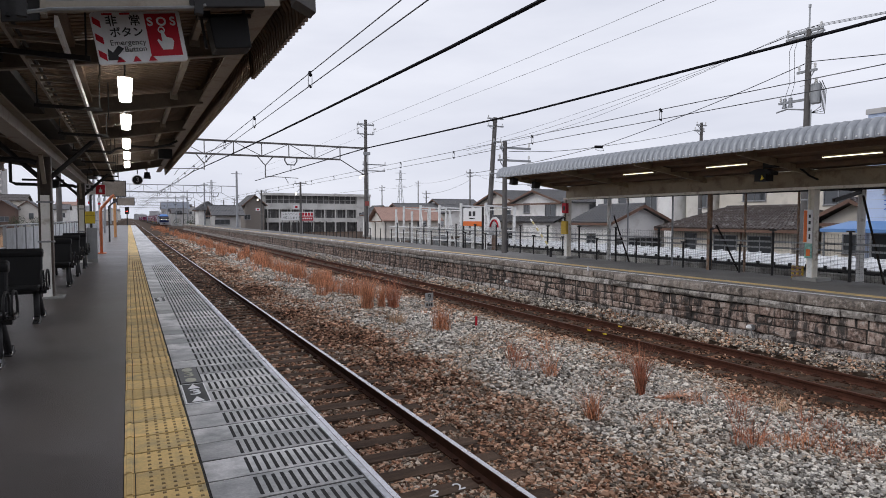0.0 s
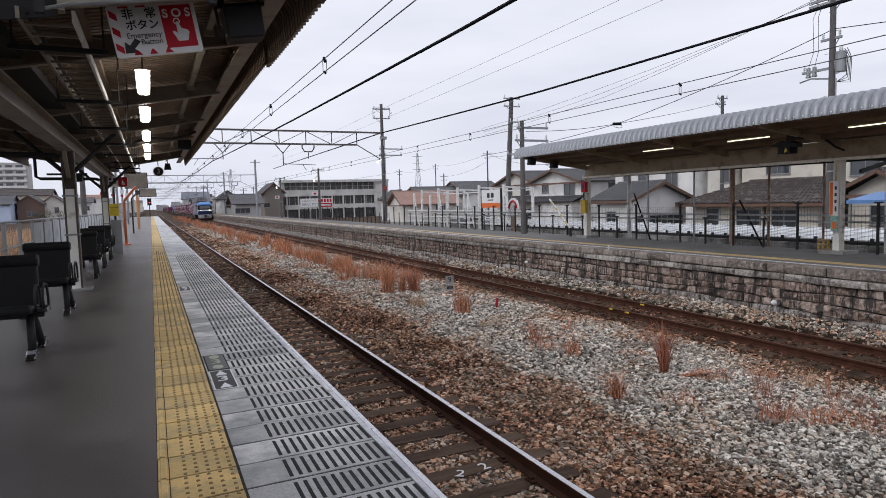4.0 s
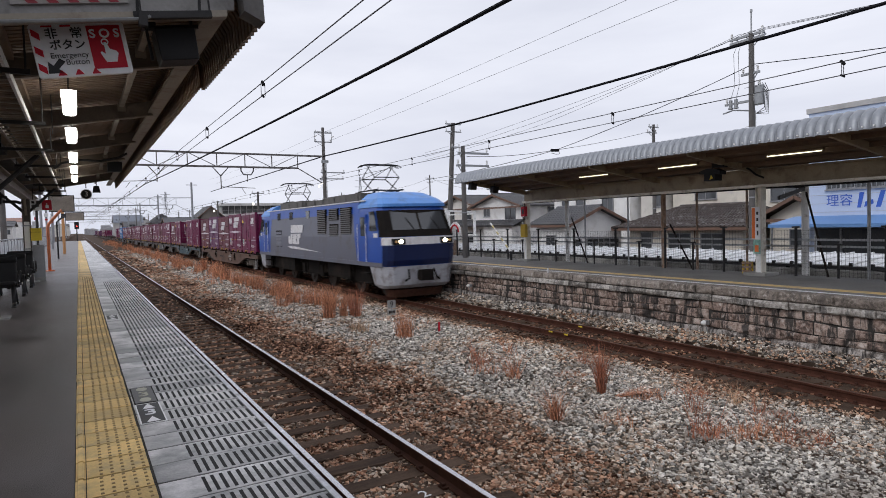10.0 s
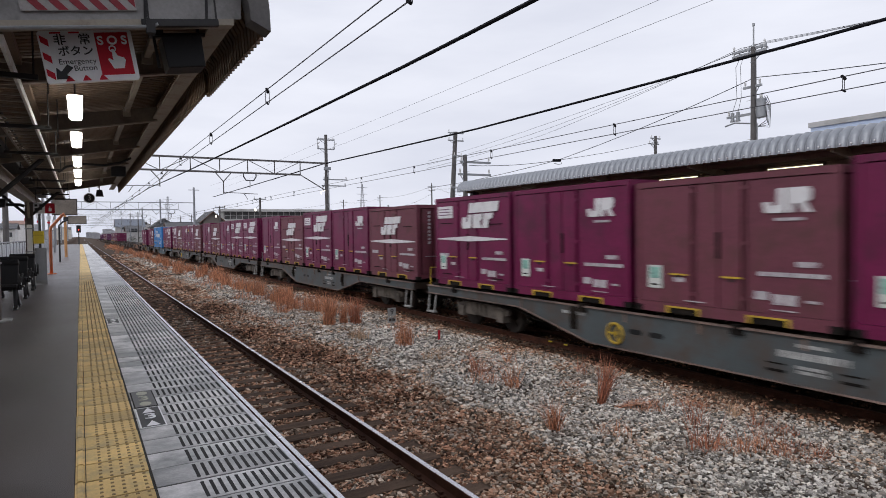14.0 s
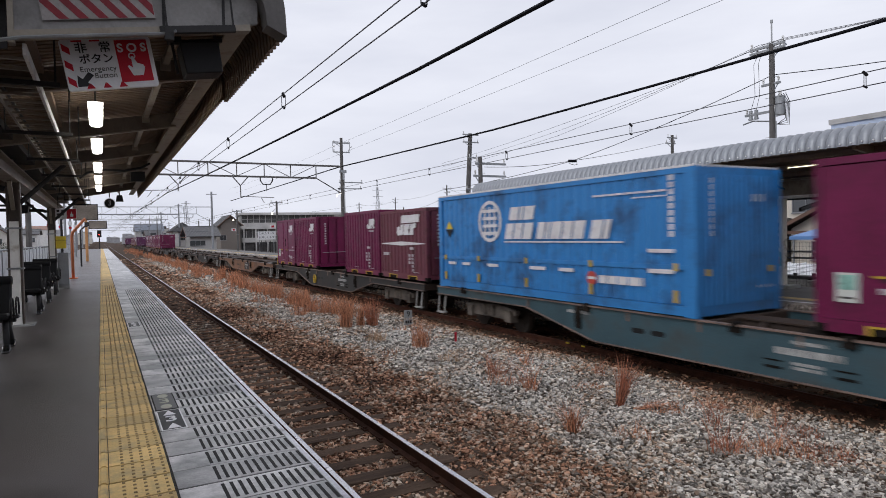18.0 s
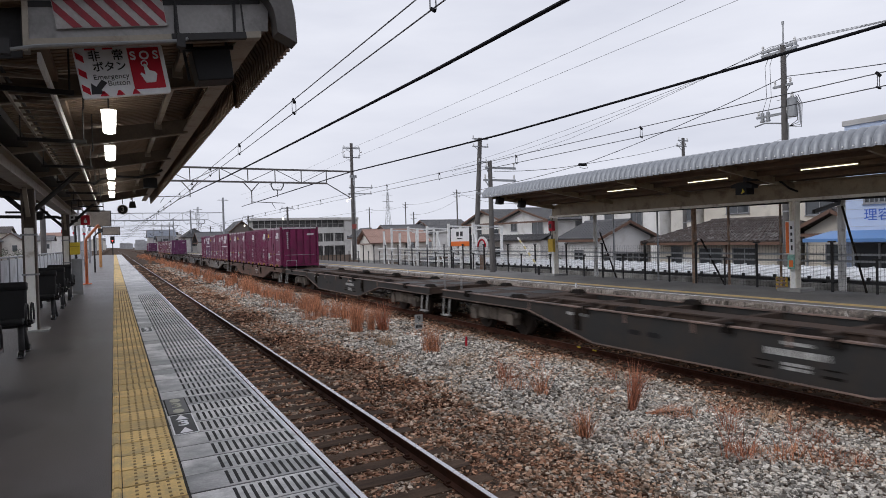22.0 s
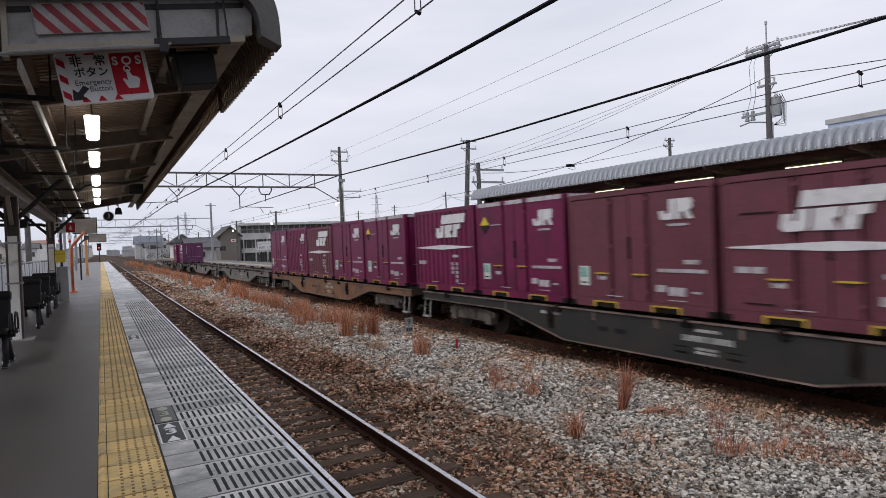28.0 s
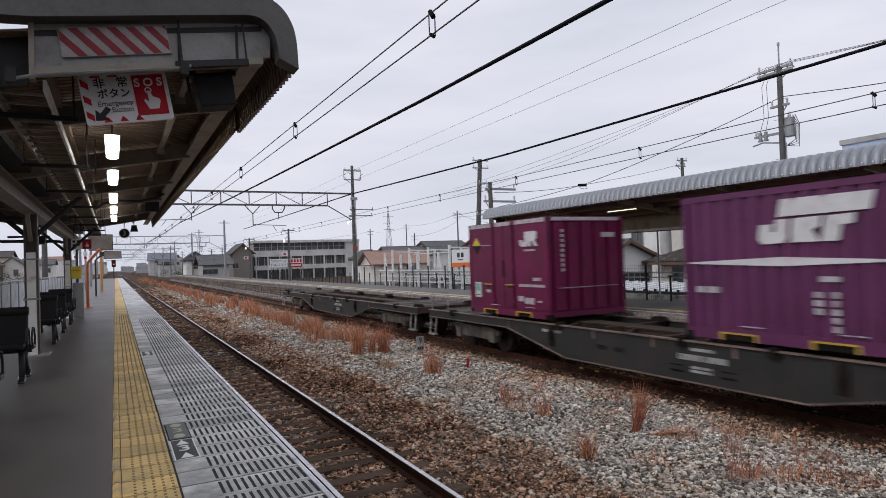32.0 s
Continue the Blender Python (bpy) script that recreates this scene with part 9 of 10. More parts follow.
part("lower_roof", tile_slope((38.6, 51.0, 0.85), (38.6, 60.8, 0.85), (40.1, 60.8, 1.45), (40.1, 51.0, 1.45), 4), SLATE_ROOF, h7)
part("lower_wall", Mesh().box(39.0, 51.8, -2.4, 40.05, 57.0, 0.9), PLASTER, h7)
h6 = house("cream two-storey house with a dark roof and a lower storey roof", 41.0, 49.0, 61.0, 70.0, 3.2, 4.6, CREAM_WALL, SLATE_ROOF, "x", 0.6,
           windows=[("x", 63.5, 1.8, 1.8, 1.1, 1), ("x", 67.2, 1.8, 1.4, 1.1, 1), ("x", 63.0, -1.0, 1.6, 1.1, 1)])
part("lower_roof", tile_slope((39.4, 60.6, 0.9), (39.4, 70.4, 0.9), (41.1, 70.4, 1.6), (41.1, 60.6, 1.6), 4), SLATE_ROOF, h6)
house("low house with a faded orange roof", 37.5, 47.5, 95.0, 101.0, 1.0, 3.0, CREAM_WALL, ORANGE_ROOF, "x", 0.6, windows=[("y", 44.3, 0.0, 1.6, 1.1, 1)])
house("white house with a grey gable roof beside an orange-roofed one", 41.6, 46.0, 112.0, 117.0, 2.1, 3.6, PLASTER, SLATE_ROOF, "y", 0.5, windows=[("y", 45.0, 0.6, 1.4, 1.0, 1)])
house("pale house with a dark hipped roof", 48.5, 58.0, 112.0, 122.0, 2.4, 4.2, CREAM_WALL, SLATE_ROOF, "x", 0.6, windows=[("y", 53, 0.4, 1.6, 1.1, 1)])
house("white house with a dark roof behind the school", 58.0, 67.0, 112.0, 124.0, 3.0, 5.2, PLASTER, SLATE_ROOF, "x", 0.6, windows=[("x", 118, 1.0, 1.6, 1.1, 1)])
house("dark-roofed house behind the switch yard", 48.0, 57.0, 73.0, 83.0, 2.2, 4.4, CREAM_WALL, SLATE_ROOF, "y", 0.6, windows=[("x", 78, 0.4, 1.6, 1.1, 1)])


def barber_shop():
    b = thing("shop_building", (0, 0, 0), "pale blue barber shop building with a blue awning", "shop building")
    x, y0, y1 = 32.0, 6.0, 17.55
    part("wall", Mesh().box(x, y0, -2.4, x + 9, y1, 6.35), BLUE_WALL, b)
    part("parapet", Mesh().box(x - 0.08, y0, 6.35, x + 9, y1 + 0.08, 6.6), GREY_WALL, b)
    groove = Mesh().box(x - 0.012, y0, -0.006, x - 0.002, y1, 0.006).data("panel_joint", GREY_WALL)
    for i in range(12):
        o = new("panel_joint", groove)
        o.parent = b
        o.matrix_basis = pose(0, 0, 1.4 + i * 0.42)
    w = window(b, "x", 15.4, 2.55, 2.5, 0.75, x, 3)
    for i in range(12):
        part("bar", Mesh().rod((x - 0.12, 14.2 + i * 0.22, 2.5), (x - 0.12, 14.2 + i * 0.22, 3.35), 0.015, n=5), GALV, w)
    BLUE_LETTER = mat("blue_letter_paint", (0.035, 0.11, 0.48), 0.5, vary=0.08, bump=0)
    word("lettering", "\u7406\u5bb9", 0.62, BLUE_LETTER, b, pose(x - 0.02, 16.1, 1.92, 90, 0, -90))
    mk = Mesh().prism([(15.3, 1.58), (15.15, 1.58), (15.0, 2.3), (15.2, 2.3)], "x", x - 0.02, x)
    mk.prism([(15.0, 1.6), (14.6, 1.75), (14.62, 1.95), (14.95, 1.85)], "x", x - 0.02, x)
    mk.prism([(14.5, 1.58), (14.3, 1.58), (14.1, 2.35), (14.3, 2.35)], "x", x - 0.02, x)
    mk.prism([(14.05, 1.62), (13.8, 1.62), (13.75, 1.85), (13.95, 1.95)], "x", x - 0.02, x)
    part("shop_mark", mk, BLUE_LETTER, b, "slanted blue shop mark of plain blocks")
    part("awning", Mesh().prism([(x, 1.22), (x, 1.14), (x - 2.4, 0.78), (x - 2.4, 0.86)], "y", y0, y1 + 0.7), BLUE_SHEET, b, "sloping blue awning")
    part("awning_skirt", Mesh().box(x - 2.42, y0, 0.70, x - 2.38, y1 + 0.7, 0.86), BLUE_SHEET, b)
    for y in (8, 12, 16, 18.1):
        part("awning_post", Mesh().rod((x - 2.3, y, -2.4), (x - 2.3, y, 0.7), 0.05, n=8), GALV, b)
    part("shop_front", Mesh().box(x - 0.05, y0, -2.4, x, y1 - 0.4, 0.6), PANE, b)
    for y in (8.5, 11, 13.5, 16):
        part("shop_frame", Mesh().box(x - 0.1, y - 0.05, -2.4, x, y + 0.05, 0.6), FRAME, b)


barber_shop()


def school_block():
    """A grey concrete block of two open-fronted storeys that faces the camera's way."""
    s = thing("concrete_building", (0, 0, 0), "grey two-storey concrete building with long window bands", "building")
    PALE_CONCRETE = mat("pale_weathered_concrete", (0.58, 0.57, 0.55), 0.8, vary=0.12, scale=0.3, bump=0.08, stain=(0.40, 0.385, 0.37), stain_amount=0.4, stain_scale=0.4)
    SCHOOL_PANE = mat("dim_window_front", (0.06, 0.058, 0.058), 0.35, vary=0.5, scale=0.35, bump=0, stain=(0.16, 0.15, 0.145), stain_amount=0.35, stain_scale=0.6)
    y, x0, x1 = 165.0, 32.0, 60.6
    part("core", Mesh().box(x0, y + 1.2, -2.4, x1, y + 5, 7.5), GREY_WALL, s)
    part("roof_slab", Mesh().box(x0 - 0.5, y - 0.6, 7.3, x1 + 0.3, y + 5.4, 7.95), PALE_CONCRETE, s)
    part("parapet_band", Mesh().box(x0, y, 3.65, x1, y + 1.2, 5.3), PALE_CONCRETE, s)
    part("floor_band", Mesh().box(x0, y, 0.2, x1, y + 1.2, 1.4), PALE_CONCRETE, s)
    part("end_wall", Mesh().box(x1 - 3.7, y - 0.05, -2.4, x1 + 0.3, y + 1.2, 7.3), PALE_CONCRETE, s)
    part("dark_front", Mesh().box(x0 + 0.1, y + 1.0, 5.3, x1 - 0.1, y + 1.19, 7.35), SCHOOL_PANE, s)
    part("dark_front", Mesh().box(x0 + 0.1, y + 1.0, 1.4, x1 - 0.1, y + 1.19, 3.65), SCHOOL_PANE, s)
    for i in range(17):
        x = x0 + 0.1 + i * 1.55
        part("mullion", Mesh().box(x - 0.07, y + 0.7, 5.3, x + 0.07, y + 1.0, 7.35), GREY_WALL, s)
    part("window_rail", Mesh().box(x0, y + 0.75, 6.2, x1 - 3.7, y + 0.95, 6.3), GREY_WALL, s)
    for i in range(9):
        x = x0 + 0.5 + i * 3.05
        part("column", Mesh().box(x - 0.16, y - 0.1, -2.4, x + 0.16, y + 0.3, 3.65), PALE_CONCRETE, s)
    for i in range(16):
        x = x0 + 1.3 + i * 1.525
        part("lower_mullion", Mesh().box(x - 0.05, y + 0.8, 1.4, x + 0.05, y + 1.0, 3.65), GREY_WALL, s)
    part("dark_front", Mesh().box(x0 + 0.1, y + 1.0, -2.3, x1 - 3.8, y + 1.19, 0.2), SCHOOL_PANE, s)
    part("small_window", Mesh().box(x1 - 3.0, y - 0.1, 1.9, x1 - 1.6, y - 0.04, 2.8), PANE, s)
    for (u, v, za, zb, mt, lab) in ((36.0, 40.6, 0.9, 2.87, SIGN_WHITE, "white letting board with dark lettering"), (41.3, 44.55, 0.75, 1.75, SIGN_RED, "red board with pale lettering bars")):
        yy = 150.0
        k = yy / 165.0
        b = thing("letting_board", (0, 0, 0), lab, "sign board", "letting boards")
        part("board", Mesh().box(u * k, yy, za, v * k, yy + 0.1, zb), mt, b)
        for lx in (u * k + 0.3, v * k - 0.45):
            part("leg", Mesh().box(lx, yy + 0.1, -2.4, lx + 0.15, yy + 0.25, za + 0.3), GALV, b)
        if mt is SIGN_WHITE:
            word("lettering", "\u3053\u306e\u30b9\u30da\u30fc\u30b9", 0.62, INK, b, pose((u + v) / 2 * k, yy - 0.02, 2.35, 90, 0, 0))
            word("lettering", "\u304a\u8cb8\u3057\u3057\u307e\u3059", 0.62, INK, b, pose((u + v) / 2 * k, yy - 0.02, 1.42, 90, 0, 0))
        else:
            t = Mesh()
            for i in range(5):
                t.box(u * k + 0.3 + i * 0.5, yy - 0.03, 1.05, u * k + 0.65 + i * 0.5, yy, 1.45)
            part("upper_board", Mesh().box(u * k - 0.7, yy, 1.76, v * k, yy + 0.1, 2.87), SIGN_WHITE, b)
            t2 = Mesh()
            for i in range(5):
                t2.box(u * k - 0.5 + i * 0.72, yy - 0.03, 1.95, u * k - 0.02 + i * 0.72, yy, 2.68)
            tagged(part("upper_lettering", t2, SIGN_RED, b), kind="stuff")
            tagged(part("lettering", t, SIGN_WHITE, b), kind="stuff")


school_block()
house("brown-grey two-storey house beside the concrete building", 26.0, 30.6, 160.0, 170.0, 4.6, 7.0, mat("taupe_wall", (0.20, 0.175, 0.155), 0.8, vary=0.1), SLATE_ROOF, "y", 0.7, windows=[("y", 26.5, 1.0, 1.4, 1.2, 1)], group="far houses")
house("dark-roofed old house beside the line", 16.6, 21.8, 140.0, 150.0, 2.0, 4.0, GREY_WALL, SLATE_ROOF, "x", 0.9, group="far houses", windows=[("y", 18, 0, 3, 1, 2)])
house("white house with a dark hipped roof", 14.2, 18.4, 150.0, 158.0, 3.3, 5.0, PLASTER, SLATE_ROOF, "y", 0.6, hip=0.6, group="far houses", windows=[("y", 16.3, 1.3, 1.2, 1.0, 1)])
house("grey-roofed workshop beside the line", 17.5, 24.0, 300.0, 312.0, 3.6, 5.6, GREY_WALL, SLATE_ROOF, "x", 0.5, group="far houses", windows=[("y", 20, 3, 3, 1.5, 2)])
house("pale workshop with a wide grey roof far down the line", 17.0, 31.0, 380.0, 395.0, 6.5, 10.5, GREY_WALL, mat("blue_grey_sheet_roof", (0.18, 0.20, 0.24), 0.6, vary=0.1), "x", 0.5, group="far houses", windows=[("y", 22, 5, 5, 2, 3)])
house("plain far building beside the line", 30.0, 42.0, 470.0, 480.0, 9.0, 11.5, GREY_WALL, GREY_WALL, "y", 0.3, group="far houses", windows=[("y", 34, 9, 12, 2, 5), ("y", 34, 4, 12, 2, 5)])
for k, (x, y, w, hgt) in enumerate(((-46, 520, 14, 13), (-18, 560, 12, 9), (70, 420, 20, 9), (95, 330, 16, 7), (115, 300, 16, 6.5), (84, 250, 14, 5.5), (75, 190, 12, 5), (92, 175, 12, 5.2), (100, 150, 12, 5), (80, 150, 12, 5), (70, 95, 11, 4.6), (84, 110, 12, 4.8), (66, 76, 10, 4.4), (60, 60, 10, 4.6))):
    house("distant house with a dark tiled roof" if k % 3 else "distant pale house with a tiled roof", x, x + w, y, y + w * 0.8, hgt - 2.4, hgt, (PLASTER, CREAM_WALL, BEIGE_WALL)[k % 3], SLATE_ROOF if k % 4 else ORANGE_ROOF, "xy"[k % 2], 0.5, group="far houses",
          windows=[("x", y + w * 0.4, hgt - 4.4, 1.8, 1.1, 1)])



def far_town():
    """Low roofs and blocks at the end of the line, so far off that they never shift."""
    r = random.Random(31)
    m = Mesh()
    for _ in range(190):
        y = r.uniform(750, 1500)
        x = r.uniform(-0.30, 0.20) * y
        if abs(x - 6.5) < 14 and y < 1150:
            continue
        w, d, h = r.uniform(8, 22), r.uniform(8, 14), r.uniform(4, 9) * (1.9 if r.random() < 0.16 else 1) * y / 900
        m.box(x, y, -3, x + w, y + d, h)
        if r.random() < 0.7:
            m.prism([(x - 0.6, h), (x + w + 0.6, h), (x + w / 2, h + w * 0.16)], "y", y - 0.5, y + d)
    # The pale grey carries the haze of distance in the base colour.
    single("backdrop_town", m, mat("haze_grey_town", (0.42, 0.42, 0.44), 0.9, vary=0.2, scale=0.05, fine=0.4, bump=0, per_island=0.5), "distant roofs and blocks in haze-pale grey at the end of the line", "backdrop", kind="structure")


far_town()

# behind the near platform
g = "houses behind the near platform"
house("brown house with a dark gable roof behind the near platform", -31.0, -25.8, 190.0, 200.0, 3.7, 5.7, BROWN_WALL, SLATE_ROOF, "y", 0.5, base=-1.8, group=g, windows=[("y", -28, 0.5, 1.8, 1.2, 1)])
house("cream house with a solar roof behind the near platform", -26.3, -21.2, 196.0, 206.0, 3.7, 5.8, CREAM_WALL, SLATE_ROOF, "y", 0.5, base=-1.8, group=g, windows=[("y", -23, 1.2, 1.0, 1.4, 0)])
house("pale blue-grey house behind the near platform", -40.0, -31.5, 184.0, 196.0, 3.6, 5.8, BLUE_WALL, SLATE_ROOF, "x", 0.6, base=-1.8, group=g, windows=[("y", -35, 0.6, 1.8, 1.2, 1)])
house("white house behind the near platform fence", -19.1, -15.8, 210.0, 220.0, 3.9, 5.2, PLASTER, SLATE_ROOF, "x", 0.6, base=-1.8, group=g, windows=[("y", -17, 1.6, 1.2, 1.2, 1)])
house("large house with a brown roof behind other houses", -46.0, -30.0, 240.0, 255.0, 7.0, 9.0, BEIGE_WALL, BROWN_ROOF, "x", 0.8, base=-1.8, group=g, windows=[("y", -36, 4.0, 2.0, 1.2, 1)])


def tower_block(x, y, w, h, floors):
    t = thing("apartment_block", (x, y, -2.0), "tall pale apartment block far off", "apartment building")
    part("wall", Mesh().box(0, 0, 0, w, 14, h), GREY_WALL, t)
    for f in range(floors):
        z = 1.0 + f * (h - 1.5) / floors
        b = part("balcony", Mesh().box(0.3, -1.0, z, w - 0.3, 0, z + 1.0), PLASTER, t)
        for i in range(6):
            part("window", Mesh().box(0.8 + i * (w - 1) / 6, -0.06, z + 1.1, 0.8 + (i + 0.7) * (w - 1) / 6, 0, z + 2.2), PANE, b)


tower_block(-78.0, 350.0, 26.0, 27.0, 9)


# ---- plants ----
DRY = mat("dry_orange_grass", (0.52, 0.235, 0.130), 0.85, vary=0.35, scale=6, bump=0, per_island=0.6)
DRY_RED = mat("dry_red_brown_weed", (0.40, 0.150, 0.085), 0.85, vary=0.35, scale=6, bump=0, per_island=0.5)
STRAW = mat("dry_straw", (0.52, 0.34, 0.215), 0.85, vary=0.3, scale=6, bump=0, per_island=0.5)


def blades(m, r, x, y, z, n, h, spread, lean=0.25, width=0.009):
    for _ in range(n):
        a = r.uniform(0, 6.283)
        d = spread * math.sqrt(r.random())
        bx, by = x + d * math.cos(a), y + d * math.sin(a)
        hh = h * r.uniform(0.45, 1.0)
        la, l = r.uniform(0, 6.283), hh * r.uniform(0.05, lean)
        wa = r.uniform(0, 6.283)
        wx, wy = math.cos(wa) * width, math.sin(wa) * width
        mx, my = bx + math.cos(la) * l * 0.4, by + math.sin(la) * l * 0.4
        tx, ty = bx + math.cos(la) * l * 1.3, by + math.sin(la) * l * 1.3
        m.add([(bx - wx, by - wy, z), (bx + wx, by + wy, z), (mx + wx * 0.8, my + wy * 0.8, z + hh * 0.55), (mx - wx * 0.8, my - wy * 0.8, z + hh * 0.55), (tx, ty, z + hh)],
              [(0, 1, 2, 3), (3, 2, 4)])


def bed_z(x):
    return float(np.interp(x, [1.0, 3.9, 5.5, 8.0, 9.0, 12.0], [-1.30, -1.275, -1.33, -1.42, -1.47, -1.47]))


swaying = []


def weeds():
    r = random.Random(21)
    clumps = [(6.33, 17.47, 0.75, 0.22, 90, DRY), (6.84, 17.6, 0.62, 0.14, 50, DRY), (7.15, 17.4, 0.75, 0.2, 80, DRY_RED), (6.72, 13.27, 0.55, 0.26, 80, DRY), (6.1, 14.6, 0.32, 0.3, 50, STRAW),
              (7.01, 7.03, 0.62, 0.07, 60, DRY_RED), (5.44, 6.3, 0.36, 0.09, 45, DRY), (6.43, 8.54, 0.45, 0.14, 45, DRY), (6.5, 9.8, 0.42, 0.25, 60, DRY_RED), (6.2, 9.2, 0.2, 0.35, 60, DRY),
              (7.43, 5.6, 0.42, 0.14, 24, DRY_RED), (6.56, 4.86, 0.36, 0.2, 50, DRY_RED), (7.23, 4.52, 0.26, 0.35, 70, DRY), (8.36, 8.9, 0.35, 0.12, 22, DRY_RED), (8.3, 5.58, 0.3, 0.12, 16, STRAW),
              (8.26, 5.18, 0.35, 0.14, 18, DRY_RED), (6.79, 24.8, 0.6, 0.3, 90, DRY), (5.9, 21.0, 0.5, 0.3, 60, DRY), (7.0, 21.2, 0.62, 0.35, 90, DRY), (6.4, 11.4, 0.22, 0.3, 40, STRAW), (7.7, 10.4, 0.3, 0.2, 30, DRY),
              (5.2, 9.6, 0.16, 0.25, 30, STRAW), (6.0, 5.8, 0.18, 0.3, 40, DRY),
              (7.5, 4.2, 0.09, 0.45, 260, DRY_RED), (6.9, 4.75, 0.10, 0.40, 240, DRY), (7.45, 6.55, 0.10, 0.42, 240, DRY), (8.1, 4.9, 0.08, 0.40, 220, DRY_RED), (6.5, 9.0, 0.08, 0.45, 220, DRY_RED),
              (8.2, 6.3, 0.08, 0.35, 180, DRY_RED), (7.4, 8.2, 0.08, 0.35, 160, DRY)]
    for x, y, h, s, n, mt in clumps:
        m = Mesh()
        blades(m, r, 0, 0, -0.02, int(n * (1.1 if y < 12 and s > 0.1 else 2.5)), h * 1.5, s * 0.85, 0.42 if h > 0.5 else 0.9, 0.0042)
        ob = single("dry_weed_clump", m, mt, "clump of tall dry orange weeds in the ballast" if h > 0.4 else "low dry brown weed in the ballast", "weed", "weed clumps")
        ob.matrix_basis = pose(x, y, bed_z(x))
        if (x, y) == (7.01, 7.03):
            swaying.append((ob, x, y, bed_z(x)))
    for fx, fy, turn, count, length in ((7.05, 6.75, -20, 26, 0.75), (6.5, 10.1, -44, 60, 0.8)):
        fallen = Mesh()
        for i in range(count):
            a = r.uniform(-0.25, 0.25)
            o = r.uniform(-0.08, 0.08)
            fallen.add([(0, o, 0.02), (0.01, o + 0.012, 0.02), (length * math.cos(a), o + length * math.sin(a), 0.06 + r.uniform(0, 0.2))], [(0, 1, 2)])
        ob = single("fallen_weed", fallen, DRY, "fallen dry stalks lying on the ballast", "weed", "weed clumps")
        ob.matrix_basis = pose(fx, fy, bed_z(7), 0, 0, turn)
    strip = Mesh()
    y = 19.4
    while y < 190:
        k = 1 + y / 60
        thick = 0.62 + 0.38 * math.sin(y * 1.1) * math.sin(y * 0.37 + 1.0)
        x = r.gauss(6.9, 0.30) - max(0, (y - 60)) * 0.004
        tall = r.uniform(0.45, 0.85) + 0.55 * thick * r.random()
        blades(strip, r, x, y, bed_z(x) - 0.02, int((70 + 190 * thick) / k), tall, r.uniform(0.14, 0.42), 0.42, 0.0055 * k)
        x = r.gauss(6.7, 0.7) - max(0, (y - 60)) * 0.004
        blades(strip, r, x, y + 0.4, bed_z(x) - 0.02, int(60 / k), r.uniform(0.3, 0.6), 0.4, 0.5, 0.006 * k)
        y += r.uniform(0.5, 1.5) * (1 + y / 110)
    y = 10.0
    while y < 60:
        x = r.uniform(4.2, 8.6)
        blades(strip, r, x, y, bed_z(x) - 0.02, 12, r.uniform(0.08, 0.25), 0.2, 0.7)
        y += 0.35
    single("dry_grass_strip", strip, DRY, "strip of dry orange grass between the tracks", "grass", kind="stuff")
    back = Mesh()
    for _ in range(420):
        x, y = r.uniform(-12, -3.7), r.uniform(12, 60)
        blades(back, r, x, y, -0.3 + (x + 3.7) * 0.058, 26, r.uniform(0.6, 1.15), 0.5, 0.3, 0.014)
    single("dry_grass_field", back, STRAW, "tall dry grass behind the platform fence", "grass", kind="stuff")
    SHRUB = mat("dull_green_leaves", (0.055, 0.075, 0.040), 0.8, vary=0.4, scale=5, bump=0, per_island=0.6)
    for x, y, w, h in ((13.5, 208, 2.6, 3.6), (14.2, 172, 3.2, 4.0), (-24, 180, 4, 4.0), (-20, 176, 3, 3.6), (46, 72, 2, 3.2), (37, 47, 1.6, 1.6)):
        t = thing("shrub", (x, y, -2.0), "dull green garden shrub", "shrub", "shrubs")
        part("trunk", Mesh().rod((0, 0, 0), (0.1, 0, h * 0.5), 0.09, 0.04, n=7), WOOD_TRIM, t)
        m = Mesh()
        for _ in range(320):
            a, u, q = r.uniform(0, 6.283), r.uniform(-0.6, 1), r.random() ** 0.4
            cx, cy, cz = w / 2 * q * math.cos(a) * math.sqrt(1 - u * u * 0.8), w / 2 * q * math.sin(a) * math.sqrt(1 - u * u * 0.8), h * 0.6 + h * 0.4 * u * q
            s = 0.05 * w
            p = [Vector((r.uniform(-s, s), r.uniform(-s, s), r.uniform(-s, s))) for _ in range(3)]
            m.add([(cx + v.x, cy + v.y, cz + v.z) for v in p], [(0, 1, 2)])
        part("leaves", m, SHRUB, t)


weeds()


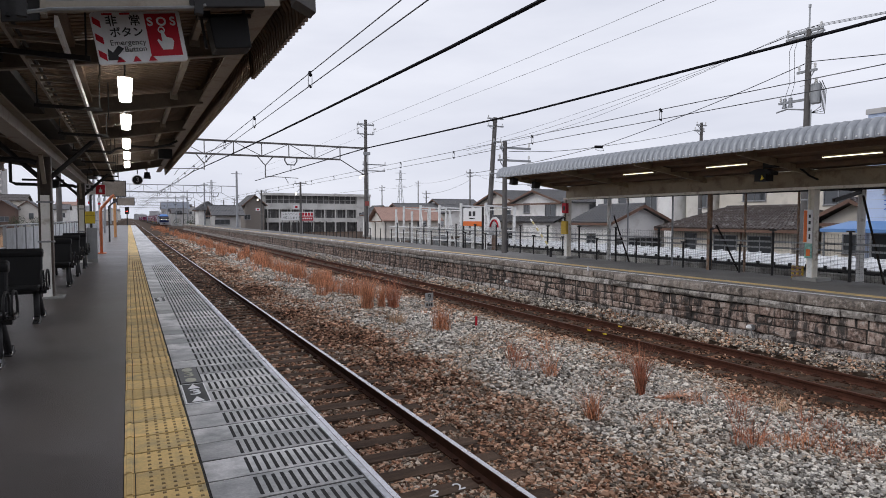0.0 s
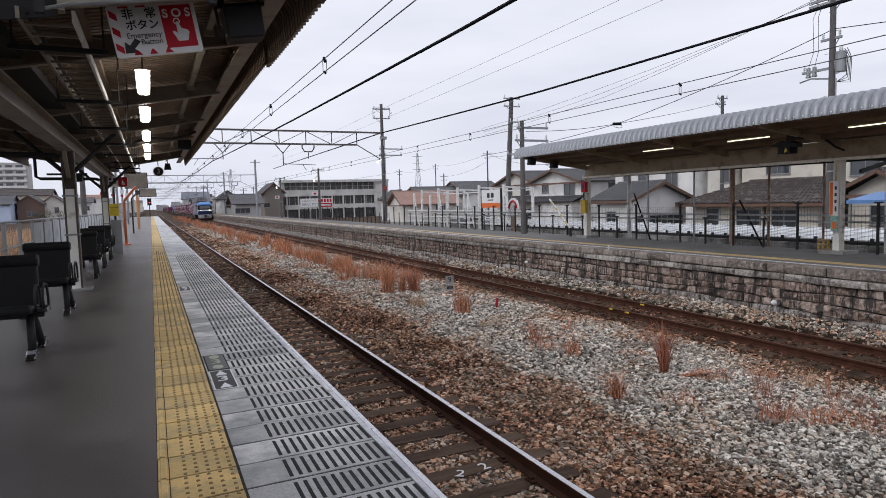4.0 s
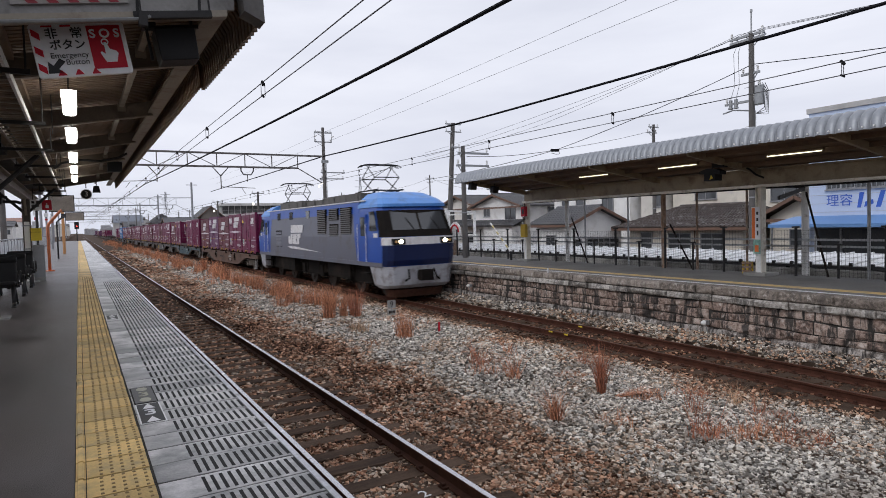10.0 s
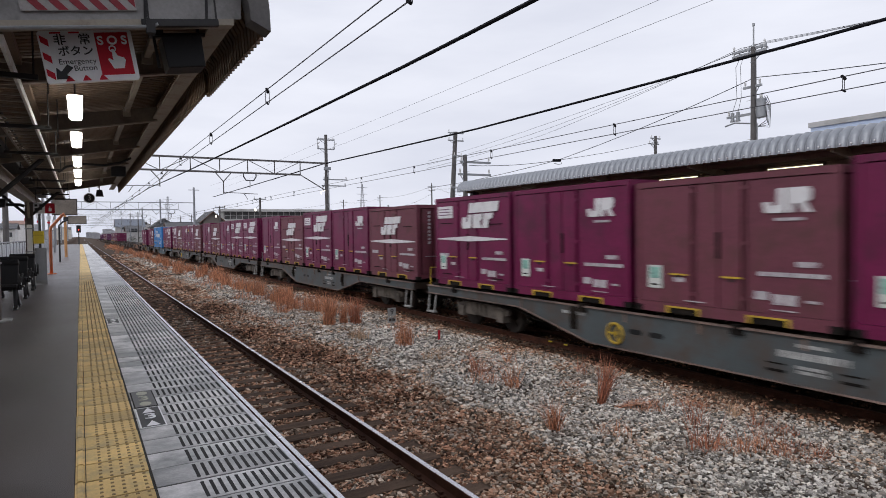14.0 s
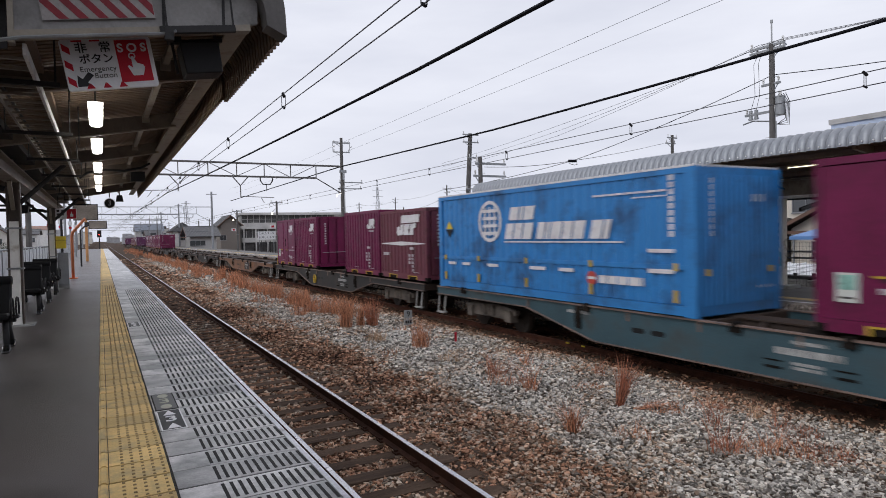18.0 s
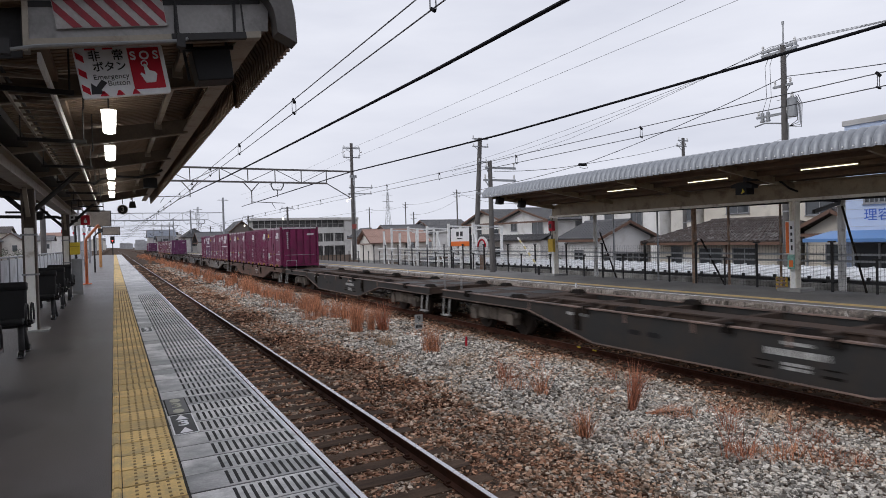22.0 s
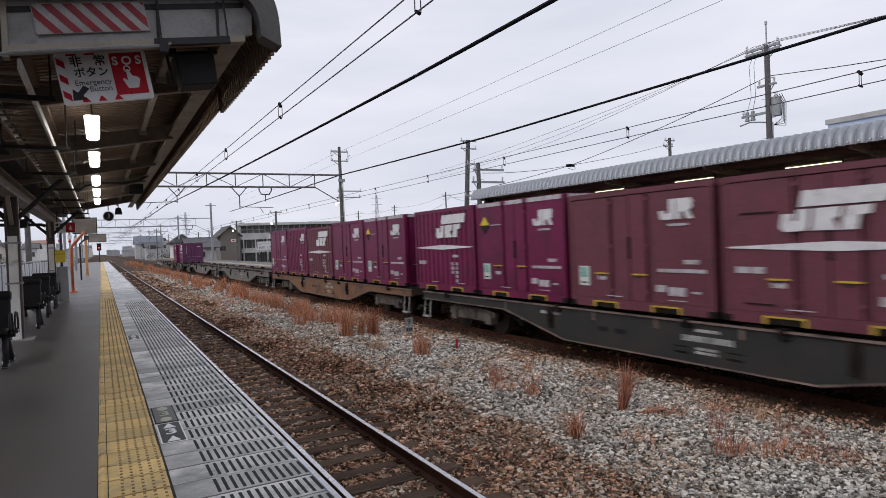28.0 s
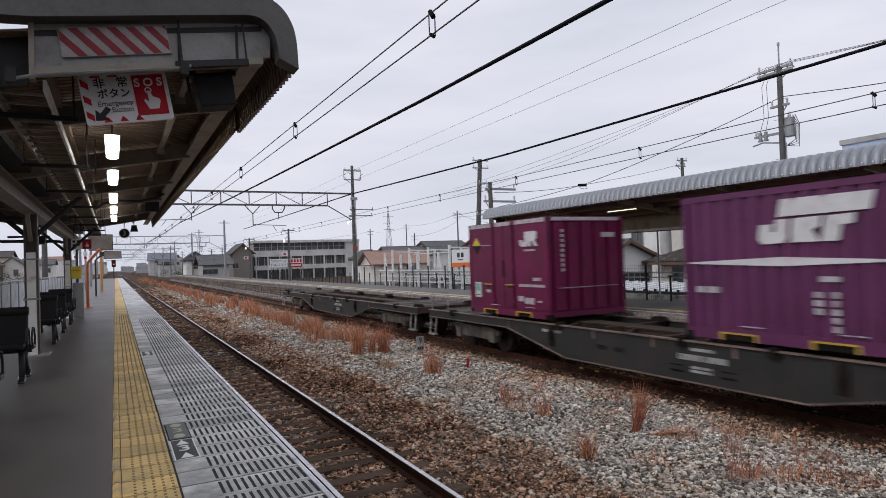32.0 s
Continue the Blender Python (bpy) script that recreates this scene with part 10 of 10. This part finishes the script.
def trackside():
    k = thing("distance_post", (7.98, 16.6, bed_z(8)), "small white distance post in the ballast", "post")
    part("board", Mesh().box(-0.13, -0.012, 0.30, 0.13, 0.012, 0.54), CONCRETE, k)
    part("lower_board", Mesh().box(-0.13, -0.012, 0.10, 0.13, 0.012, 0.27), CONCRETE, k)
    word("numeral", "9", 0.24, INK, k, pose(0, -0.016, 0.42, 90, 0, 0))
    tagged(part("lettering", Mesh().box(-0.1, -0.017, 0.15, -0.04, -0.012, 0.23).box(-0.02, -0.017, 0.15, 0.02, -0.012, 0.23).box(0.04, -0.017, 0.15, 0.1, -0.012, 0.23), INK, k), kind="stuff")
    part("stake", Mesh().box(-0.02, 0.0, -0.1, 0.02, 0.03, 0.5), GALV, k)
    s = thing("red_stake", (7.92, 13.68, bed_z(8)), "short red marker stake in the ballast", "stake")
    part("stake", Mesh().box(-0.022, -0.022, -0.05, 0.022, 0.022, 0.26), SIGN_RED, s, bevel=0.004)
    for i, (x, y) in enumerate(((9.88, 11.0), (9.88, 11.55), (10.9, 11.6))):
        m = thing("yellow_marker", (x - 0.05, y, R2), "small yellow paint marker on the rail", "marker", "rail markers")
        part("patch", Mesh().box(-0.02, -0.06, -0.03, 0.0, 0.06, 0.0), HAZ_YELLOW, m)
    for x, y, turn in ((2.53, 5.15, -35), (2.81, 5.18, 5)):
        n = word("chalk_numeral", "2", 0.2, SIGN_WHITE, None, pose(x, y, R1 - 0.148, 0, 0, turn))
        tagged(n, "white painted numeral on an old sleeper", "numeral", "sleeper numerals")


trackside()


# ---- motion of the train ----
def motions():
    for ob, x, y, z, turn in moving:
        walk(ob, [(0.0, pose(x, y, z, 0, 0, turn)), (SECONDS, pose(x, y - SPEED * SECONDS, z, 0, 0, turn))])
    # one tall weed is bent over by the wind of the train and stays so
    for ob, x, y, z in swaying:
        walk(ob, [(t, pose(x, y, z, 0, lean, 0)) for t, lean in ((0.0, 0), (10.6, 0), (11.1, 12), (11.6, 24), (12.4, 14), (13.2, 22), (17.0, 20), (24.0, 17), (32.0, 22))])
    # every wheelset of one size turns alike, so they share one set of keys
    for wheel_scale in (1.0, 1.28):
        alike = [w for w in wheelsets if abs(w.scale.z - wheel_scale) < 0.01]
        step = min(math.degrees(SPEED / (WHEEL_R * wheel_scale)) / FPS, 88.0)
        walk(alike[0], [(k / FPS, pose(0, 0, 0, (step * k) % 360)) for k in range(int(SECONDS * FPS) + 1)])
        for w in alike[1:]:
            w.rotation_mode = "QUATERNION"
            w.animation_data_create().action = alike[0].animation_data.action
            w.animation_data.action_slot = alike[0].animation_data.action_slot


motions()
